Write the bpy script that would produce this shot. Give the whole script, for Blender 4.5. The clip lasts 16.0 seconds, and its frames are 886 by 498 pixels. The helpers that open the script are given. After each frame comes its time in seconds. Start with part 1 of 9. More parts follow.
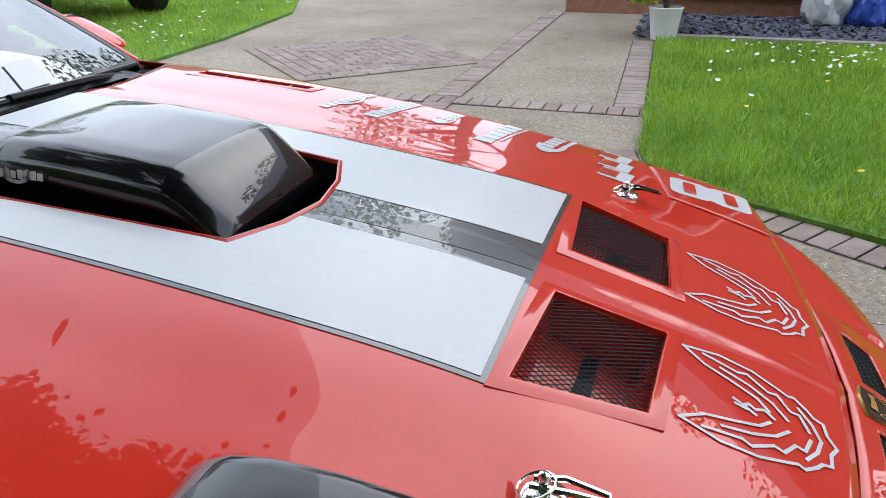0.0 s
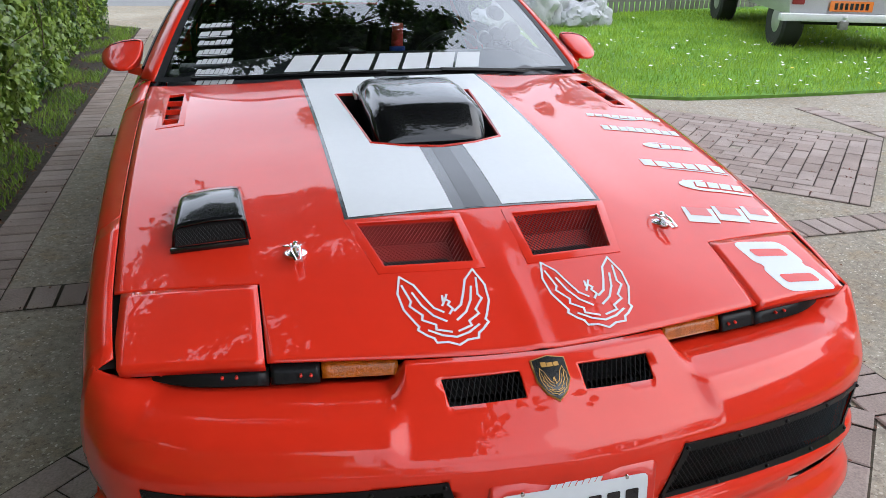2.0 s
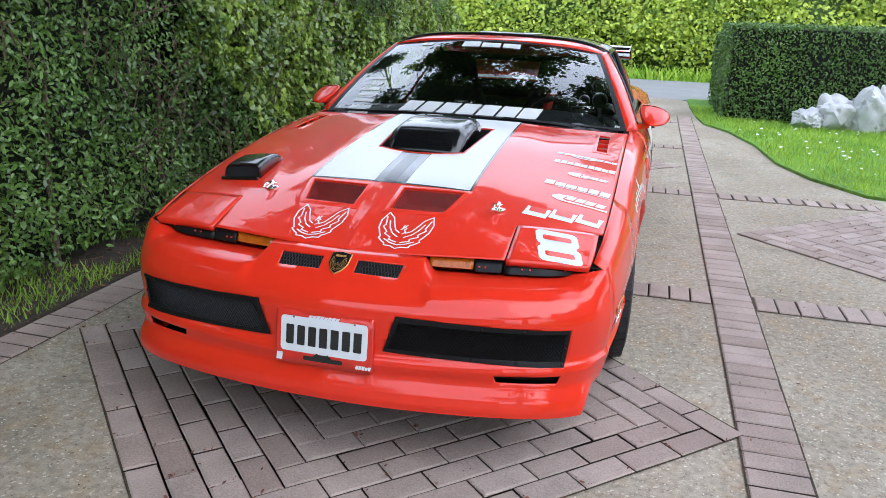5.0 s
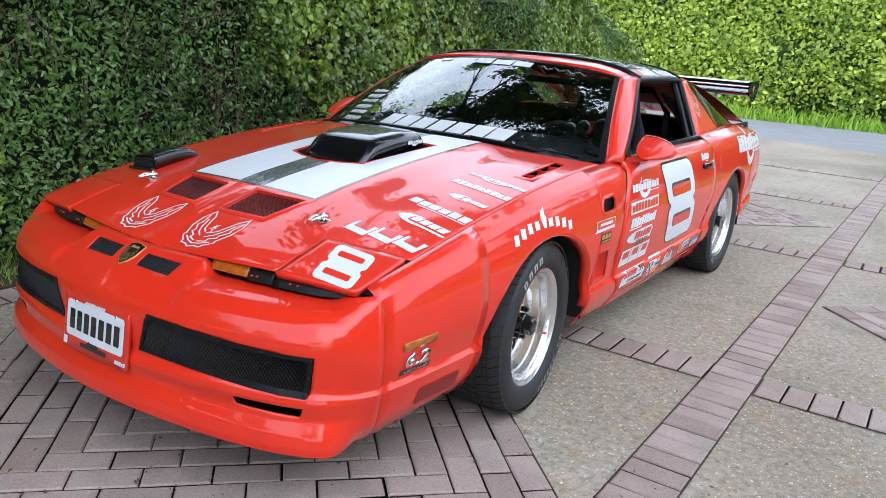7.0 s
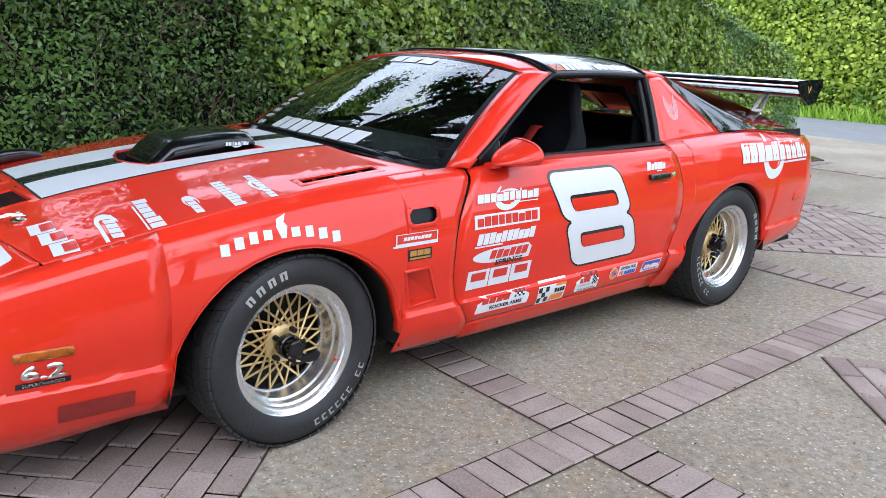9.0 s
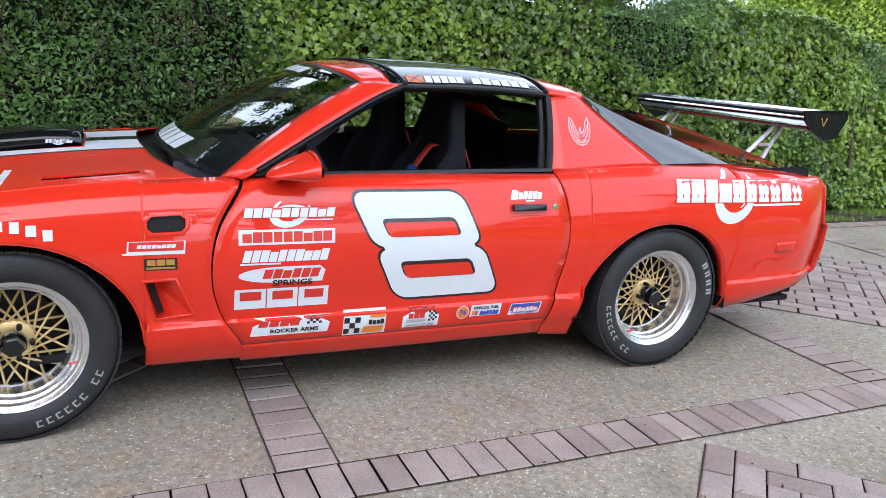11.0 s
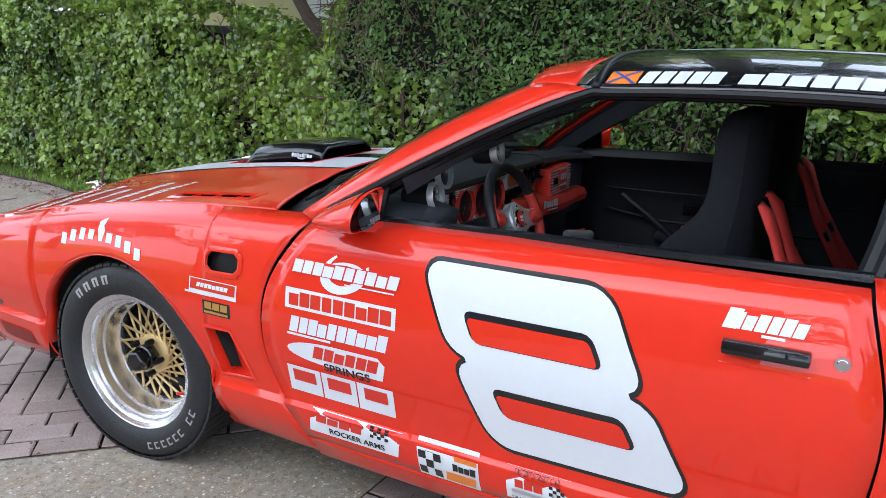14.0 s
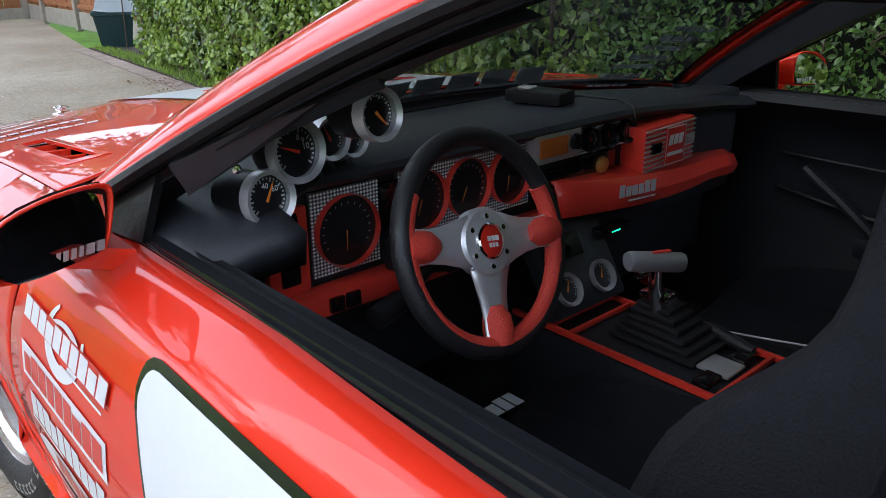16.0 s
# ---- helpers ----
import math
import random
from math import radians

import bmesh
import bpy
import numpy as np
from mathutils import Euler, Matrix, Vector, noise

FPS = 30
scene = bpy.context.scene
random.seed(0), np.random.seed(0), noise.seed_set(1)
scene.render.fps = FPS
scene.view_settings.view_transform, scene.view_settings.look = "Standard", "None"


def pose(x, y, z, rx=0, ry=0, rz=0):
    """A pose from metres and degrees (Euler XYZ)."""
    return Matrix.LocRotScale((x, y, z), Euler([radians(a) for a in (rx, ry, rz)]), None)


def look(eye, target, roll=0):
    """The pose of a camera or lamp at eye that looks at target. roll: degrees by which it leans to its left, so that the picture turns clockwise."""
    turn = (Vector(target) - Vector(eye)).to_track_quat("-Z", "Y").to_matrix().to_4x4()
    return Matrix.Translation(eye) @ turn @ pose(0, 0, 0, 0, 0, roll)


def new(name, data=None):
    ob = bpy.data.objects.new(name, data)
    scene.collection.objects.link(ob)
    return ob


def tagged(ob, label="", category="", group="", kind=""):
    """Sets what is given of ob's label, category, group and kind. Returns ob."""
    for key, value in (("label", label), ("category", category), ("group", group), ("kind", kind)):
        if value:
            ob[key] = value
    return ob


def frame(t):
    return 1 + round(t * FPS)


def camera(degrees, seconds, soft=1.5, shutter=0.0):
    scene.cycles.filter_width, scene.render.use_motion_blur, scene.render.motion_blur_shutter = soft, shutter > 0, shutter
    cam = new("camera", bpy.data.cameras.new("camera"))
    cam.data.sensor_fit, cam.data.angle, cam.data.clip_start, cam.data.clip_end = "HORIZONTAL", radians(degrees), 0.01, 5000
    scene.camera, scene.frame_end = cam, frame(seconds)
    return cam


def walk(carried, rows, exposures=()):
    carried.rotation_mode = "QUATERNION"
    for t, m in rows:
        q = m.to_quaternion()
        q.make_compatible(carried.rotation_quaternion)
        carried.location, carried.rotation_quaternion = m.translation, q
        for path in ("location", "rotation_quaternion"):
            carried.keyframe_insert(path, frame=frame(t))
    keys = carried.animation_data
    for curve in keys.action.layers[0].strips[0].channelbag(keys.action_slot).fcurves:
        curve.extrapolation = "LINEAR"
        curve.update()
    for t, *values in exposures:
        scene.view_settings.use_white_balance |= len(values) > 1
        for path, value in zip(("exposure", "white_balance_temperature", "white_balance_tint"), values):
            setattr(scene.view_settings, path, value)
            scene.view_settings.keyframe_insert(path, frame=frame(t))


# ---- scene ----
cam = camera(59.8, 16.0, 0.7)
PATH = [
    (0, (0.99, 0.759, 1.26), (-0.751, 0.211, 0.443), -0.3),
    (0.5, (0.912, 1.071, 1.303), (-0.608, 0.059, 0.486), -1.1),
    (1, (0.899, 1.504, 1.396), (-0.151, 0.023, 0.558), -1.5),
    (1.5, (0.692, 1.844, 1.401), (-0.037, 0.176, 0.573), -1.9),
    (2, (0.519, 2.184, 1.396), (0.032, 0.407, 0.616), 1.1),
    (2.5, (0.315, 2.593, 1.428), (0.169, 0.754, 0.656), 0.8),
    (3, (0.045, 2.866, 1.407), (0.014, 1.008, 0.669), 2.6),
    (3.5, (-0.174, 3.147, 1.428), (-0.011, 1.263, 0.778), 4.0),
    (3.7, (-0.259, 3.263, 1.434), (-0.053, 1.375, 0.808), 3.6),
    (5.8, (-1.372, 3.029, 1.361), (-0.575, 1.279, 0.808), 0.5),
    (6, (-1.497, 2.911, 1.357), (-0.62, 1.2, 0.807), 0.2),
    (6.5, (-1.737, 2.691, 1.349), (-0.795, 1.009, 0.814), 2.1),
    (7, (-2.023, 2.427, 1.331), (-0.967, 0.813, 0.803), 4.2),
    (7.5, (-2.206, 2.085, 1.305), (-1.091, 0.508, 0.785), 3.8),
    (8, (-2.391, 1.802, 1.303), (-1.178, 0.297, 0.788), 2.9),
    (8.5, (-2.715, 1.492, 1.338), (-1.326, 0.149, 0.819), 1.7),
    (9, (-2.939, 1.141, 1.31), (-1.46, -0.103, 0.795), 2.3),
    (9.5, (-3.13, 0.837, 1.324), (-1.586, -0.325, 0.812), 2.2),
    (9.7, (-3.228, 0.697, 1.318), (-1.656, -0.43, 0.81), 2.4),
    (11.8, (-3.529, -0.939, 1.328), (-1.621, -1.274, 0.829), 2.6),
    (12, (-3.45, -1.089, 1.335), (-1.523, -1.259, 0.829), 1.9),
    (12.5, (-3.269, -1.427, 1.308), (-1.356, -1.148, 0.796), 1.0),
    (13, (-2.998, -1.688, 1.3), (-1.15, -1.126, 0.783), 1.3),
    (13.5, (-2.666, -1.835, 1.305), (-0.894, -1.065, 0.789), 0.1),
    (14, (-2.317, -1.981, 1.294), (-0.644, -1.01, 0.786), 0.4),
    (14.5, (-1.966, -2.013, 1.275), (-0.391, -0.889, 0.768), -0.2),
    (15, (-1.651, -1.931, 1.266), (-0.14, -0.725, 0.754), -0.7),
    (15.5, (-1.344, -1.879, 1.253), (0.026, -0.547, 0.662), 0.5),
    (16, (-1.114, -1.823, 1.214), (0.129, -0.434, 0.49), -0.2),
]
walk(cam, [(t, look(eye, target, roll)) for t, eye, target, roll in PATH], [(0.0, 0.58, 6150, 10), (1.5, 0.55, 6150, 10), (2.5, 0.94, 6200, 10), (3.5, 0.98, 6150, 10), (6.0, 0.93, 5780, 10), (9.5, 0.88, 5780, 10), (13.0, 0.88, 5680, 10), (16.0, 0.86, 5900, 10)])

# ---- world and sun ----
world = bpy.data.worlds.new("overcast_sky")
scene.world = world
world.use_nodes = True
wn, wl = world.node_tree.nodes, world.node_tree.links
wn.clear()
sky = wn.new("ShaderNodeTexSky")
sky.sky_type, sky.sun_disc = "NISHITA", False
sky.sun_elevation, sky.sun_rotation = radians(33), radians(292)
sky.air_density, sky.dust_density, sky.ozone_density = 1.0, 2.0, 1.0
wcoord = wn.new("ShaderNodeTexCoord")
wmap = wn.new("ShaderNodeMapping")
wmap.inputs["Scale"].default_value = (1.0, 1.0, 2.2)
wnoise = wn.new("ShaderNodeTexNoise")
wnoise.inputs["Scale"].default_value, wnoise.inputs["Detail"].default_value = 2.6, 6
wramp = wn.new("ShaderNodeMapRange")
wramp.inputs["From Min"].default_value, wramp.inputs["From Max"].default_value = 0.35, 0.6
wramp.inputs["To Min"].default_value, wramp.inputs["To Max"].default_value = 0.62, 0.96
wmix = wn.new("ShaderNodeMix")
wmix.data_type = "RGBA"
wmix.inputs["B"].default_value = (11.0, 11.7, 13.0, 1)
wbg = wn.new("ShaderNodeBackground")
wbg.inputs["Strength"].default_value = 0.125
wout = wn.new("ShaderNodeOutputWorld")
wl.new(wcoord.outputs["Generated"], wmap.inputs["Vector"])
wl.new(wmap.outputs["Vector"], wnoise.inputs["Vector"])
wl.new(wnoise.outputs["Fac"], wramp.inputs["Value"])
wl.new(wramp.outputs["Result"], wmix.inputs["Factor"])
wl.new(sky.outputs["Color"], wmix.inputs["A"])
wl.new(wmix.outputs["Result"], wbg.inputs["Color"])
wl.new(wbg.outputs["Background"], wout.inputs["Surface"])
sun_data = bpy.data.lights.new("sun", "SUN")
sun_data.energy, sun_data.angle, sun_data.color = 1.1, radians(70), (1.0, 0.97, 0.93)
sun = new("sun", sun_data)
sun.matrix_world = look((-10, 4, 7), (0, 0, 0))

# ---- materials ----
MATS = {}


def nodes_of(m):
    return m.node_tree.nodes, m.node_tree.links, m.node_tree.nodes["Principled BSDF"]


def mat(name, color, rough=0.5, metal=0.0, coat=0.0, spec=0.5, vary=0.0, scale=6.0, bump=0.0, bump_scale=60.0, vary_color=None, island=0.0, emit=0.0):
    """A principled material: a colour that varies at two scales, and fine relief."""
    m = bpy.data.materials.new(name)
    m.use_nodes = True
    n, l, b = nodes_of(m)
    b.inputs["Base Color"].default_value = (*color, 1)
    b.inputs["Roughness"].default_value, b.inputs["Metallic"].default_value = rough, metal
    b.inputs["Coat Weight"].default_value, b.inputs["Coat Roughness"].default_value = coat, 0.008
    b.inputs["Specular IOR Level"].default_value = spec
    tc = n.new("ShaderNodeTexCoord")
    last = None
    if vary or vary_color:
        n1, n2 = n.new("ShaderNodeTexNoise"), n.new("ShaderNodeTexNoise")
        n1.inputs["Scale"].default_value, n1.inputs["Detail"].default_value = scale, 5
        n2.inputs["Scale"].default_value, n2.inputs["Detail"].default_value = scale * 11, 3
        l.new(tc.outputs["Object"], n1.inputs["Vector"]), l.new(tc.outputs["Object"], n2.inputs["Vector"])
        add = n.new("ShaderNodeMath")
        add.operation = "ADD"
        l.new(n1.outputs["Fac"], add.inputs[0]), l.new(n2.outputs["Fac"], add.inputs[1])
        rng = n.new("ShaderNodeMapRange")
        rng.inputs["From Min"].default_value, rng.inputs["From Max"].default_value = 0.75, 1.25
        l.new(add.outputs[0], rng.inputs["Value"])
        mix = n.new("ShaderNodeMix")
        mix.data_type = "RGBA"
        dark = vary_color or tuple(c * (1 - vary) for c in color)
        mix.inputs["A"].default_value, mix.inputs["B"].default_value = (*color, 1), (*dark, 1)
        l.new(rng.outputs["Result"], mix.inputs["Factor"])
        last = mix.outputs["Result"]
    if island:
        geo, hsv = n.new("ShaderNodeNewGeometry"), n.new("ShaderNodeHueSaturation")
        r = n.new("ShaderNodeMapRange")
        r.inputs["To Min"].default_value, r.inputs["To Max"].default_value = 1 - island, 1 + island
        l.new(geo.outputs["Random Per Island"], r.inputs["Value"])
        l.new(r.outputs["Result"], hsv.inputs["Value"])
        hsv.inputs["Color"].default_value = (*color, 1)
        if last:
            l.new(last, hsv.inputs["Color"])
        last = hsv.outputs["Color"]
    if last:
        l.new(last, b.inputs["Base Color"])
    if bump:
        nb, bp = n.new("ShaderNodeTexNoise"), n.new("ShaderNodeBump")
        nb.inputs["Scale"].default_value, nb.inputs["Detail"].default_value = bump_scale, 4
        bp.inputs["Strength"].default_value, bp.inputs["Distance"].default_value = bump, 0.01
        l.new(tc.outputs["Object"], nb.inputs["Vector"])
        l.new(nb.outputs["Fac"], bp.inputs["Height"]), l.new(bp.outputs["Normal"], b.inputs["Normal"])
    if emit:
        b.inputs["Emission Color"].default_value, b.inputs["Emission Strength"].default_value = (*color, 1), emit
    MATS[name] = m
    return m


PAINT = mat("red_paint", (0.72, 0.029, 0.010), 0.4, coat=0.92, spec=0.08, vary=0.06, scale=1.5)
WHITE = mat("white_vinyl", (0.68, 0.70, 0.72), 0.35, coat=0.2, spec=0.3, vary=0.03)
BLACK_V = mat("black_vinyl", (0.012, 0.012, 0.014), 0.22, coat=0.5, vary=0.2)
GREY_V = mat("dark_grey_stripe", (0.035, 0.038, 0.042), 0.25, coat=0.8, vary=0.1)
RED_V = mat("red_vinyl", (0.62, 0.028, 0.015), 0.3, coat=0.4, vary=0.04)
BLUE_V = mat("blue_vinyl", (0.03, 0.08, 0.40), 0.35, vary=0.05)
ORANGE_V = mat("orange_vinyl", (0.80, 0.22, 0.03), 0.35, vary=0.05)
GOLD_V = mat("gold_print", (0.55, 0.30, 0.07), 0.35, metal=0.4, vary=0.1)
SILVER_V = mat("silver_print", (0.55, 0.55, 0.56), 0.3, metal=0.6, vary=0.1)
GLOSS_BLACK = mat("gloss_black", (0.006, 0.006, 0.007), 0.25, coat=0.9, spec=0.15, vary=0.1)
TRIM = mat("black_rubber_trim", (0.009, 0.009, 0.010), 0.34, spec=0.2, vary=0.25, scale=12, bump=0.1)
# near-black for cavities: mostly their shade put into the colour
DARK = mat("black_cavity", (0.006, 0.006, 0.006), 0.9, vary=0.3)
MESHB = mat("black_steel_mesh", (0.012, 0.012, 0.013), 0.35, metal=0.5, vary=0.2, scale=30)
TYRE = mat("tyre_rubber", (0.022, 0.022, 0.023), 0.62, vary=0.35, scale=9, bump=0.25, bump_scale=90)
TYRE_L = mat("tyre_white_letters", (0.42, 0.41, 0.38), 0.7, vary=0.25, scale=30)
ALU = mat("polished_aluminium", (0.80, 0.80, 0.81), 0.26, metal=0.92, vary=0.08, scale=9, bump=0.03, bump_scale=200)
GOLD = mat("gold_spoke", (0.70, 0.50, 0.22), 0.38, metal=0.5, vary=0.12, scale=20)
CHROME = mat("chrome", (0.82, 0.82, 0.83), 0.08, metal=1.0, vary=0.05)
AMBER = mat("amber_lens", (0.52, 0.125, 0.006), 0.2, coat=0.5, spec=0.3, vary=0.45, scale=50, bump=0.3, bump_scale=160)
REDLENS = mat("red_reflector", (0.30, 0.02, 0.015), 0.5, vary=0.3, scale=60, bump=0.4, bump_scale=200)
MIRROR = mat("mirror_glass", (0.85, 0.86, 0.87), 0.02, metal=1.0)
FABRIC = mat("black_seat_fabric", (0.009, 0.009, 0.012), 0.95, spec=0.25, vary=0.3, scale=40, bump=0.35, bump_scale=300)
PLAST = mat("black_dash_plastic", (0.021, 0.023, 0.028), 0.42, spec=0.4, vary=0.2, scale=20, bump=0.12, bump_scale=420)
SEAL = mat("glossy_black_seal", (0.010, 0.011, 0.013), 0.22, spec=0.4, vary=0.15, scale=14)
REDPL = mat("red_dash_plastic", (0.72, 0.048, 0.028), 0.35, coat=0.4, vary=0.1)
REDLEATHER = mat("red_leather", (0.66, 0.055, 0.035), 0.5, vary=0.15, scale=30, bump=0.4, bump_scale=350)
LEATHER = mat("black_leather", (0.016, 0.016, 0.018), 0.45, vary=0.2, scale=30, bump=0.2, bump_scale=300)
SATIN = mat("satin_aluminium", (0.50, 0.51, 0.53), 0.42, metal=0.7, vary=0.08, scale=20)
BRUSHED = mat("brushed_steel", (0.70, 0.70, 0.71), 0.38, metal=0.6, vary=0.1)
GAUGE = mat("gauge_face", (0.01, 0.01, 0.011), 0.3, coat=0.8, vary=0.1)
BELT = mat("red_webbing", (0.62, 0.04, 0.028), 0.7, vary=0.1, scale=50, bump=0.3, bump_scale=300)
CARPET = mat("black_carpet", (0.010, 0.010, 0.011), 0.95, vary=0.3, scale=40, bump=0.4, bump_scale=260)
LCD = mat("amber_display", (0.45, 0.12, 0.02), 0.4, vary=0.1)
GREENLED = mat("green_led", (0.05, 0.9, 0.4), 0.4, emit=1.5)
REDLED = mat("red_led", (0.9, 0.06, 0.03), 0.4, emit=1.0)

# clear and tinted glass: see-through with a glossy skin
def glass(name, tint, base=0.095):
    m = bpy.data.materials.new(name)
    m.use_nodes = True
    n, l, b = nodes_of(m)
    n.remove(b)
    tr, gl, lw, mx = (n.new(k) for k in ("ShaderNodeBsdfTransparent", "ShaderNodeBsdfGlossy", "ShaderNodeLayerWeight", "ShaderNodeMixShader"))
    tr.inputs["Color"].default_value = (*tint, 1)
    gl.inputs["Roughness"].default_value = 0.015
    lw.inputs["Blend"].default_value = 0.5
    pw, sc = n.new("ShaderNodeMath"), n.new("ShaderNodeMath")
    pw.operation, sc.operation = "POWER", "MULTIPLY_ADD"
    pw.inputs[1].default_value, sc.inputs[1].default_value, sc.inputs[2].default_value = 4.0, 0.85, base
    l.new(lw.outputs["Facing"], pw.inputs[0]), l.new(pw.outputs[0], sc.inputs[0])
    l.new(sc.outputs[0], mx.inputs[0]), l.new(tr.outputs[0], mx.inputs[1]), l.new(gl.outputs[0], mx.inputs[2])
    l.new(mx.outputs[0], n["Material Output"].inputs["Surface"])
    return m


SCREEN = glass("tinted_windscreen", (0.62, 0.66, 0.66), 0.24)
HATCHGLASS = glass("dark_hatch_glass", (0.03, 0.034, 0.036), 0.17)
# one pressed metal in two tones: painted glint on diamonds, shade between
EMBOSS = mat("pressed_metal_lit", (0.86, 0.86, 0.87), 0.3, vary=0.1)
EMBASE = mat("pressed_metal_shaded", (0.12, 0.12, 0.125), 0.45, metal=0.3, vary=0.1)
DIALTICK = mat("dial_print", (0.42, 0.42, 0.42), 0.6)
CLEAR = glass("gauge_glass", (0.9, 0.9, 0.9), 0.05)


def leaf_mat(name, a, b_, rough=0.4, trans=0.25):
    m = bpy.data.materials.new(name)
    m.use_nodes = True
    n, l, b = nodes_of(m)
    geo, ramp, tc, nz = (n.new(k) for k in ("ShaderNodeNewGeometry", "ShaderNodeMix", "ShaderNodeTexCoord", "ShaderNodeTexNoise"))
    ramp.data_type = "RGBA"
    ramp.inputs["A"].default_value, ramp.inputs["B"].default_value = (*a, 1), (*b_, 1)
    nz.inputs["Scale"].default_value = 1.6
    av = n.new("ShaderNodeMath")
    av.operation = "MULTIPLY_ADD"
    av.inputs[1].default_value = 0.6
    sh = n.new("ShaderNodeMath")
    sh.operation = "MULTIPLY_ADD"
    sh.inputs[1].default_value, sh.inputs[2].default_value = 1.6, -0.58
    l.new(tc.outputs["Object"], nz.inputs["Vector"])
    l.new(nz.outputs["Fac"], sh.inputs[0])
    l.new(geo.outputs["Random Per Island"], av.inputs[0]), l.new(sh.outputs[0], av.inputs[2])
    cl = n.new("ShaderNodeClamp")
    l.new(av.outputs[0], cl.inputs["Value"])
    l.new(cl.outputs[0], ramp.inputs["Factor"])
    l.new(ramp.outputs["Result"], b.inputs["Base Color"])
    b.inputs["Roughness"].default_value = rough
    tl, mx = n.new("ShaderNodeBsdfTranslucent"), n.new("ShaderNodeMixShader")
    mx.inputs[0].default_value = trans
    l.new(ramp.outputs["Result"], tl.inputs["Color"])
    l.new(b.outputs[0], mx.inputs[1]), l.new(tl.outputs[0], mx.inputs[2])
    l.new(mx.outputs[0], n["Material Output"].inputs["Surface"])
    return m


IVY = leaf_mat("ivy_leaf", (0.032, 0.082, 0.014), (0.31, 0.44, 0.066), 0.22)
PRIVET = leaf_mat("privet_leaf", (0.026, 0.066, 0.014), (0.17, 0.30, 0.06), 0.3)
FARLEAF = leaf_mat("lime_bush_leaf", (0.10, 0.20, 0.02), (0.56, 0.66, 0.08), 0.45)
TREELEAF = leaf_mat("tree_leaf", (0.03, 0.07, 0.015), (0.09, 0.17, 0.03), 0.5)
LIMELEAF = leaf_mat("fresh_tree_leaf", (0.09, 0.17, 0.02), (0.34, 0.44, 0.06), 0.45, 0.4)
GRASS = leaf_mat("grass_blade", (0.16, 0.31, 0.022), (0.44, 0.61, 0.06), 0.55)
PETAL = mat("daisy_petal", (0.8, 0.8, 0.76), 0.6)
YELLOW = mat("dandelion", (0.75, 0.55, 0.03), 0.6)
DEADLEAF = mat("dry_leaf", (0.12, 0.06, 0.03), 0.8, island=0.6)
BUDSCALE = mat("bud_scale", (0.15, 0.055, 0.035), 0.85, island=0.6)
TWIG = mat("brown_twig", (0.13, 0.085, 0.06), 0.85, vary=0.4, scale=12, bump=0.5)
BARK = mat("bark", (0.10, 0.075, 0.055), 0.9, vary=0.5, scale=7, bump=0.8, bump_scale=25)
# near-black fill: the shade deep among hedge leaves, put into a colour
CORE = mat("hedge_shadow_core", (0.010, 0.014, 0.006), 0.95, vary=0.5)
# dark green that holds the shade between the bush leaves
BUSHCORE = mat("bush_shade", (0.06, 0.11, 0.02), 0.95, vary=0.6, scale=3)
VERGEGRASS = leaf_mat("verge_grass_blade", (0.10, 0.21, 0.02), (0.34, 0.50, 0.06), 0.55)
CRATE = mat("pale_translucent_plastic", (0.60, 0.67, 0.74), 0.35, vary=0.15, scale=6)
SOIL = mat("dark_soil", (0.060, 0.045, 0.032), 0.95, vary=0.5, scale=8, bump=0.8, bump_scale=40)
LAWN = mat("lawn_base", (0.15, 0.32, 0.035), 0.9, vary=0.45, scale=1.2, bump=0.6, bump_scale=70)
ROADM = mat("asphalt", (0.24, 0.24, 0.245), 0.85, vary=0.2, scale=2, bump=0.3, bump_scale=160)
SLATE = mat("blue_slate", (0.10, 0.11, 0.15), 0.6, island=0.5)
WALLB = mat("house_brick", (0.32, 0.15, 0.09), 0.85, vary=0.4, scale=14, bump=0.3)
RENDERW = mat("cream_render", (0.62, 0.55, 0.30), 0.9, vary=0.1)
PLASTICW = mat("white_plastic", (0.75, 0.75, 0.75), 0.4, vary=0.08, bump=0.2, bump_scale=15)
FENCEW = mat("orange_fence_wood", (0.36, 0.15, 0.06), 0.8, vary=0.35, scale=10, bump=0.3)
GREYW = mat("grey_weathered_wood", (0.26, 0.25, 0.22), 0.85, vary=0.3, scale=14, bump=0.4)
BAGM = mat("silver_white_bag", (0.55, 0.55, 0.57), 0.45, vary=0.25, scale=7, bump=0.5, bump_scale=22)
BINM = mat("dark_teal_plastic", (0.02, 0.06, 0.065), 0.45, vary=0.2)
STONE = mat("concrete_edging", (0.38, 0.35, 0.30), 0.9, vary=0.25, scale=10, bump=0.4)


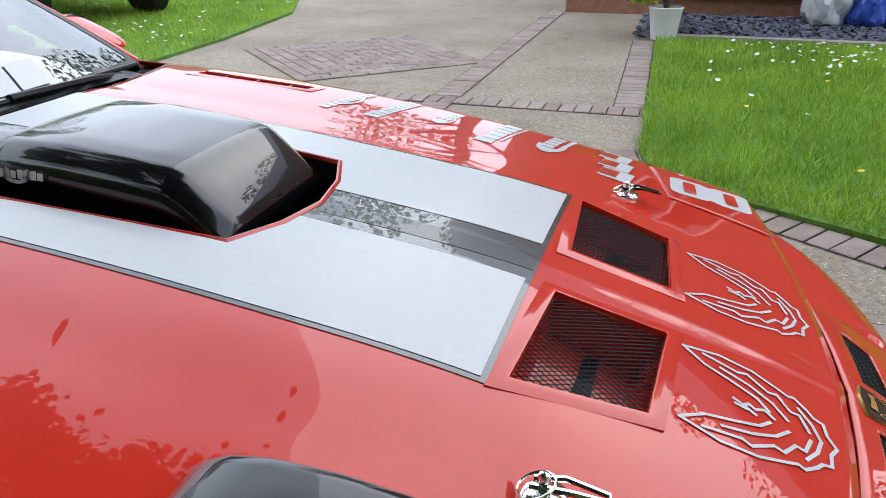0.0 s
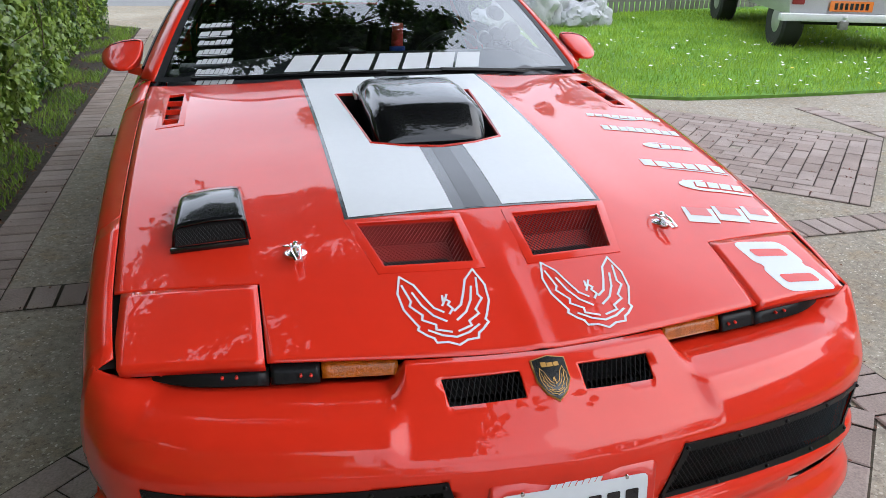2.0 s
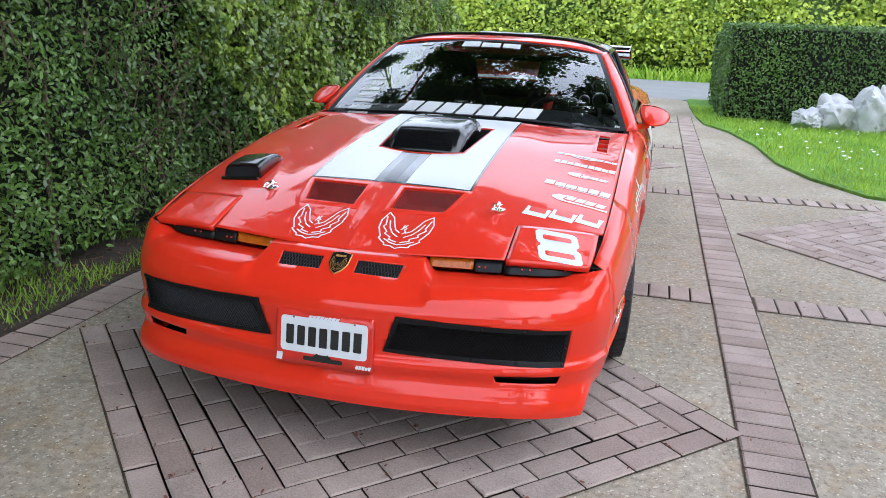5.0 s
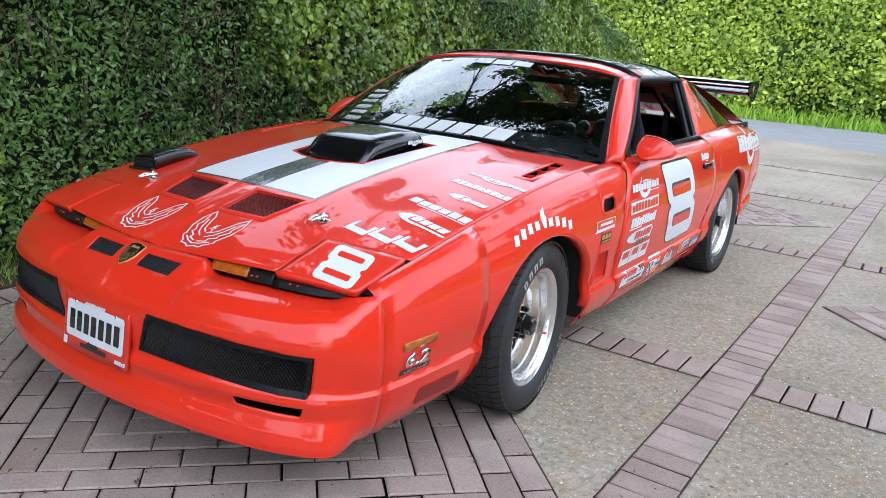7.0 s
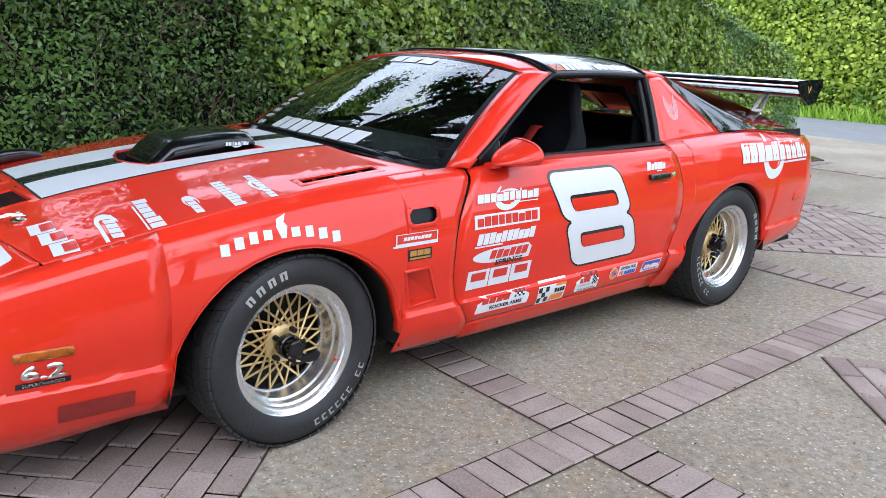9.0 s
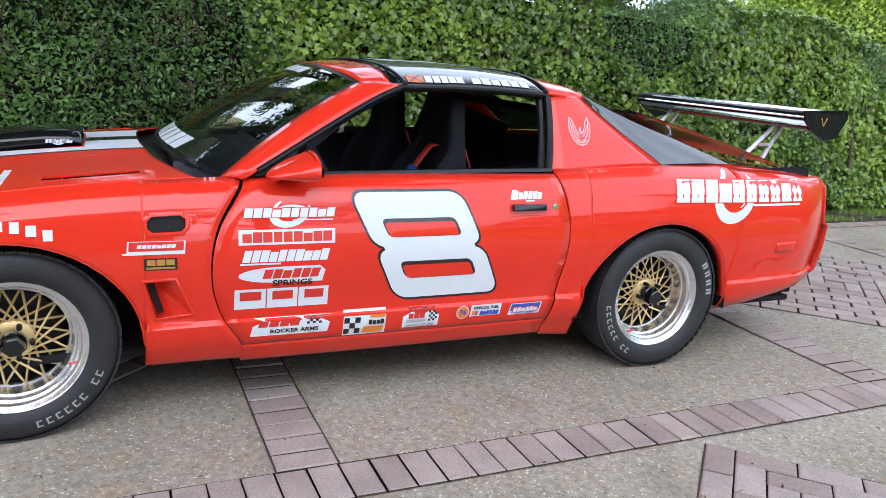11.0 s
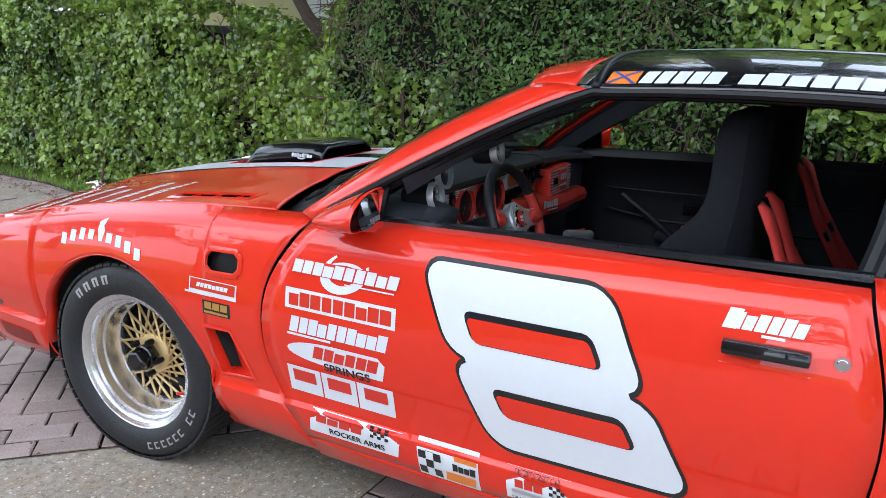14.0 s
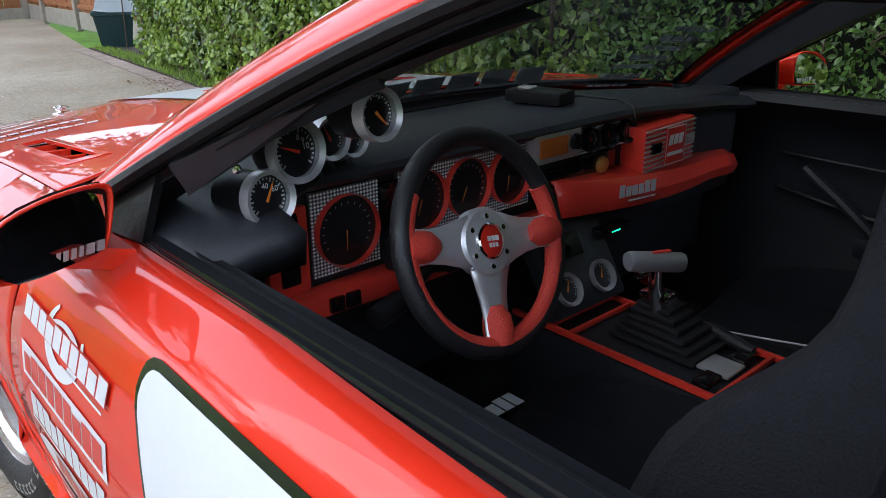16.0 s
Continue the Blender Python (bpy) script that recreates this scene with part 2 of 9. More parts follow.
# exposed-aggregate concrete: pale grit in a grey-brown binder, stains at a large scale
def concrete():
    m = bpy.data.materials.new("aggregate_concrete")
    m.use_nodes = True
    n, l, b = nodes_of(m)
    tc = n.new("ShaderNodeTexCoord")

    def tex(kind, scale, detail=0.0):
        t = n.new(kind)
        t.inputs["Scale"].default_value = scale
        if detail:
            t.inputs["Detail"].default_value = detail
        l.new(tc.outputs["Object"], t.inputs["Vector"])
        return t

    def ranged(out, a, b_, c=0.0, d=1.0):
        r = n.new("ShaderNodeMapRange")
        for key, v in (("From Min", a), ("From Max", b_), ("To Min", c), ("To Max", d)):
            r.inputs[key].default_value = v
        l.new(out, r.inputs["Value"])
        return r.outputs[0]

    def mixed(fac, a, b_, blend="MIX"):
        k = n.new("ShaderNodeMix")
        k.data_type, k.blend_type = "RGBA", blend
        for key, v in (("Factor", fac), ("A", a), ("B", b_)):
            if isinstance(v, (float, tuple)):
                k.inputs[key].default_value = v
            else:
                l.new(v, k.inputs[key])
        return k.outputs["Result"]

    big, patch, mid, fine = tex("ShaderNodeTexNoise", 0.8, 6), tex("ShaderNodeTexNoise", 3.2, 8), tex("ShaderNodeTexNoise", 34, 6), tex("ShaderNodeTexNoise", 210, 4)
    warm = tex("ShaderNodeTexNoise", 9.0, 5)
    grit, pale = tex("ShaderNodeTexVoronoi", 125), tex("ShaderNodeTexVoronoi", 140)
    col = mixed(ranged(big.outputs["Fac"], 0.35, 0.65), (0.325, 0.270, 0.200, 1), (0.47, 0.41, 0.325, 1))
    col = mixed(ranged(patch.outputs["Fac"], 0.52, 0.70, 0.0, 0.55), col, (0.205, 0.185, 0.130, 1))
    col = mixed(ranged(warm.outputs["Fac"], 0.50, 0.66, 0.0, 0.5), col, (0.40, 0.29, 0.17, 1))
    col = mixed(0.55, col, ranged(mid.outputs["Fac"], 0.30, 0.62, 0.35, 1.0), "MULTIPLY")
    col = mixed(0.38, col, ranged(fine.outputs["Fac"], 0.32, 0.62, 0.25, 1.0), "MULTIPLY")
    col = mixed(ranged(grit.outputs["Color"], 0.76, 0.90, 0.0, 0.62), col, (0.13, 0.095, 0.07, 1))
    col = mixed(ranged(pale.outputs["Color"], 0.80, 0.95, 0.0, 0.75), col, (0.74, 0.67, 0.56, 1))
    l.new(col, b.inputs["Base Color"])
    b.inputs["Roughness"].default_value = 0.85
    bp = n.new("ShaderNodeBump")
    bp.inputs["Strength"].default_value, bp.inputs["Distance"].default_value = 0.35, 0.003
    l.new(fine.outputs["Fac"], bp.inputs["Height"]), l.new(bp.outputs[0], b.inputs["Normal"])
    return m


CONCRETE = concrete()


# block paving: tone differs from block to block, grime and grit on each
def paver():
    m = bpy.data.materials.new("block_paver")
    m.use_nodes = True
    n, l, b = nodes_of(m)
    tc, oi, geo = n.new("ShaderNodeTexCoord"), n.new("ShaderNodeObjectInfo"), n.new("ShaderNodeNewGeometry")
    n1, n2 = n.new("ShaderNodeTexNoise"), n.new("ShaderNodeTexNoise")
    n1.inputs["Scale"].default_value, n1.inputs["Detail"].default_value = 5, 6
    n2.inputs["Scale"].default_value, n2.inputs["Detail"].default_value = 160, 3
    l.new(geo.outputs["Position"], n1.inputs["Vector"]), l.new(geo.outputs["Position"], n2.inputs["Vector"])
    rnd = n.new("ShaderNodeMath")
    rnd.operation = "ADD"
    l.new(oi.outputs["Random"], rnd.inputs[0]), l.new(geo.outputs["Random Per Island"], rnd.inputs[1])
    fr = n.new("ShaderNodeMath")
    fr.operation = "FRACT"
    l.new(rnd.outputs[0], fr.inputs[0])
    m1, m2 = n.new("ShaderNodeMix"), n.new("ShaderNodeMix")
    for k in (m1, m2):
        k.data_type = "RGBA"
    m1.inputs["A"].default_value, m1.inputs["B"].default_value = (0.330, 0.250, 0.214, 1), (0.44, 0.352, 0.310, 1)
    l.new(fr.outputs[0], m1.inputs["Factor"])
    m2.blend_type, m2.inputs["Factor"].default_value = "MULTIPLY", 0.7
    sm = n.new("ShaderNodeMath")
    sm.operation = "MULTIPLY_ADD"
    sm.inputs[1].default_value = 0.9
    l.new(n1.outputs["Fac"], sm.inputs[0]), l.new(n2.outputs["Fac"], sm.inputs[2])
    r = n.new("ShaderNodeMapRange")
    r.inputs["From Min"].default_value, r.inputs["From Max"].default_value = 0.6, 1.2
    r.inputs["To Min"].default_value = 0.35
    l.new(sm.outputs[0], r.inputs["Value"])
    l.new(m1.outputs["Result"], m2.inputs["A"]), l.new(r.outputs[0], m2.inputs["B"])
    l.new(m2.outputs["Result"], b.inputs["Base Color"])
    b.inputs["Roughness"].default_value = 0.85
    bp = n.new("ShaderNodeBump")
    bp.inputs["Strength"].default_value, bp.inputs["Distance"].default_value = 0.35, 0.004
    l.new(n2.outputs["Fac"], bp.inputs["Height"]), l.new(bp.outputs[0], b.inputs["Normal"])
    return m


PAVER = paver()
JOINT = mat("mossy_joint_soil", (0.075, 0.046, 0.032), 0.95, scale=14, bump=0.6, vary_color=(0.034, 0.034, 0.016))

# ---- mesh helpers ----
def part(name, bm, material, parent=None, label="", smooth=True, thick=0.0):
    """Links a bmesh as one mesh object under a thing or a part."""
    me = bpy.data.meshes.new(name)
    bm.normal_update()
    bm.to_mesh(me)
    bm.free()
    me.materials.append(material)
    if smooth:
        for p in me.polygons:
            p.use_smooth = True
        try:
            me.set_sharp_from_angle(angle=radians(38))
        except AttributeError:
            pass
    ob = new(name, me)
    if parent:
        ob.parent = parent
    if thick:
        md = ob.modifiers.new("thickness", "SOLIDIFY")
        md.thickness, md.offset = thick, -1
    return tagged(ob, label) if label else ob


def thing(name, label, category, group="", kind=""):
    return tagged(new(name), label, category, group, kind)


def curve(xs, ys):
    """A smooth curve through the points (cubic, with slopes from the neighbours)."""
    order = np.argsort(xs)
    xs, ys = np.array(xs, float)[order], np.array(ys, float)[order]
    sl = np.gradient(ys, xs)

    def f(x):
        x = np.clip(x, xs[0], xs[-1])
        i = np.clip(np.searchsorted(xs, x) - 1, 0, len(xs) - 2)
        h = xs[i + 1] - xs[i]
        t = (x - xs[i]) / h
        return (2 * t**3 - 3 * t**2 + 1) * ys[i] + (t**3 - 2 * t**2 + t) * h * sl[i] + (3 * t**2 - 2 * t**3) * ys[i + 1] + (t**3 - t**2) * h * sl[i + 1]

    return f


def sstep(a, b, x):
    t = np.clip((np.asarray(x, float) - a) / (b - a), 0, 1)
    return t * t * (3 - 2 * t)


def add_grid(bm, rows, flip=False):
    """Faces over rows of points."""
    vs = [[bm.verts.new(p) for p in r] for r in rows]
    for a, b in zip(vs, vs[1:]):
        for i in range(len(a) - 1):
            q = (a[i], a[i + 1], b[i + 1], b[i])
            bm.faces.new(q[::-1] if flip else q)
    return vs


def grid_bm(rows, flip=False):
    bm = bmesh.new()
    add_grid(bm, rows, flip)
    bmesh.ops.remove_doubles(bm, verts=bm.verts, dist=1e-5)
    return bm


def add_box(bm, c, s, bevel=0.0, rot=None):
    r = bmesh.ops.create_cube(bm, size=1)
    vs = r["verts"]
    for v in vs:
        v.co = Vector((v.co.x * s[0], v.co.y * s[1], v.co.z * s[2]))
    if bevel:
        es = list({e for v in vs for e in v.link_edges})
        out = bmesh.ops.bevel(bm, geom=es, offset=bevel, segments=2, affect="EDGES", profile=0.6)
        vs = list({v for f in out["faces"] for v in f.verts} | {v for v in vs if v.is_valid})
    m = Matrix.Translation(c) @ (rot.to_4x4() if rot else Matrix())
    bmesh.ops.transform(bm, matrix=m, verts=vs)
    return vs


def box_bm(c, s, bevel=0.0, rot=None):
    bm = bmesh.new()
    add_box(bm, c, s, bevel, rot)
    return bm


def add_tube(bm, pts, r, seg=8, caps=True):
    """A round bar along points; r may be a list."""
    pts = [Vector(p) for p in pts]
    rings = []
    up = Vector((0, 0, 1))
    for i, p in enumerate(pts):
        d = (pts[min(i + 1, len(pts) - 1)] - pts[max(i - 1, 0)]).normalized()
        a = d.cross(up if abs(d.z) < 0.95 else Vector((1, 0, 0))).normalized()
        b = d.cross(a)
        rr = r[i] if isinstance(r, (list, tuple)) else r
        rings.append([bm.verts.new(p + rr * (math.cos(2 * math.pi * k / seg) * a + math.sin(2 * math.pi * k / seg) * b)) for k in range(seg)])
    for a, b in zip(rings, rings[1:]):
        for k in range(seg):
            bm.faces.new((a[k], a[(k + 1) % seg], b[(k + 1) % seg], b[k]))
    if caps:
        bm.faces.new(rings[0][::-1]), bm.faces.new(rings[-1])


def tube_bm(pts, r, seg=8):
    bm = bmesh.new()
    add_tube(bm, pts, r, seg)
    return bm


def lathe_bm(profile, seg=48, m=None):
    """Turns (radius, along-x) points about the x axis."""
    bm = bmesh.new()
    rings = [[bm.verts.new((x, r * math.cos(2 * math.pi * k / seg), r * math.sin(2 * math.pi * k / seg))) for k in range(seg)] for r, x in profile]
    for a, b in zip(rings, rings[1:]):
        for k in range(seg):
            bm.faces.new((a[k], a[(k + 1) % seg], b[(k + 1) % seg], b[k]))
    bmesh.ops.recalc_face_normals(bm, faces=bm.faces)
    if m:
        bmesh.ops.transform(bm, matrix=m, verts=bm.verts)
    return bm


def cut_convex(bm, poly, ax=(0, 1)):
    """Cuts a convex hole through a sheet, along the polygon seen down the third axis."""
    a0, a1 = ax
    third = 3 - a0 - a1
    cx, cy = sum(p[0] for p in poly) / len(poly), sum(p[1] for p in poly) / len(poly)
    rad = max(math.hypot(p[0] - cx, p[1] - cy) for p in poly) + 0.06
    for p, q in zip(poly, poly[1:] + poly[:1]):
        n2 = Vector((-(q[1] - p[1]), q[0] - p[0]))
        co, no = [0, 0, 0], [0, 0, 0]
        co[a0], co[a1], no[a0], no[a1] = p[0], p[1], n2.x, n2.y
        near = [f for f in bm.faces if math.hypot(f.calc_center_median()[a0] - cx, f.calc_center_median()[a1] - cy) < rad + 0.03]
        geom = list({v for f in near for v in f.verts}) + list({e for f in near for e in f.edges}) + near
        bmesh.ops.bisect_plane(bm, geom=geom, dist=1e-5, plane_co=co, plane_no=no)

    def inside(c):
        s = [(q[0] - p[0]) * (c[a1] - p[1]) - (q[1] - p[1]) * (c[a0] - p[0]) for p, q in zip(poly, poly[1:] + poly[:1])]
        return all(v > 0 for v in s) or all(v < 0 for v in s)

    gone = [f for f in bm.faces if inside(f.calc_center_median())]
    bmesh.ops.delete(bm, geom=gone, context="FACES")


def frame_strip(bm, poly, fn, w, h, closed=True):
    """A low raised border along a polygon draped by fn(a, b) -> point."""
    n = len(poly)
    c = Vector((sum(p[0] for p in poly) / n, sum(p[1] for p in poly) / n))
    rings = []
    for k, (o, z) in enumerate(((0.0, -0.004), (0.0, h), (w * 0.5, h * 1.2), (w, h * 0.5), (w, -0.002))):
        ring = []
        for i in range(n):
            p, a, b = Vector(poly[i]), Vector(poly[i - 1]), Vector(poly[(i + 1) % n])
            d1, d2 = (p - a).normalized(), (b - p).normalized()
            n1, n2 = Vector((d1.y, -d1.x)), Vector((d2.y, -d2.x))
            if n1.dot(p - c) < 0:
                n1, n2 = -n1, -n2
            nn = (n1 + n2).normalized()
            nn /= max(0.4, nn.dot(n1))
            q = p + nn * o
            base = Vector(fn(q.x, q.y))
            ring.append(bm.verts.new(base + surf_normal(fn, q.x, q.y) * z))
        rings.append(ring)
    for a, b in zip(rings, rings[1:]):
        for i in range(n):
            bm.faces.new((a[i], a[(i + 1) % n], b[(i + 1) % n], b[i]))
    bmesh.ops.recalc_face_normals(bm, faces=bm.faces)


def surf_normal(fn, a, b, e=0.004):
    p = Vector(fn(a, b))
    n = (Vector(fn(a + e, b)) - p).cross(Vector(fn(a, b + e)) - p).normalized()
    return n


def drape(bm, fn, off, flip=False, fine=0.05):
    """Lays a flat drawing (x, y) on the surface fn."""
    bm.normal_update()
    bmesh.ops.triangulate(bm, faces=bm.faces)
    for _ in range(5):
        es = [e for e in bm.edges if e.calc_length() > fine]
        if not es:
            break
        bmesh.ops.subdivide_edges(bm, edges=es, cuts=1)
        bmesh.ops.triangulate(bm, faces=bm.faces)
    for v in bm.verts:
        a, b = v.co.x, v.co.y
        v.co = Vector(fn(a, b)) + surf_normal(fn, a, b) * (-off if flip else off)
    return bm


def flat(polys):
    bm = bmesh.new()
    for p in polys:
        bm.faces.new([bm.verts.new((a, b, 0)) for a, b in p])
    return bm


def text_bm(s, size, bold=0.0, shear=0.0, sx=1.0):
    """Flat lettering with the built-in font, its middle at the origin."""
    cu = bpy.data.curves.new("lettering", "FONT")
    cu.body, cu.size, cu.offset, cu.shear, cu.resolution_u = s, size, bold, shear, 3
    cu.align_x, cu.align_y = "CENTER", "CENTER"
    ob = bpy.data.objects.new("lettering", cu)
    me = ob.to_mesh()
    bm = bmesh.new()
    bm.from_mesh(me)
    ob.to_mesh_clear()
    bpy.data.objects.remove(ob)
    bpy.data.curves.remove(cu)
    for v in bm.verts:
        v.co.x *= sx
    return bm


def shift(bm, dx, dy, ang=0.0, sx=1.0, sy=1.0):
    ca, sa = math.cos(radians(ang)), math.sin(radians(ang))
    for v in bm.verts:
        x, y = v.co.x * sx, v.co.y * sy
        v.co.x, v.co.y = dx + ca * x - sa * y, dy + sa * x + ca * y
    return bm


def rounded(w, h, r, seg=4, slant=0.0):
    pts = []
    for cx, cy, a0 in ((w / 2 - r, h / 2 - r, 0), (-w / 2 + r, h / 2 - r, 90), (-w / 2 + r, -h / 2 + r, 180), (w / 2 - r, -h / 2 + r, 270)):
        for k in range(seg + 1):
            a = radians(a0 + 90 * k / seg)
            x, y = cx + r * math.cos(a), cy + r * math.sin(a)
            pts.append((x + slant * y, y))
    return pts


def ellipse(w, h, n=20, slant=0.0, a0=0, a1=360):
    return [(w / 2 * math.cos(radians(a0 + (a1 - a0) * k / n)) + slant * h / 2 * math.sin(radians(a0 + (a1 - a0) * k / n)), h / 2 * math.sin(radians(a0 + (a1 - a0) * k / n))) for k in range(n)]


def blocks(widths, h, gap, slant=0.0, x0=None, y0=0.0):
    """A row of plain blocks, one for each character of writing that is not spelt out; tall and low ones alternate a little."""
    tot = sum(widths) + gap * (len(widths) - 1)
    x = -tot / 2 if x0 is None else x0
    out = []
    for k, w in enumerate(widths):
        q = [(x, -h / 2), (x + w, -h / 2), (x + w, h / 2), (x, h / 2)]
        out.append([(a + slant * b, b + y0) for a, b in q])
        x += w + gap
    return out


def instance_mesh(name, tv, tf, mats, material, parent=None, kind="stuff", label="", category=""):
    """Many copies of one small shape joined into one mesh. mats: N x 4 x 4."""
    tv = np.array(tv, float)
    n, k = len(mats), len(tv)
    v = np.einsum("nij,kj->nki", mats[:, :3, :3], tv) + mats[:, None, :3, 3]
    loops = np.concatenate([np.array(f) for f in tf])
    lens = np.array([len(f) for f in tf])
    me = bpy.data.meshes.new(name)
    me.vertices.add(n * k), me.loops.add(n * len(loops)), me.polygons.add(n * len(lens))
    me.vertices.foreach_set("co", v.reshape(-1).astype(np.float32))
    me.loops.foreach_set("vertex_index", (loops[None] + k * np.arange(n)[:, None]).reshape(-1).astype(np.int32))
    allens = np.tile(lens, n)
    me.polygons.foreach_set("loop_start", np.concatenate([[0], np.cumsum(allens)[:-1]]).astype(np.int32))
    me.polygons.foreach_set("loop_total", allens.astype(np.int32))
    me.update(calc_edges=True)
    me.materials.append(material)
    ob = new(name, me)
    if parent:
        ob.parent = parent
    return tagged(ob, label, category, "", kind)


def scatter_mats(pos, nrm, size, rng, tilt=0.5, squash=(1, 1)):
    """Poses that lay a flat shape (in xy, facing +z) at pos, facing about along nrm, turned at random."""
    n = len(pos)
    z = nrm + tilt * rng.normal(size=(n, 3))
    z /= np.linalg.norm(z, axis=1, keepdims=True)
    a = rng.normal(size=(n, 3))
    x = a - (a * z).sum(1, keepdims=True) * z
    x /= np.linalg.norm(x, axis=1, keepdims=True)
    y = np.cross(z, x)
    m = np.zeros((n, 4, 4))
    s = np.asarray(size).reshape(-1, 1) * np.ones((n, 1))
    m[:, :3, 0], m[:, :3, 1], m[:, :3, 2], m[:, :3, 3], m[:, 3, 3] = x * s * squash[0], y * s * squash[1], z * s, pos, 1
    return m

# ---- ground, drive, lawns, road ----
def sheet(name, poly, z, material, label, category, cell=0.0):
    bm = bmesh.new()
    f = bm.faces.new([bm.verts.new((x, y, z)) for x, y in poly])
    if f.normal.z < 0 or f.calc_area() == 0:
        f.normal_update()
    bm.normal_update()
    if bm.faces[:][0].normal.z < 0:
        bmesh.ops.reverse_faces(bm, faces=bm.faces)
    ext = bmesh.ops.extrude_face_region(bm, geom=bm.faces[:])
    low = [v for v in ext["geom"] if isinstance(v, bmesh.types.BMVert)]
    bmesh.ops.translate(bm, verts=low, vec=(0, 0, -0.12))
    bmesh.ops.recalc_face_normals(bm, faces=bm.faces)
    return tagged(part(name, bm, material, smooth=False), label, category, "", "structure")


sheet("ground", [(-300, -300), (300, -300), (300, 300), (-300, 300)], -0.05, LAWN, "rough green ground beyond the drive", "ground")
BAND = lambda y: -1.305 - 0.004 * (y + 0.8)
drive = sheet("driveway", [(1.72, 4.0), (2.05, 4.9), (2.4, 9.2), (3.4, 15.0), (-9.0, 15.0), (-9.5, 8.0), (-16.0, 8.0), (-16.0, -5.6), (-7.2, -4.8), (-1.3, -12.05), (4.0, -12.6), (2.6, -10.2), (1.72, -9.4)], 0.0, CONCRETE,
              "worn exposed-aggregate concrete drive panels between block bands", "driveway")
LAWN_BACK = [(-1.50, -10.6), (-1.55, -9.2), (-1.62, -8.4), (-1.9, -7.7), (-2.12, -6.6), (-2.2, -5.4), (-2.4, -4.65), (-2.75, -3.98), (-3.3, -3.75), (-3.9, -3.72), (-4.8, -3.72), (-6.0, -3.78), (-8.1, -4.08), (-11.0, -5.4), (-16.0, -7.0), (-22.0, -9.0), (-22.0, -14.0), (-9, -12.4), (-1.5, -12.0)]
LAWN_FRONT = [(-7.1, 0.44), (-3.95, 0.54), (-3.25, 0.56), (-2.9, 0.64), (-2.55, 1.05), (-2.15, 1.75), (-1.95, 2.8), (-2.4, 3.8), (-4.0, 5.2), (-7.1, 5.6)]
sheet("lawn_back", LAWN_BACK, 0.028, LAWN, "sunlit green lawn with daisies beside the drive", "lawn")
sheet("lawn_front", LAWN_FRONT, 0.028, LAWN, "mown green front lawn with daisies", "lawn")
sheet("verge", [(1.70, 3.6), (2.05, 4.8), (2.2, 6.5), (2.42, 9.2), (3.3, 9.2), (3.2, -9.3), (1.68, -9.3), (1.66, -2.0)], 0.012, SOIL, "soil and grass verge at the foot of the hedge", "verge")
sheet("road", [(-60, -18.9), (60, -15.1), (60, -10.4), (-60, -13.8)], -0.015, ROADM, "grey asphalt lane behind the drive", "road")
sheet("slate_bed", [(-9.2, 0.3), (-7.2, 0.40), (-7.2, 5.6), (-9.2, 5.6)], 0.02, SOIL, "bed of blue slate chippings along the house", "bed")

# block paving: bands between the panels, and squares laid corner-on in rings
BRICKS = []  # middle x, middle y, turn, length, width


def band(x0, y0, x1, y1, width=0.2, step=0.104):
    d = Vector((x1 - x0, y1 - y0))
    n = int(d.length / step)
    a = math.atan2(d.y, d.x)
    for k in range(n):
        t = (k + 0.5) / n
        BRICKS.append((x0 + d.x * t, y0 + d.y * t, a + math.pi / 2, width, d.length / n - 0.008))


def rings(cx, cy, half, count=99):
    """Courses that run round a square laid corner-on; half: half its diagonal."""
    side = half * math.sqrt(2)
    k = 0
    while side - 2 * 0.104 * k > 0.12 and k < count:
        s = side - 2 * 0.104 * k
        run = s - 0.104
        n = max(1, round(run / 0.208))
        for q in range(4):
            ang = math.pi / 4 + q * math.pi / 2
            for j in range(n):
                u, v = -s / 2 + run * (j + 0.5) / n, -s / 2 + 0.052
                BRICKS.append((cx + u * math.cos(ang) - v * math.sin(ang), cy + u * math.sin(ang) + v * math.cos(ang), ang, run / n - 0.006, 0.098))
        k += 1


band(BAND(3.2) - 0.105, 3.2, BAND(-9.3) - 0.105, -9.3, 0.2)
band(1.60, 3.5, 1.57, 0.6, 0.19), band(1.57, 0.6, 1.62, -9.2, 0.19), band(1.95, 4.9, 1.6, 3.5, 0.19), band(2.30, 9.2, 1.95, 4.9, 0.19)
for yc in (-0.86, -3.52, -6.06, -8.5):
    band(1.48, yc, BAND(yc) + 0.0, yc - 0.01, 0.2)
band(BAND(-0.85) - 0.215, -0.85, -4.05, -0.86, 0.2), band(BAND(-3.5) - 0.215, -3.52, -2.75, -3.56, 0.2)
band(-4.15, 0.5, -4.15, -3.3, 0.2), band(1.48, 1.98, BAND(1.98), 1.97, 0.2), band(1.5, 4.6, BAND(3.2), 4.6, 0.2)
band(-4.26, -0.86, -9.5, -0.9, 0.2), band(-4.26, 0.42, -7.1, 0.32, 0.2)
band(-3.25, 0.44, -2.86, 0.52, 0.2), band(-2.80, 0.56, -2.02, 1.70, 0.2)
rings(0.045, 0.584, 1.385)
rings(-2.79, -2.29, 1.235)
rings(0.02, -4.80, 1.26)
rings(-5.6, -2.1, 1.2)
BRICK_MESHES = {}


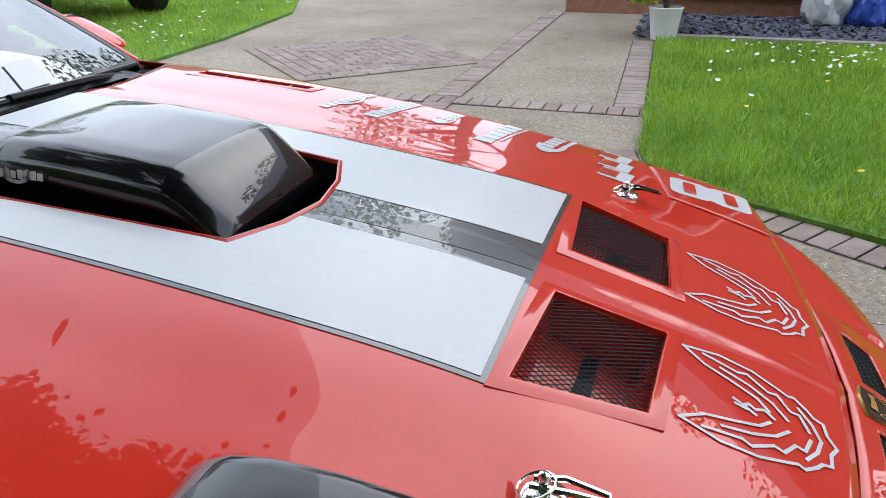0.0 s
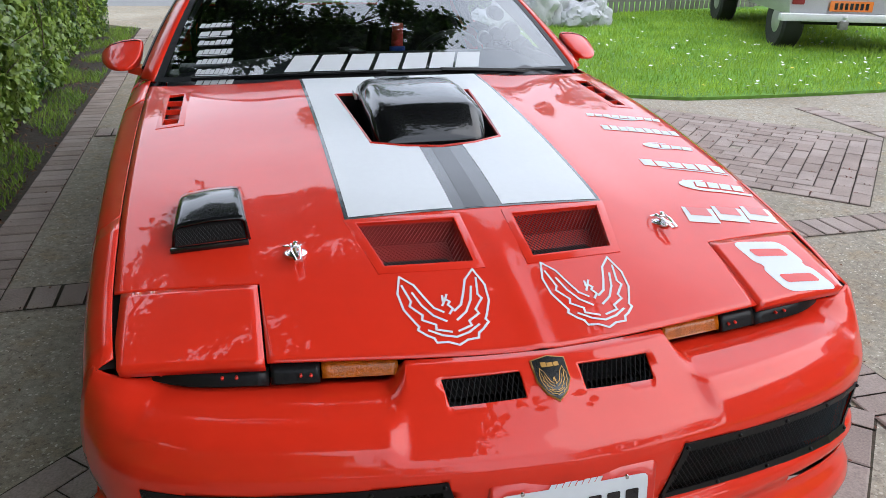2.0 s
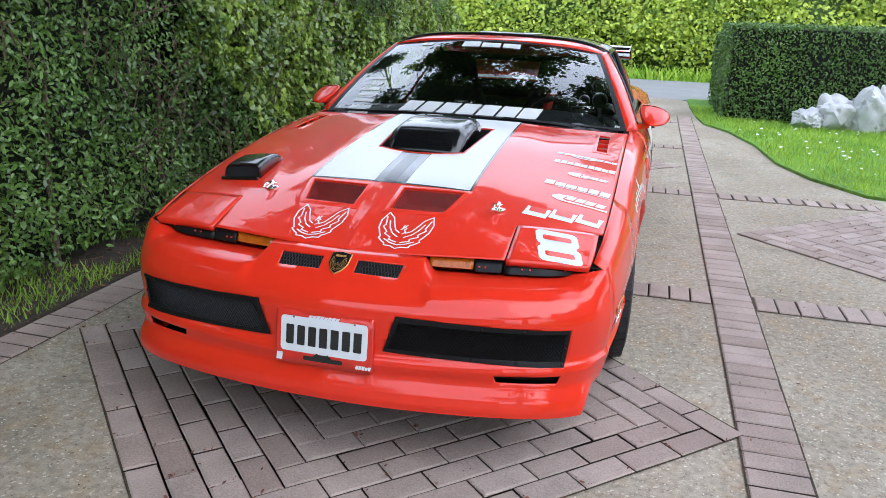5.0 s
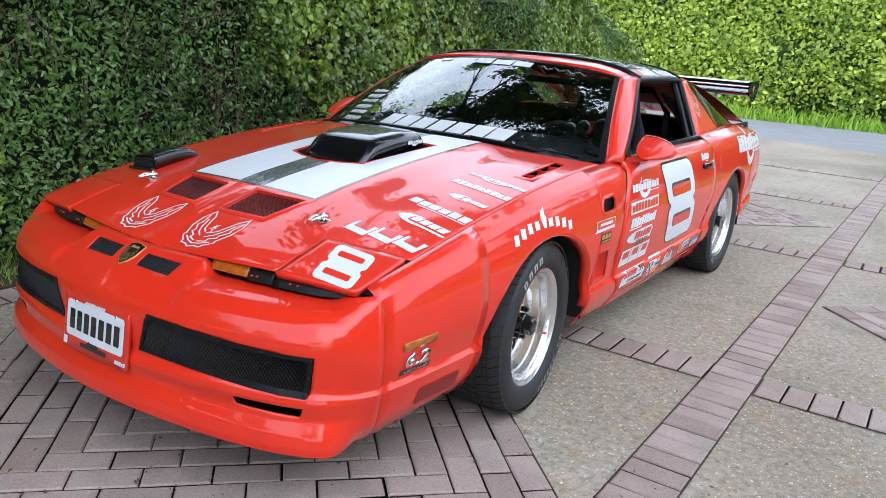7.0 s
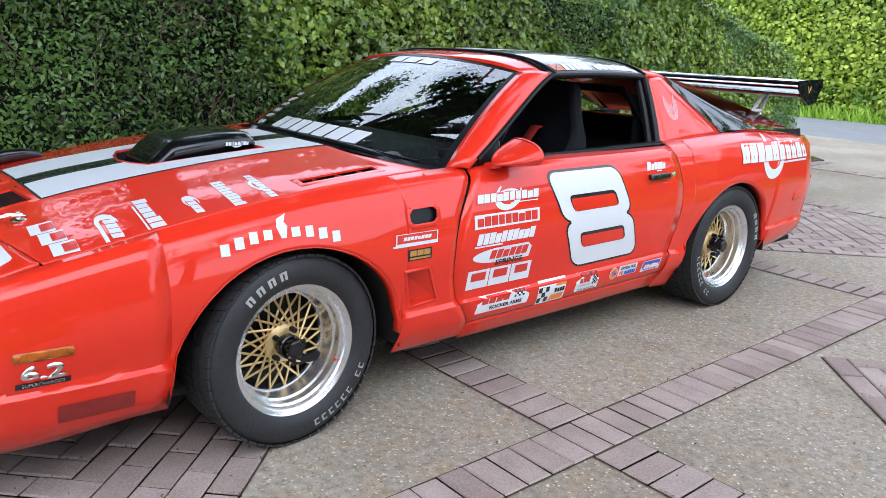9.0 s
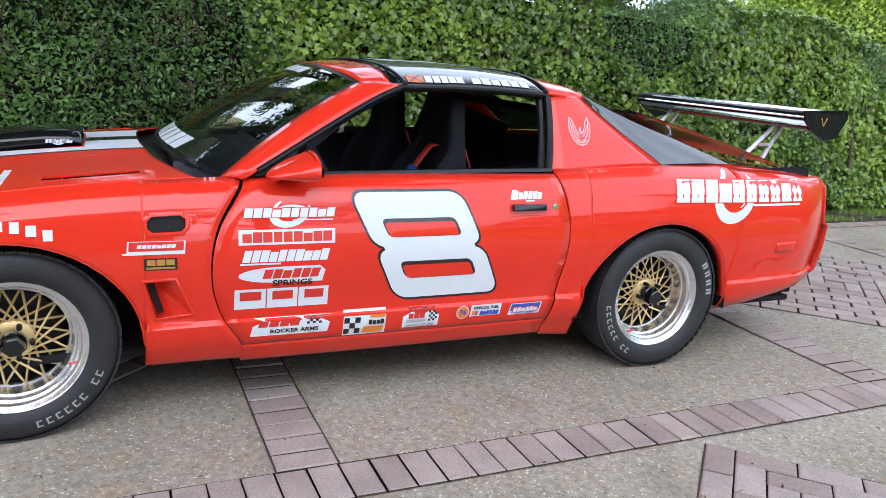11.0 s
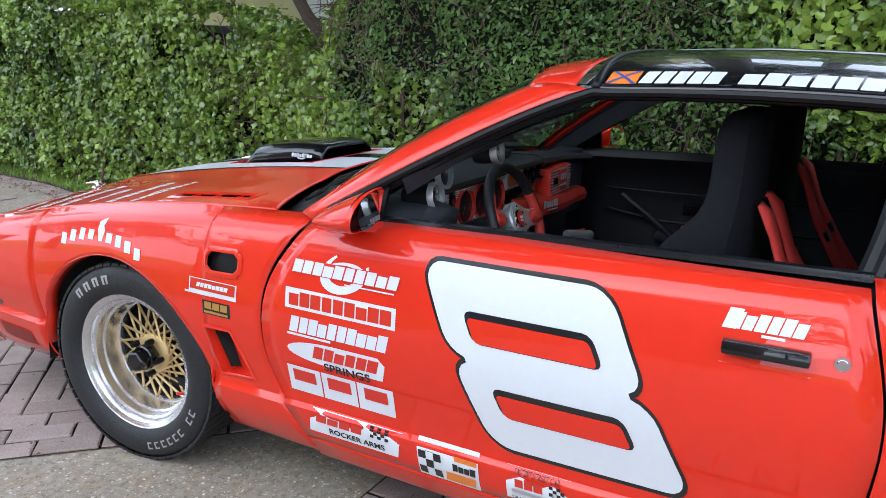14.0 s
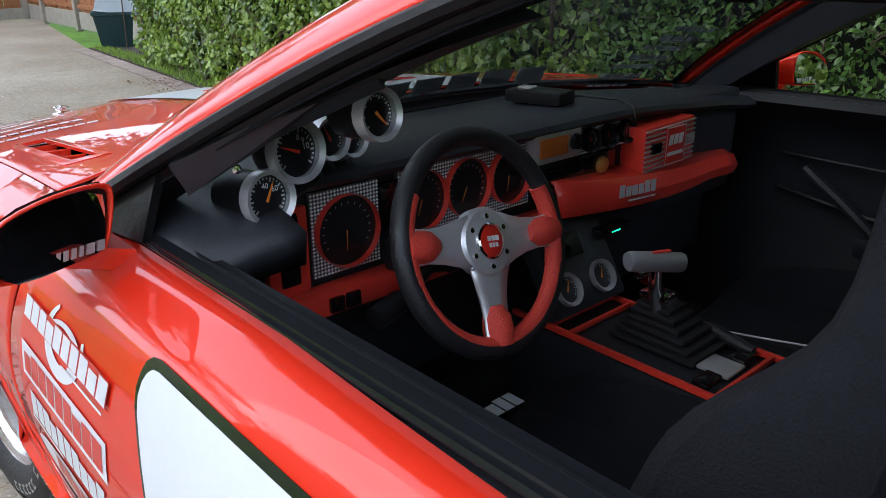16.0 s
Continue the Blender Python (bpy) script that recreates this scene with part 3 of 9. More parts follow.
def brick_mesh(l, w):
    key = (round(l, 2), round(w, 2))
    if key not in BRICK_MESHES:
        bm = bmesh.new()
        L, W, b = l / 2, w / 2, 0.006
        low = [bm.verts.new(p) for p in ((-L, -W, -0.03), (L, -W, -0.03), (L, W, -0.03), (-L, W, -0.03))]
        mid = [bm.verts.new(p) for p in ((-L, -W, -0.004), (L, -W, -0.004), (L, W, -0.004), (-L, W, -0.004))]
        top = [bm.verts.new(p) for p in ((-L + b, -W + b, 0), (L - b, -W + b, 0), (L - b, W - b, 0), (-L + b, W - b, 0))]
        for a, c in ((low, mid), (mid, top)):
            for k in range(4):
                bm.faces.new((a[k], a[(k + 1) % 4], c[(k + 1) % 4], c[k]))
        bm.faces.new(top)
        me = bpy.data.meshes.new("brick")
        bm.to_mesh(me)
        bm.free()
        me.materials.append(PAVER)
        BRICK_MESHES[key] = me
    return BRICK_MESHES[key]


def lay_bricks():
    rng = random.Random(4)
    near = sorted(BRICKS, key=lambda b: (b[0] + 1.1) ** 2 + (b[1] - 0.6) ** 2)
    bm = bmesh.new()
    for k, (x, y, a, l, w) in enumerate(near):
        m = Matrix.Translation((x, y, 0.009 + rng.uniform(-0.003, 0.002))) @ Euler((rng.uniform(-0.012, 0.012), rng.uniform(-0.008, 0.008), a + rng.uniform(-0.012, 0.012))).to_matrix().to_4x4()
        me = brick_mesh(l, w)
        if k < 300:
            ob = new("brick", me)
            ob.parent, ob.matrix_basis = drive, m
        else:
            n0 = len(bm.verts)
            vs = [bm.verts.new(m @ v.co) for v in me.vertices]
            for p in me.polygons:
                bm.faces.new([vs[i] for i in p.vertices])
    tagged(part("far_paving_blocks", bm, PAVER, drive, smooth=False), "block paving bands farther along the drive", "", "", "stuff")
    # joint bedding a little below the blocks' faces
    bm = bmesh.new()
    for x, y, a, l, w in near:
        c, s = math.cos(a), math.sin(a)
        f = [bm.verts.new((x + c * u * (l / 2 + 0.007) - s * v * (w / 2 + 0.007), y + s * u * (l / 2 + 0.007) + c * v * (w / 2 + 0.007), 0.0035)) for u, v in ((-1, -1), (1, -1), (1, 1), (-1, 1))]
        bm.faces.new(f)
    tagged(part("paving_joint_bedding", bm, JOINT, drive, smooth=False), "dark mossy joint bedding between the blocks", "", "", "stuff")

# ---- the car: surfaces ----
W = curve([-3.68, -3.5, -3.2, -2.6, -2.0, -1.3, -0.6, 0.0, 0.5, 0.8, 0.95], [0.72, 0.82, 0.872, 0.905, 0.912, 0.922, 0.917, 0.905, 0.882, 0.856, 0.83])
XH = curve([-3.68, -3.2, -2.6, -2.0, -0.65, 0.0, 0.5, 0.75, 0.95], [0.66, 0.74, 0.78, 0.80, 0.80, 0.80, 0.795, 0.785, 0.765])
ZS = curve([-3.68, -3.3, -2.9, -2.0, -1.3, -0.65, -0.3, 0.0, 0.3, 0.6, 0.75, 0.95], [0.845, 0.885, 0.908, 0.900, 0.890, 0.873, 0.855, 0.826, 0.783, 0.728, 0.697, 0.648])
INSET = curve([0, 0.1, 0.2, 0.3, 0.37, 0.55, 0.64, 0.8, 0.9, 0.96, 1.0], [0.12, 0.085, 0.05, 0.035, 0.027, 0.004, 0.0, 0.016, 0.044, 0.080, 0.15])
SKIRT = 0.385


def side_x(y, z):
    """Half width of the body at y and height z."""
    u = (z - 0.15) / (ZS(y) - 0.15)
    up = np.where(np.asarray(u) > 0.64, (W(y) - XH(y)) / 0.15, 1.0)
    x = W(y) - INSET(u) * up
    below = SKIRT - z
    return x + np.where(below > 0, 0.016 * sstep(0, 0.012, below) * (1 - sstep(0.05, 0.2, below)), 0.0)


def left_side(y, z):
    return (-float(side_x(y, z)), y, z)


ZC = curve([-0.75, -0.5, -0.3, 0.0, 0.3, 0.6, 0.76, 0.9, 1.0, 1.06], [0.905, 0.903, 0.893, 0.868, 0.832, 0.784, 0.744, 0.700, 0.662, 0.640])


def hood_z(x, y):
    a = np.minimum(np.abs(x) / XH(y), 1.0)
    z = ZC(y) - (ZC(y) - ZS(np.minimum(y, 0.95))) * a**2.4
    z = z + 0.008 * (1 - sstep(0.30, 0.47, np.abs(x))) * sstep(1.0, 0.4, y)
    return z + 0.004 * np.exp(-((np.abs(x) / 0.02) ** 2)) * sstep(0.55, 0.9, y)


def hood(x, y):
    return (x, y, float(hood_z(x, y)))


def nose_y(x):
    """The bonnet's front edge."""
    return 1.012 - 0.106 * (np.abs(x) / 0.78) ** 1.6


def cowl_y(x):
    """The bonnet's rear edge, along the foot of the windscreen."""
    return -0.435 - 0.148 * (np.abs(x) / 0.785) ** 2.4


car = thing("sports_car", "orange-red two-door race-look coupe with white stripes and sponsor stickers", "car")
ZARCH, RY, RZ, YF, YR = 0.31, 0.405, 0.372, 0.0, -2.545


def profile(y, zlo, zhi=None, n=34):
    """Points up the body side at y."""
    top = ZS(y) if zhi is None else zhi
    us = np.linspace(0, 1, n) ** 0.8
    zs = zlo + (top - zlo) * us
    if zlo < SKIRT < top:
        i = np.argmin(np.abs(zs - SKIRT))
        zs[max(i, 1)] = SKIRT
        if i + 1 < n:
            zs[i + 1] = min(zs[i + 1], SKIRT + 0.03)
        zs = np.sort(np.append(zs, SKIRT - 0.013))
    else:
        zs = np.append(zs, zs[-1] - 1e-4)
        zs = np.sort(zs)
    return [(float(side_x(y, z)), float(y), float(z)) for z in zs]


def over_arch(yc, y0, y1, zhi=None, n=28):
    """Columns above a wheel opening, from y0 to y1."""
    rows = []
    a0, a1 = math.acos(np.clip((y0 - yc) / RY, -1, 1)), math.acos(np.clip((y1 - yc) / RY, -1, 1))
    for k in range(n + 1):
        a = a0 + (a1 - a0) * k / n
        rows.append(profile(yc + RY * math.cos(a), ZARCH + RZ * math.sin(a), None if zhi is None else zhi(yc + RY * math.cos(a))))
    return rows


def mirror_rows(rows, s):
    return [[(s * x, y, z) for x, y, z in r] for r in rows]


def arch_lip(bm, yc, s, y_from, y_to, depth=0.30):
    """The turned-in edge of a wheel opening and the dark house behind it."""
    out = []
    for k in range(25):
        a = math.pi * k / 24
        y, z = yc + RY * math.cos(a), ZARCH + RZ * math.sin(a)
        x = float(side_x(y, max(z, 0.22)))
        out.append([(s * x, y, z), (s * (x - 0.035), yc + (RY - 0.006) * math.cos(a), ZARCH + (RZ - 0.006) * math.sin(a))])
    add_grid(bm, out)


def door_front(z):
    return curve([0.20, 0.28, 0.40, 0.575, 0.72, 0.87], [-0.745, -0.725, -0.655, -0.62, -0.645, -0.735])(z)


def door_rear(z):
    return curve([0.20, 0.28, 0.45, 0.69, 0.89], [-1.965, -1.985, -2.015, -2.032, -1.985])(z)


def between(ya, yb, zlo, zhi, ny=16, nz=18):
    """Body-side rows between two seams ya(z) and yb(z)."""
    zs = np.linspace(zlo, zhi, nz)
    zs = np.sort(np.append(zs[np.abs(zs - SKIRT) > 0.008], [SKIRT, SKIRT - 0.013])) if zlo < SKIRT < zhi else zs
    rows = []
    for k in range(ny + 1):
        t = k / ny
        r = []
        for z in zs:
            y = float(ya(z)) * (1 - t) + float(yb(z)) * t
            zz = zlo + (min(zhi, float(ZS(y))) - zlo) * (z - zlo) / (zhi - zlo) if zhi > 0.8 else z
            r.append((float(side_x(y, zz)), y, zz))
        rows.append(r)
    return rows


def outward(bm_, s_):
    """Turns every patch of a body side outward."""
    bmesh.ops.recalc_face_normals(bm_, faces=bm_.faces)
    bm_.normal_update()
    bmesh.ops.reverse_faces(bm_, faces=[f for f in bm_.faces if f.normal.x * s_ < -0.25])


GAP = 0.0022
for s, sn in ((-1, "left"), (1, "right")):
    # front wing: ahead of, above and behind the wheel opening
    rows = [profile(y, 0.19 + 0.03 * sstep(0.8, 0.45, y), None, 34) for y in np.linspace(0.878, RY, 10)]
    bm = bmesh.new()
    add_grid(bm, mirror_rows(rows, s))
    add_grid(bm, mirror_rows(over_arch(YF, RY, -RY), s))
    r2 = []
    for k in range(10):
        t = k / 9
        r = []
        for j in range(40):
            z = 0.215 + (0.872 - 0.215) * j / 39
            y = -RY * (1 - t) + (float(door_front(min(z, 0.868))) + GAP) * t
            zz = 0.215 + (float(ZS(y)) - 0.215) * j / 39
            r.append((s * float(side_x(y, zz)), y, zz))
        r2.append(r)
    add_grid(bm, r2)
    arch_lip(bm, YF, s, 0, 0)
    outward(bm, s)
    if s < 0:
        cut_convex(bm, [(-0.419, 0.742), (-0.434, 0.757), (-0.522, 0.760), (-0.538, 0.748), (-0.538, 0.722), (-0.524, 0.709), (-0.436, 0.706), (-0.420, 0.718)], (1, 2))
        cut_convex(bm, [(-0.405, 0.540), (-0.500, 0.543), (-0.556, 0.414), (-0.440, 0.404)], (1, 2))
    wing_l = part("front_wing", bm, PAINT, car, thick=0.003)
    if s < 0:
        LEFT_WING = wing_l
    # door skin
    bm = bmesh.new()
    add_grid(bm, mirror_rows(between(lambda z: door_front(min(z, 0.868)) - GAP, lambda z: door_rear(z) + GAP, 0.282, 0.888, 26, 40), s))
    outward(bm, s)
    d = part("door", bm, PAINT, car, "orange-red door with a large white race number" if s < 0 else "", thick=0.003)
    if s < 0:
        LEFT_DOOR = d
    else:
        RIGHT_DOOR = d
    # sill below the door
    bm = bmesh.new()
    add_grid(bm, mirror_rows(between(lambda z: door_front(0.28) - GAP, lambda z: door_rear(0.28) + GAP, 0.200, 0.277, 14, 5), s))
    outward(bm, s)
    part("sill_skirt", bm, PAINT, car, thick=0.003)
    # rear quarter
    bm = bmesh.new()
    r2 = []
    for k in range(13):
        t = k / 12
        r = []
        for j in range(40):
            z = 0.213 + (0.89 - 0.213) * j / 39
            y = (float(door_rear(max(z, 0.28))) - GAP) * (1 - t) + (YR + RY) * t
            zl = 0.188 - 0.016 * t
            zz = zl + (float(ZS(y)) - zl) * j / 39
            r.append((s * float(side_x(y, zz)), y, zz))
        r2.append(r)
    add_grid(bm, r2)
    add_grid(bm, mirror_rows(over_arch(YR, YR + RY, YR - RY), s))
    add_grid(bm, mirror_rows([profile(y, 0.24 + 0.10 * sstep(YR - RY, -3.68, y), None, 34) for y in np.linspace(YR - RY, -3.68, 16)], s))
    arch_lip(bm, YR, s, 0, 0)
    outward(bm, s)
    q = part("rear_quarter", bm, PAINT, car, thick=0.003)
    if s < 0:
        LEFT_QUARTER = q
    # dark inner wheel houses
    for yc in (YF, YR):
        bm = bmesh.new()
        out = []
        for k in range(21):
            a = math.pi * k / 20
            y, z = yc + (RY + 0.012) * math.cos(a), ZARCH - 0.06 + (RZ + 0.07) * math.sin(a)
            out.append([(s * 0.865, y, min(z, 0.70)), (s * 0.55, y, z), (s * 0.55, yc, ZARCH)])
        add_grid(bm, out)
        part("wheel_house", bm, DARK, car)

# floor pan, so that no light comes up through the car
part("floor_pan", box_bm((0, -1.25, 0.235), (1.5, 4.5, 0.03), 0.01), DARK, car, smooth=False)
# plain black sheet added under the bonnet for the shade there
part("engine_bay", box_bm((0, 0.2, 0.50), (1.05, 1.35, 0.03), 0.005), DARK, car, smooth=False)

# ---- bonnet ----
xs = np.linspace(-1, 1, 97)
rows = []
HEAD_IN, HEAD_Y = 0.505, 0.770
for k in range(97):
    t = k / 96
    rows.append([(u * (float(XH(0.2)) - 0.004), 0, 0) for u in xs])
    for i, u in enumerate(xs):
        y0, y1 = float(cowl_y(u * 0.8)) + 0.006, float(nose_y(u * 0.78))
        y = y0 + (y1 - y0) * t
        x = u * (float(XH(y)) - 0.004)
        rows[-1][i] = (x, y, float(hood_z(x, y)))
bm = grid_bm(rows)
bmesh.ops.recalc_face_normals(bm, faces=bm.faces)
if bm.faces[:][0].normal.z < 0:
    bmesh.ops.reverse_faces(bm, faces=bm.faces)
VENT_L = [(-0.070, 0.626), (-0.287, 0.612), (-0.253, 0.763), (-0.067, 0.775)]
VENT_R = [(-x, y) for x, y in VENT_L]
SCOOP = [(-0.178, 0.201), (-0.092, 0.236), (0.0, 0.251), (0.092, 0.236), (0.178, 0.201), (0.213, -0.222), (-0.213, -0.222)]
LOUV_L = [(-0.685, -0.11), (-0.728, -0.11), (-0.722, -0.41), (-0.676, -0.41)]
LOUV_R = [(-x, y) for x, y in LOUV_L]
for hole in (VENT_L, VENT_R, SCOOP, LOUV_L, LOUV_R):
    cut_convex(bm, hole)
for s in (-1, 1):
    a = [(s * HEAD_IN, HEAD_Y - 0.015), (s * 0.86, HEAD_Y - 0.088), (s * 0.86, 1.1), (s * HEAD_IN, 1.1)]
    cut_convex(bm, a)
bonnet = part("bonnet", bm, PAINT, car, "orange-red bonnet with white twin stripes, vents and scoops", thick=0.004)

# pop-up headlamp covers
for s in (-1, 1):
    rows = []
    for k in range(15):
        t = k / 14
        r = []
        for i in range(15):
            u = i / 14
            x0, x1 = HEAD_IN + 0.004, 0.0
            y = 0
            xx = x0 + u * (float(XH(0.8)) - 0.010 - x0)
            y0, y1 = HEAD_Y - 0.015 - 0.205 * (xx - HEAD_IN) + 0.004, float(nose_y(xx)) + 0.002
            y = y0 + t * (y1 - y0)
            xx = min(xx, float(XH(y)) - 0.006)
            r.append((s * xx, y, float(hood_z(s * xx, y)) + 0.001))
        rows.append(r)
    bm = grid_bm(rows)
    bmesh.ops.recalc_face_normals(bm, faces=bm.faces)
    if bm.faces[:][0].normal.z < 0:
        bmesh.ops.reverse_faces(bm, faces=bm.faces)
    hc = part("headlamp_cover", bm, PAINT, car, thick=0.02)
    if s < 0:
        LEFT_HEAD = hc
    # near-black sheet under the gaps, painted as the shade within
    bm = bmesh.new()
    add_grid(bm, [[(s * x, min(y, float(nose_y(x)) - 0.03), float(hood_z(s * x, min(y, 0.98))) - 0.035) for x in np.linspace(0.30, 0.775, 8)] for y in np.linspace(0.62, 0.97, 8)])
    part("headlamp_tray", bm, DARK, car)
# near-black strip below the bonnet's side gaps, standing in for their shade
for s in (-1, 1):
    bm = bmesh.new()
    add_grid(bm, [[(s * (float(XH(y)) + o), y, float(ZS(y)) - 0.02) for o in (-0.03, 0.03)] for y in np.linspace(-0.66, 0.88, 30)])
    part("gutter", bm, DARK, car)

# ---- front bumper cover ----
OUT = [(0.0, 1.195), (0.15, 1.186), (0.3, 1.166), (0.45, 1.138), (0.58, 1.104), (0.68, 1.066), (0.755, 1.020), (0.805, 0.965), (0.832, 0.915), (0.848, 0.884)]
ARC = np.concatenate([[0], np.cumsum([math.dist(a, b) for a, b in zip(OUT, OUT[1:])])])
OX, OY = curve(ARC, [p[0] for p in OUT]), curve(ARC, [p[1] for p in OUT])
ROWZ = [0.659, 0.634, 0.600, 0.572, 0.552, 0.535, 0.515, 0.49, 0.46, 0.43, 0.405, 0.390, 0.378, 0.362, 0.345, 0.31, 0.27, 0.235, 0.215, 0.20]
BEAK = [-0.177, -0.130, -0.078, -0.036, -0.014, -0.004, 0, 0, -0.002, -0.004, -0.006, -0.004, 0.006, 0.010, 0.006, 0.000, 0.020, 0.027, 0.024, 0.000]
WINGZ = [0.612, 0.614, 0.601, 0.578, 0.552, 0.535, 0.515, 0.49, 0.46, 0.43, 0.405, 0.390, 0.378, 0.362, 0.345, 0.31, 0.27, 0.235, 0.215, 0.20]
WINGO = [-0.20, -0.125, -0.062, -0.028, -0.012, -0.004, 0, 0, -0.002, -0.004, -0.006, -0.004, 0.006, 0.010, 0.006, 0.000, 0.020, 0.027, 0.024, 0.000]


def bumper_point(a, k):
    """a: way along the outline from the middle (signed); k: row, may be a fraction."""
    s, aa = (1 if a >= 0 else -1), min(abs(a), ARC[-1])
    x, y = float(OX(aa)), float(OY(aa))
    tx, ty = float(OX(min(aa + 0.005, ARC[-1])) - OX(max(aa - 0.005, 0))), float(OY(min(aa + 0.005, ARC[-1])) - OY(max(aa - 0.005, 0)))
    L = math.hypot(tx, ty)
    nx, ny = -ty / L, tx / L
    nx, ny = (nx, ny) if ny > 0 or nx > 0 else (-nx, -ny)
    if aa < 1e-6:
        nx, ny = 0.0, 1.0
    i = min(int(k), len(ROWZ) - 2)
    f = k - i
    g = lambda t: t[i] * (1 - f) + t[i + 1] * f
    wide = float(sstep(0.285, 0.325, x))
    z, o = g(ROWZ) * (1 - wide) + g(WINGZ) * wide, g(BEAK) * (1 - wide) + g(WINGO) * wide
    w = float(sstep(0.80, ARC[-1], aa)) ** 0.7
    # towards the seam it meets the wing's side
    zt = z + w * (0.648 - g(WINGZ)) * max(0, (3 - k) / 3)
    os = float(side_x(0.884, max(zt, 0.16))) - float(W(0.884))
    o = o * (1 - w) + os * w
    dn = 0.018 * (1 - min(1, x / 0.8)) * (k > 14)
    return (s * (x + nx * o), y + ny * o, zt + dn)


bm = bmesh.new()
aa = np.concatenate([np.linspace(-ARC[-1], -0.34, 34), np.linspace(-0.33, -0.27, 7), np.linspace(-0.26, 0.26, 27), np.linspace(0.27, 0.33, 7), np.linspace(0.34, ARC[-1], 34)])
ks = np.linspace(0, len(ROWZ) - 1, 58)
add_grid(bm, [[bumper_point(a, k) for k in ks] for a in aa])
bmesh.ops.recalc_face_normals(bm, faces=bm.faces)


def face_point(x, z):
    """A point of the bumper's front face at x and height z."""
    lo, hi = 0.0, float(ARC[-1])
    for _ in range(30):
        mid = (lo + hi) / 2
        lo, hi = (mid, hi) if float(OX(mid)) < abs(x) else (lo, mid)
    a = math.copysign(lo, x)
    klo, khi = 0.0, len(ROWZ) - 1.0
    for _ in range(30):
        mid = (klo + khi) / 2
        klo, khi = (mid, khi) if bumper_point(a, mid)[2] > z else (klo, mid)
    p = bumper_point(a, klo)
    return (x, p[1], z)


GRL = [(-0.187, 0.404), (-0.226, 0.522), (-0.735, 0.494), (-0.722, 0.378)]
GRR = [(-x, z) for x, z in GRL]
SLOTL = [(-0.058, 0.613), (-0.058, 0.641), (-0.205, 0.639), (-0.200, 0.610)]
SLOTR = [(-x, z) for x, z in SLOTL]
DUCTL = [(-0.530, 0.328), (-0.522, 0.352), (-0.716, 0.350), (-0.706, 0.322)]
DUCTR = [(-x, z) for x, z in DUCTL]
for hole in (GRL, GRR, SLOTL, SLOTR, DUCTL, DUCTR):
    cut_convex(bm, hole, (0, 2))
bumper = part("front_bumper", bm, PAINT, car, "smooth orange-red front bumper with meshed intakes and air dam", thick=0.004)
# added near-black sheets paint the shade inside the intakes
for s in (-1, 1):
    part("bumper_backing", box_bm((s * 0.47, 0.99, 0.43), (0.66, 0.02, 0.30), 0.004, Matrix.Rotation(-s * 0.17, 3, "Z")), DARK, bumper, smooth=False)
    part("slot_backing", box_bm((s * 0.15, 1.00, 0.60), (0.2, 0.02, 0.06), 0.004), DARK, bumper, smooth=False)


def wire_mesh(name, poly, fn, step, r, parent, depth=0.0, material=MESHB):
    """Woven bars in two diagonal directions, kept within a convex polygon and laid on fn, sunk by depth."""
    bm = bmesh.new()
    n = len(poly)
    cxs, cys = [p[0] for p in poly], [p[1] for p in poly]
    mx, my = sum(cxs) / n, sum(cys) / n
    R = max(math.hypot(a - mx, b - my) for a, b in poly)

    def clip(p, d):
        t0, t1 = -9.0, 9.0
        area = sum(poly[i][0] * poly[(i + 1) % n][1] - poly[(i + 1) % n][0] * poly[i][1] for i in range(n))
        sg = 1 if area > 0 else -1
        for i in range(n):
            a, b = poly[i], poly[(i + 1) % n]
            e = (b[0] - a[0], b[1] - a[1])
            num = sg * (e[0] * (p[1] - a[1]) - e[1] * (p[0] - a[0]))
            den = sg * (e[0] * d[1] - e[1] * d[0])
            if abs(den) < 1e-9:
                if num < 0:
                    return None
            elif den > 0:
                t0 = max(t0, -num / den)
            else:
                t1 = min(t1, -num / den)
        return (t0, t1) if t1 - t0 > step * 0.3 else None

    for ang in (55, 125):
        d = (math.cos(radians(ang)), math.sin(radians(ang)))
        q = (-d[1], d[0])
        k = -int(R / step) - 1
        while k * step <= R:
            p = (mx + q[0] * k * step, my + q[1] * k * step)
            c = clip(p, d)
            k += 1
            if not c:
                continue
            m = max(1, int((c[1] - c[0]) / 0.07))
            pts = []
            for j in range(m + 1):
                t = c[0] + (c[1] - c[0]) * j / m
                a, b = p[0] + d[0] * t, p[1] + d[1] * t
                pts.append(Vector(fn(a, b)) + surf_normal(fn, a, b) * depth)
            add_tube(bm, pts, r, 4, caps=False)
    return part(name, bm, material, parent, smooth=False)


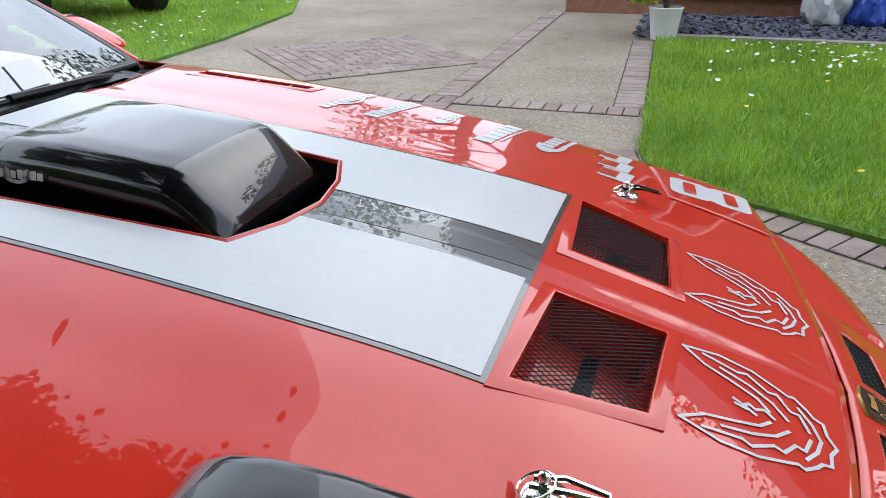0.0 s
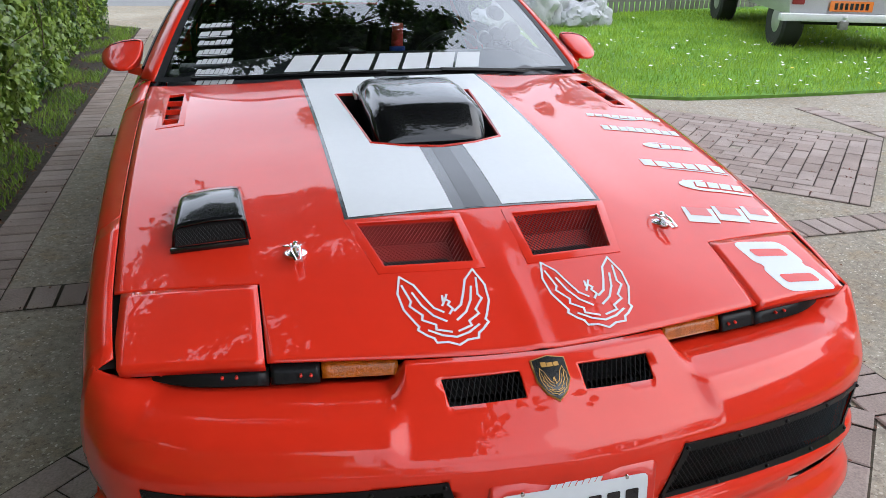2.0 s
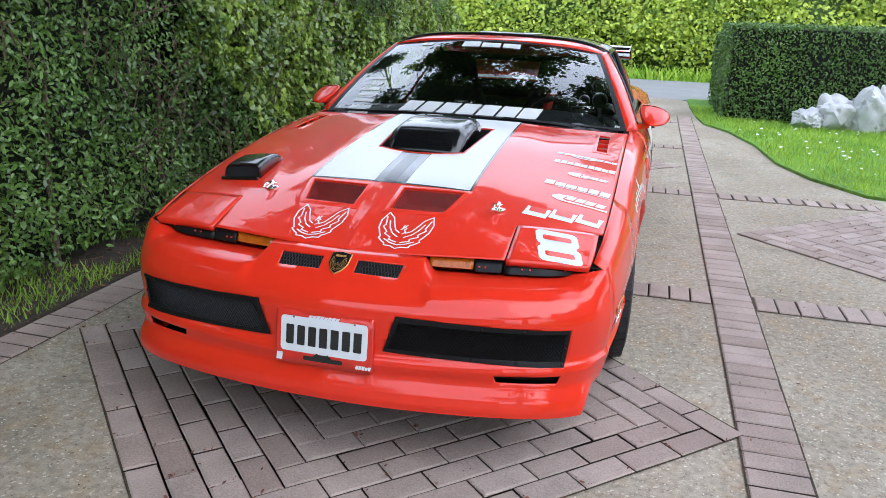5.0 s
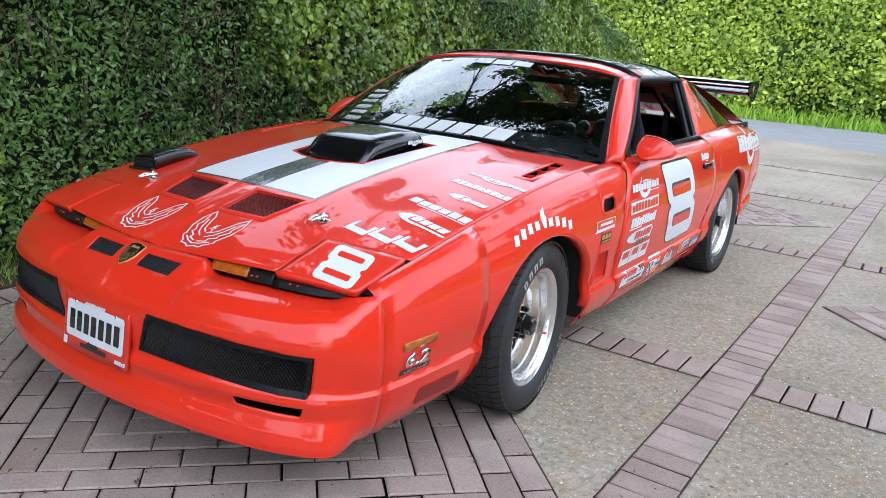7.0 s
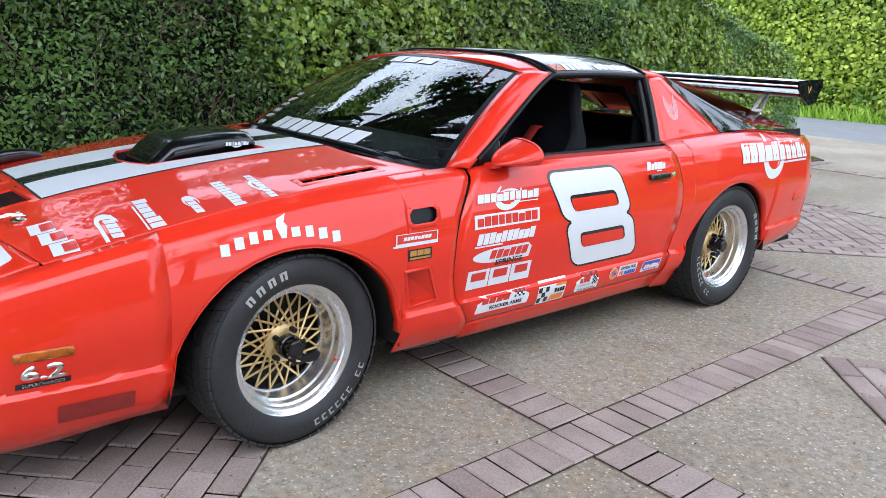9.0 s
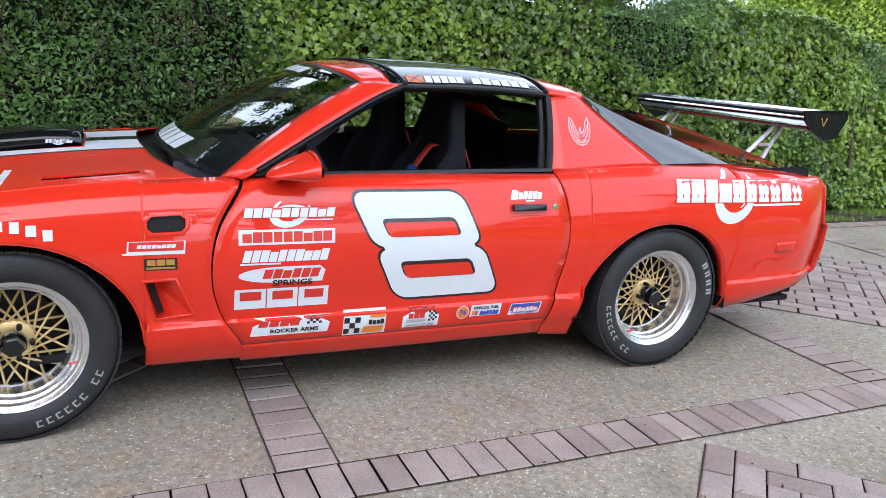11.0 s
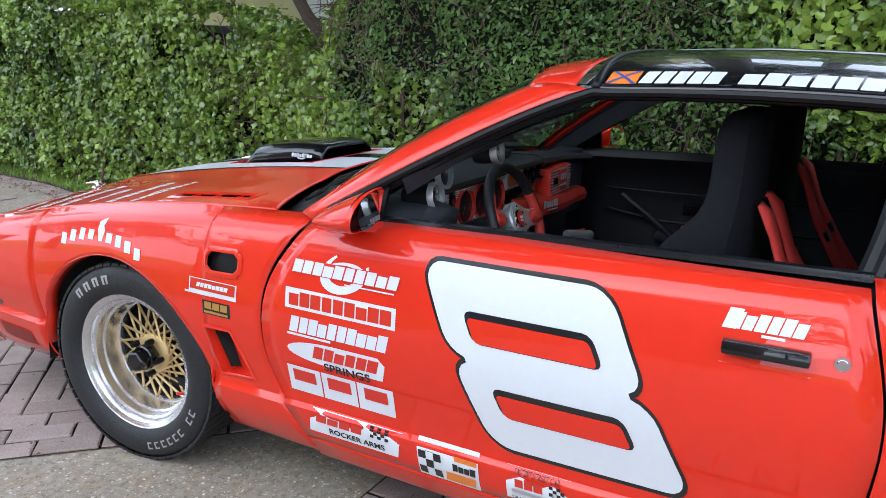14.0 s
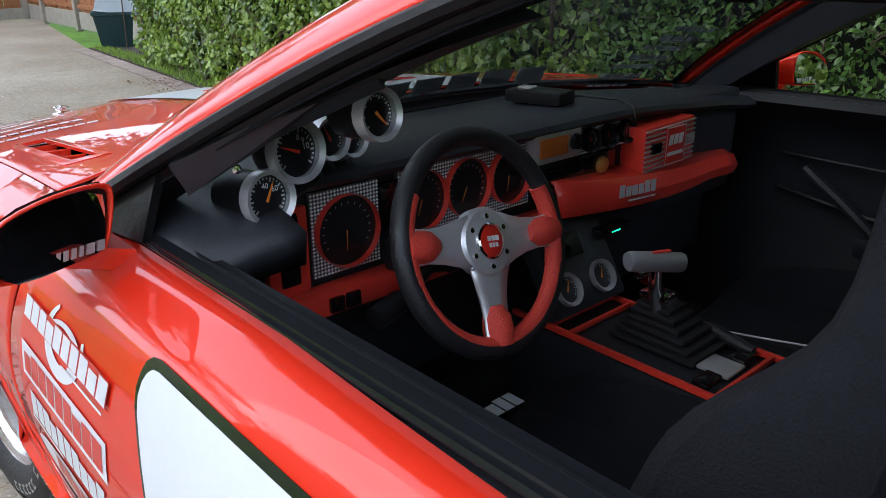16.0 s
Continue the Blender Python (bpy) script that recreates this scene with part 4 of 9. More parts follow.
for poly in (GRL, GRR):
    flipn = 0.006 if surf_normal(face_point, poly[0][0] * 1.5, 0.45).y < 0 else -0.006
    wire_mesh("grille_mesh", poly, face_point, 0.0085, 0.0011, bumper, flipn)
    bm = bmesh.new()
    n = len(poly)
    mx, mz = sum(p[0] for p in poly) / n, sum(p[1] for p in poly) / n
    ring_o, ring_i = [], []
    for i in range(n):
        a, b = poly[i], poly[(i + 1) % n]
        for k in range(8):
            t = k / 8
            x, z = a[0] + (b[0] - a[0]) * t, a[1] + (b[1] - a[1]) * t
            p = Vector(face_point(x, z))
            ix, iz = x + (mx - x) * 0.045, z + (mz - z) * 0.24
            pi = Vector(face_point(ix, iz))
            ring_o.append(bm.verts.new(p + Vector((0, 0.004, 0))))
            ring_i.append(bm.verts.new(pi + Vector((0, 0.004, 0))))
            if k in (0, 4) or (k == 2 and abs(b[0] - a[0]) > 0.3) or (k == 6 and abs(b[0] - a[0]) > 0.3):
                pm = (p + pi) / 2 + Vector((0, 0.006, 0))
                sc = lathe_bm([(0.0, 0.003), (0.003, 0.002), (0.0042, 0.0), (0.0042, -0.003)], 10, Matrix.Translation(pm) @ Matrix.Rotation(radians(90), 4, "Z"))
                part("grille_screw", sc, MESHB, bumper)
    m = len(ring_o)
    for k in range(m):
        bm.faces.new((ring_o[k], ring_o[(k + 1) % m], ring_i[(k + 1) % m], ring_i[k]))
    bmesh.ops.recalc_face_normals(bm, faces=bm.faces)
    part("grille_frame", bm, TRIM, bumper, smooth=False, thick=0.003)
for poly in (SLOTL, SLOTR):
    wire_mesh("slot_mesh", poly, face_point, 0.0085, 0.0012, bumper, 0.004 if surf_normal(face_point, poly[0][0] * 1.5, 0.6).y < 0 else -0.004)

# lamps in the slot below the bonnet's edge
for s in (-1, 1):
    def strip(x0, x1, zl, zh, inset):
        rows = []
        for x in np.linspace(x0, x1, 12):
            y = float(nose_y(x)) - inset - 0.055 * max(0.0, (x - 0.60) / 0.16) ** 2
            rows.append([(s * x, y - 0.004, zl - 0.012), (s * x, y + 0.012, zl), (s * x, y + 0.006, (zl + zh) / 2), (s * x, y - 0.004, zh)])
        b = bmesh.new()
        add_grid(b, rows)
        bmesh.ops.recalc_face_normals(b, faces=b.faces)
        if sum(f.normal.y for f in b.faces) < 0:
            bmesh.ops.reverse_faces(b, faces=b.faces)
        return b

    part("front_indicator", strip(0.272, 0.410, 0.630, 0.660, 0.012), AMBER, car, "amber front indicator lens", thick=0.01)
    part("lamp_strip", strip(0.414, 0.500, 0.626, 0.660, 0.006), TRIM, car, thick=0.01)
    part("lamp_strip", strip(0.504, 0.760, 0.624, 0.652, 0.006), TRIM, car, "black headlamp strip", thick=0.01)
    for x in (0.430, 0.448, 0.560, 0.585, 0.690, 0.710):
        part("lamp_stud", lathe_bm([(0, 0.004), (0.003, 0.002), (0.003, -0.004)], 8, Matrix.Translation((s * x, float(nose_y(x)) + 0.004 - 0.055 * max(0.0, (x - 0.60) / 0.16) ** 2, 0.640)) @ Matrix.Rotation(radians(90), 4, "Z")), RED_V, car)

# ---- windscreen, pillars, roof ----
def screen(u, v):
    """u from -1 to 1 across, v from 0 at the foot to 1 at the top."""
    b = Vector((u * 0.787, -0.492 - 0.172 * u * u, 0.897 - 0.028 * u * u))
    t = Vector((u * 0.586, -1.165 - 0.055 * u * u, 1.256 - 0.048 * u * u))
    n = Vector((0, 0.46, 0.89))
    return b.lerp(t, v) + n * (0.022 * 4 * v * (1 - v))


def on_screen(a, b):
    return tuple(screen(a, b))


bm = grid_bm([[screen(u, v) for u in np.linspace(-1, 1, 33)] for v in np.linspace(0, 1, 17)])
bm.normal_update()
if sum(f.normal.z for f in bm.faces) < 0:
    bmesh.ops.reverse_faces(bm, faces=bm.faces)
ws = part("windscreen", bm, SCREEN, car, "tinted windscreen reflecting trees and sky")
ws.visible_shadow = False
# black band under the screen's edge
bm = bmesh.new()
for s in (-1, 1):
    add_grid(bm, [[screen(s * u, v) + Vector((0, 0, 0.0015)) for u in (0.965, 1.0)] for v in np.linspace(0, 1, 14)])
add_grid(bm, [[screen(u, v) + Vector((0, 0, 0.0015)) for u in np.linspace(-1, 1, 25)] for v in (0.0, 0.03)])
add_grid(bm, [[screen(u, v) + Vector((0, 0, 0.0015)) for u in np.linspace(-1, 1, 25)] for v in (0.97, 1.0)])
part("screen_seal", bm, TRIM, car, smooth=False)
# cowl under the screen's foot: black grille
bm = bmesh.new()
add_grid(bm, [[(x, float(cowl_y(x)) + o, float(hood_z(x, float(cowl_y(x)))) + z) for x in np.linspace(-0.79, 0.79, 40)] for o, z in ((0.03, -0.035), (-0.03, -0.050), (-0.075, -0.030))])
part("cowl_grille", bm, TRIM, car, thick=0.004)


def roof_w(y):
    return float(curve([-1.1, -1.39, -1.75, -2.1, -2.5], [0.588, 0.626, 0.630, 0.624, 0.60])(y))


def roof_z(x, y):
    c = curve([-1.10, -1.25, -1.45, -1.75, -2.05, -2.25, -2.5], [1.245, 1.271, 1.286, 1.288, 1.270, 1.244, 1.19])(y)
    edge = curve([-1.1, -1.25, -1.39, -1.75, -2.07, -2.3], [1.206, 1.204, 1.203, 1.208, 1.197, 1.180])(y)
    a = np.minimum(np.abs(x) / roof_w(float(y)), 1)
    return c - 0.030 * a**2 - (c - edge - 0.030) * a**6


def roof_patch(ya, yb, xa, xb, lift=0.0, n=16, m=12):
    rows = []
    for k in range(m + 1):
        r = []
        for i in range(n + 1):
            u = xa + (xb - xa) * i / n
            y0 = ya(u) if callable(ya) else ya
            y = y0 + (yb - y0) * k / m
            x = u * roof_w(y)
            r.append((x, y, float(roof_z(x, y)) + lift))
        rows.append(r)
    b = grid_bm(rows)
    bmesh.ops.recalc_face_normals(b, faces=b.faces)
    if sum(f.normal.z for f in b.faces) < 0:
        bmesh.ops.reverse_faces(b, faces=b.faces)
    return b


part("roof_header", roof_patch(lambda u: -1.165 - 0.055 * u * u, -1.335, -0.985, 0.985, 0.0, 30, 6), PAINT, car, thick=0.02)
part("roof_spine", roof_patch(-1.338, -2.04, -0.10, 0.10, 0.002), GLOSS_BLACK, car, thick=0.03)
for s in (-1, 1):
    part("roof_panel", roof_patch(-1.342, -2.035, s * 0.108, s * 1.0, 0.004, 36, 16), GLOSS_BLACK, car, "gloss black lift-out roof panel", thick=0.02)
# satin strips across the panels' front and rear edges
for ya, yb in ((lambda u: -1.336 - 0.045 * u * u, lambda u: -1.352 - 0.048 * u * u), (lambda u: -2.020, lambda u: -2.040)):
    rows = []
    for j in range(4):
        r = []
        for u in np.linspace(-1.0, 1.0, 41):
            y = ya(u) + (yb(u) - ya(u)) * j / 3
            r.append((u * roof_w(y) * 1.003, y, float(roof_z(u * roof_w(y), y)) + 0.007 + 0.004 * (j in (1, 2))))
        rows.append(r)
    b = grid_bm(rows)
    bmesh.ops.recalc_face_normals(b, faces=b.faces)
    if sum(f.normal.z for f in b.faces) < 0:
        bmesh.ops.reverse_faces(b, faces=b.faces)
    part("roof_strip", b, TRIM, car, "grey-black rubber strip across the roof", thick=0.01)
part("roof_rear", roof_patch(-2.042, -2.24, -0.985, 0.985, 0.0, 24, 6), PAINT, car, thick=0.02)

# ---- pillars, rear side, hatch, tail ----
def strip_between(a, b, n=14, bulge=0.0, out=Vector((0, 0, 0)), m=4):
    """Faces between two point lists of curves a(t), b(t)."""
    rows = []
    for k in range(n + 1):
        t = k / n
        p, q = Vector(a(t)), Vector(b(t))
        rows.append([p.lerp(q, j / m) + out * (bulge * 4 * (j / m) * (1 - j / m)) for j in range(m + 1)])
    bm_ = grid_bm(rows)
    return bm_


def fix_out(b, ref):
    """Turns the faces outward, away from ref."""
    bmesh.ops.recalc_face_normals(b, faces=b.faces)
    if sum(f.normal.dot(f.calc_center_median() - Vector(ref)) * f.calc_area() for f in b.faces) < 0:
        bmesh.ops.reverse_faces(b, faces=b.faces)
    return b


def bez(*pts):
    pts = [Vector(p) for p in pts]

    def f(t):
        q = pts[:]
        while len(q) > 1:
            q = [a.lerp(b, t) for a, b in zip(q, q[1:])]
        return q[0]

    return f


CABIN = (0, -1.6, 0.7)
for s in (-1, 1):
    S = lambda x, y, z: Vector((s * x, y, z))
    # windscreen pillar: from the screen's edge round to the window
    inner = lambda t: screen(s * 1.0, t) + Vector((0, 0, 0.002))
    outer = bez(S(0.842, -0.735, 0.872), S(0.772, -1.03, 1.035), S(0.675, -1.22, 1.150), S(0.626, -1.385, 1.202))
    part("screen_pillar", fix_out(strip_between(inner, outer, 16, 0.012, S(0.6, 0.2, 0.75)), CABIN), PAINT, car, thick=0.012)
    deep = S(-0.020, -0.022, -0.016)
    part("pillar_lining", fix_out(strip_between(lambda t: inner(t) + deep, lambda t: outer(t) + deep, 16, 0.0, S(0.6, 0.2, 0.75)), CABIN), FABRIC, car, thick=0.002)
    foot = lambda t: Vector((s * (0.787 + 0.05 * t), -0.665 - 0.07 * t, 0.869 + 0.003 * t))
    # black weather seal round the window opening
    topline = bez(S(0.625, -1.385, 1.200), S(0.628, -1.6, 1.210), S(0.630, -1.85, 1.209), S(0.622, -2.03, 1.194))
    bm = bmesh.new()
    pts = [outer(t) + S(-0.004, 0, -0.004) for t in np.linspace(0.06, 1, 12)] + [topline(t) + S(-0.002, 0, -0.004) for t in np.linspace(0.05, 1, 12)]
    add_tube(bm, pts, 0.011, 8)
    part("window_seal", bm, TRIM, car)
    bm = bmesh.new()
    pts = [Vector((p.x - s * 0.026, p.y - 0.006, p.z - 0.006)) for p in pts]
    add_tube(bm, pts, 0.013, 8)
    part("inner_seal", bm, TRIM, car)
    # rear edge of the window: grey-black upright trim
    rear_edge = bez(S(0.622, -2.035, 1.185), S(0.69, -2.035, 1.04), S(0.765, -1.992, 0.885))
    bm = bmesh.new()
    add_tube(bm, [rear_edge(t) for t in np.linspace(0, 1, 9)], 0.016, 8)
    add_tube(bm, [rear_edge(t) + S(-0.03, 0.02, 0) for t in np.linspace(0, 1, 9)], 0.018, 8)
    part("rear_window_trim", bm, TRIM, car)
    # belt seal along the door's top
    bm = bmesh.new()
    rows = []
    for y in np.linspace(-0.80, -1.985, 24):
        x, z = float(XH(y)), float(ZS(y))
        rows.append([S(x + 0.004, y, z - 0.006), S(x + 0.002, y, z + 0.001), S(x - 0.002, y, z - 0.003), S(x - 0.004, y, z + 0.006), S(x - 0.018, y, z + 0.008), S(x - 0.021, y, z - 0.006), S(x - 0.027, y, z - 0.008), S(x - 0.030, y, z + 0.004), S(x - 0.033, y, z - 0.004), S(x - 0.046, y, z - 0.002), S(x - 0.055, y, z - 0.02)])
    add_grid(bm, rows)
    part("belt_seal", fix_out(bm, (0, -1.4, 0.5)), SEAL if s < 0 else TRIM, car, "glossy black rubber window seal")
    # rear side panel between window and hatch glass
    front = lambda t: rear_edge(1 - t) + S(0.012, -0.006, 0.0)
    back = bez(S(0.728, -2.600, 0.912), S(0.695, -2.47, 1.0), S(0.645, -2.31, 1.10), S(0.602, -2.215, 1.190))
    if s < 0:
        PANEL_FRONT, PANEL_BACK = front, back
    part("rear_side_panel", fix_out(strip_between(front, back, 16, 0.012, S(0.9, 0, 0.3), 8), CABIN), PAINT, car, thick=0.01)
    part("side_panel_foot", fix_out(strip_between(lambda t: S(0.772 - 0.04 * t, -1.985 - 0.62 * t, 0.893 + 0.019 * t), lambda t: S(float(XH(-1.985 - 0.62 * t)) + 0.002, -1.985 - 0.62 * t, float(ZS(-1.985 - 0.62 * t)) - 0.001), 12, 0.004, S(0.3, 0, 1)), (0, -2.2, 0.5)), PAINT, car)
    # wrap-round side of the hatch glass
    gb = bez(S(0.728, -2.602, 0.914), S(0.72, -2.85, 0.915), S(0.70, -3.02, 0.912))
    gt = bez(S(0.602, -2.215, 1.190), S(0.62, -2.55, 1.09), S(0.67, -2.85, 0.98), S(0.70, -3.02, 0.912))
    hg = part("hatch_side_glass", fix_out(strip_between(lambda t: back(1 - t) + S(0.002, -0.004, 0) if t < 1 else S(0.728, -2.602, 0.914), lambda t: bez(S(0.602, -2.22, 1.191), S(0.70, -3.02, 0.914))(t), 12, 0.01, S(0.8, 0, 0.6), 6), (0, -2.4, 0.8)), HATCHGLASS, car, "dark wrap-round hatch glass")
    part("glass_sill", fix_out(strip_between(lambda t: S(0.728 - 0.028 * t, -2.60 - 0.42 * t, 0.913), lambda t: S(float(XH(-2.60 - 0.42 * t)), -2.60 - 0.42 * t, float(ZS(-2.60 - 0.42 * t))), 8, 0.0), (0, -2.8, 0.5)), PAINT, car)

hatch = [[Vector((u * (0.605 + 0.095 * v) , -2.225 - 1.15 * v, 1.236 - 0.324 * v - (0.044 - 0.032 * v) * u * u + 0.02 * 4 * v * (1 - v))) for u in np.linspace(-1, 1, 17)] for v in np.linspace(0, 1, 12)]
part("hatch_glass", fix_out(grid_bm(hatch), (0, -2.6, 0.5)), HATCHGLASS, car, "dark tinted hatch glass")
rows = []
for y in np.linspace(-3.0, -3.68, 12):
    xw = float(XH(y))
    rows.append([(u * xw, y, float(ZS(y)) + 0.006 * (1 - u * u)) for u in np.linspace(-1, 1, 21)])
part("rear_deck", fix_out(grid_bm(rows), (0, -3.3, 0.5)), PAINT, car, thick=0.01)
tail = [[(u * float(side_x(-3.678, max(z, 0.2))), -3.68 - 0.03 * (1 - u * u) - o, z) for u in np.linspace(-1, 1, 21)] for z, o in ((0.845, 0), (0.80, 0.012), (0.70, 0.016), (0.62, 0.02), (0.60, 0.05), (0.48, 0.055), (0.36, 0.03), (0.34, 0.0))]
part("rear_bumper", fix_out(grid_bm(tail), (0, -3.0, 0.5)), PAINT, car, thick=0.01)

# ---- rear wing: two black and bright blades on struts ----
def blade(y, z, chord, thick, span, ang):
    prof = []
    for k in range(14):
        a = 2 * math.pi * k / 14
        cx = math.cos(a) * chord / 2
        prof.append((cx, math.sin(a) * thick / 2 * (1 + 0.5 * math.cos(a)) + 0.02 * (cx / chord) ** 2 * 4))
    ca, sa = math.cos(radians(ang)), math.sin(radians(ang))
    rows_ = [[(x, y + a * ca - b * sa, z + a * sa + b * ca) for a, b in prof + prof[:1]] for x in np.linspace(-span, span, 9)]
    return fix_out(grid_bm(rows_), (0, y, z))


wing = part("rear_wing", blade(-3.62, 1.140, 0.25, 0.028, 0.665, -8), CHROME, car, "tall polished and black rear wing with end plates")
part("lower_blade", blade(-3.62, 1.087, 0.20, 0.022, 0.662, -6), GLOSS_BLACK, wing)
part("blade_stripe", blade(-3.56, 1.147, 0.06, 0.022, 0.660, -8), GLOSS_BLACK, wing)
for s in (-1, 1):
    bm = bmesh.new()
    o = [(-3.48, 1.178), (-3.775, 1.188), (-3.785, 1.145), (-3.72, 1.045), (-3.64, 1.030), (-3.55, 1.075), (-3.49, 1.125)]
    f = bm.faces.new([bm.verts.new((s * 0.668, y, z)) for y, z in o])
    part("end_plate", bm, GLOSS_BLACK, wing, smooth=False, thick=0.008)
    bm = bmesh.new()
    add_tube(bm, [(s * 0.674, -3.60, 1.145), (s * 0.674, -3.62, 1.105), (s * 0.674, -3.64, 1.145)], 0.004, 6)
    part("end_plate_emblem", bm, GOLD_V, wing)
    bm = bmesh.new()
    add_tube(bm, [(s * 0.42, -3.36, 0.90), (s * 0.42, -3.57, 1.085)], 0.012, 6)
    add_tube(bm, [(s * 0.42, -3.50, 0.89), (s * 0.42, -3.62, 1.085)], 0.012, 6)
    add_tube(bm, [(s * 0.42, -3.45, 0.98), (s * 0.42, -3.555, 0.98)], 0.009, 6)
    part("wing_strut", bm, BRUSHED, wing)

# ---- door mirrors ----
FACE = [(0.992, 0.912), (0.988, 0.930), (0.968, 0.952), (0.938, 0.967), (0.900, 0.976), (0.865, 0.979), (0.842, 0.977), (0.834, 0.968), (0.836, 0.945), (0.843, 0.915), (0.850, 0.896), (0.862, 0.889), (0.900, 0.886), (0.940, 0.883), (0.970, 0.884), (0.984, 0.893)]
for s in (-1, 1):
    # the pod: the rear face's outline, drawn together towards the nose
    fc = (0.912, 0.930)
    rows = []
    for t in np.linspace(0, 1, 12):
        e = 0.10 + 0.90 * (1 - (1 - t) ** 2.0) ** 0.6
        cx, cz = 0.900 + (fc[0] - 0.900) * t, 0.890 + (fc[1] - 0.890) * t**0.8
        r = []
        for fx, fz in FACE:
            x, z = cx + (fx - fc[0]) * e, cz + (fz - fc[1]) * (0.06 + 0.94 * t**0.7)
            r.append((s * x, -0.800 - 0.165 * t - 0.12 * (fx - fc[0]) * t - 0.10 * (fz - fc[1]) * t, z))
        rows.append(r + r[:1])
    mir = part("door_mirror", fix_out(grid_bm(rows), (s * 0.91, -0.88, 0.92)), PAINT, car, "orange-red pod door mirror", thick=0.005)
    md = mir.modifiers.new("round", "SUBSURF")
    md.levels = md.render_levels = 1
    last = rows[-1][:-1]
    bm = bmesh.new()
    bm.faces.new([bm.verts.new(p) for p in rows[0][:-1]])
    part("mirror_nose", bm, PAINT, mir)
    c = Vector((sum(p[0] for p in last) / len(last), sum(p[1] for p in last) / len(last), sum(p[2] for p in last) / len(last)))
    for nm, sx_, sz_, dx, dy, mt in (("mirror_bezel", 0.93, 0.92, 0.0, 0.016, TRIM), ("mirror_pane", 0.82, 0.82, -0.004, 0.0, MIRROR)):
        bm = bmesh.new()
        bm.faces.new([bm.verts.new((c.x + (p[0] - c.x) * sx_ + s * dx, (c.y + dy - 0.21 * (abs(p[0]) - abs(c.x)) + 0.17 * (p[2] - c.z) if mt is MIRROR else p[1] + dy), c.z + (p[2] - c.z) * sz_)) for p in last])
        bm.normal_update()
        if bm.faces[:][0].normal.y > 0:
            bmesh.ops.reverse_faces(bm, faces=bm.faces)
        part(nm, bm, mt, mir, smooth=False)
    bars = drape(flat(blocks([0.009, 0.005, 0.006, 0.006, 0.005, 0.010, 0.009], 0.011, 0.003, 0.3)), lambda a, b_: (s * 0.889 + a, c.y - 0.002 - 0.21 * (abs(s * 0.889 + a) - abs(c.x)) + 0.17 * (0.9045 + b_ - c.z), 0.9045 + b_), 0.0)
    part("mirror_print", bars, SILVER_V, mir, smooth=False)
    bm = bmesh.new()
    add_grid(bm, [[(s * (0.815 + 0.075 * t), -0.885 + a * (0.055 - 0.02 * t), 0.868 + 0.018 * t + b * 0.014) for a, b in ((-1, -1), (1, -1), (1, 1), (-1, 1), (-1, -1))] for t in np.linspace(0, 1, 5)])
    part("mirror_foot", fix_out(bm, (s * 0.85, -0.885, 0.87)), PAINT, mir)
    bm = bmesh.new()
    bm.faces.new([bm.verts.new(p) for p in ((s * 0.826, -0.775, 0.880), (s * 0.804, -0.930, 0.884), (s * 0.777, -0.935, 0.966), (s * 0.795, -0.87, 0.944))])
    part("mirror_sail", bm, TRIM, car, smooth=False, thick=0.012)

# ---- bonnet fittings ----
for poly in (VENT_L, VENT_R):
    bm = bmesh.new()
    frame_strip(bm, poly, hood, 0.020, 0.004)
    part("vent_frame", bm, PAINT, bonnet)
    sgn = 1 if surf_normal(hood, 0, 0.6).z > 0 else -1
    wire_mesh("vent_mesh", poly, hood, 0.0075, 0.0009, bonnet, -0.006 * sgn)
    bm = bmesh.new()
    c = Vector((sum(p[0] for p in poly) / 4, sum(p[1] for p in poly) / 4))
    top = [bm.verts.new(Vector(hood(*p)) + Vector((0, 0, -0.002))) for p in poly]
    low = [bm.verts.new((c.x + (p[0] - c.x) * 0.86, c.y + (p[1] - c.y) * 0.8 - 0.015, hood(*p)[2] - 0.055)) for p in poly]
    for i in range(4):
        bm.faces.new((top[i], top[(i + 1) % 4], low[(i + 1) % 4], low[i]))
    part("vent_duct", bm, RED_V, bonnet, smooth=False)
    bm = bmesh.new()
    bm.faces.new([bm.verts.new((c.x + (p[0] - c.x) * 0.86, c.y + (p[1] - c.y) * 0.8 - 0.015, hood(*p)[2] - 0.056)) for p in poly])
    part("vent_floor", bm, RED_V, bonnet, smooth=False)
    part("vent_bar", box_bm((c.x, c.y - 0.02, 0.70), (0.15, 0.04, 0.02), 0.004), TRIM, bonnet)
for poly in (LOUV_L, LOUV_R):
    bm = bmesh.new()
    frame_strip(bm, poly, hood, 0.018, 0.003)
    part("louvre_frame", bm, PAINT, bonnet)
    bm = bmesh.new()
    c = Vector((sum(p[0] for p in poly) / 4, sum(p[1] for p in poly) / 4))
    bm.faces.new([bm.verts.new((p[0], p[1], hood(*p)[2] - 0.02 - 0.012 * (p[0] * (1 if c.x > 0 else -1) > abs(c.x)))) for p in poly])
    part("louvre_floor", bm, RED_V, bonnet, smooth=False)
    for dy in (-0.09, 0.0, 0.09):
        part("louvre_fin", box_bm((c.x, c.y + dy, hood(c.x, c.y + dy)[2] - 0.010), (0.048, 0.004, 0.016), 0.001), PAINT, bonnet, smooth=False)
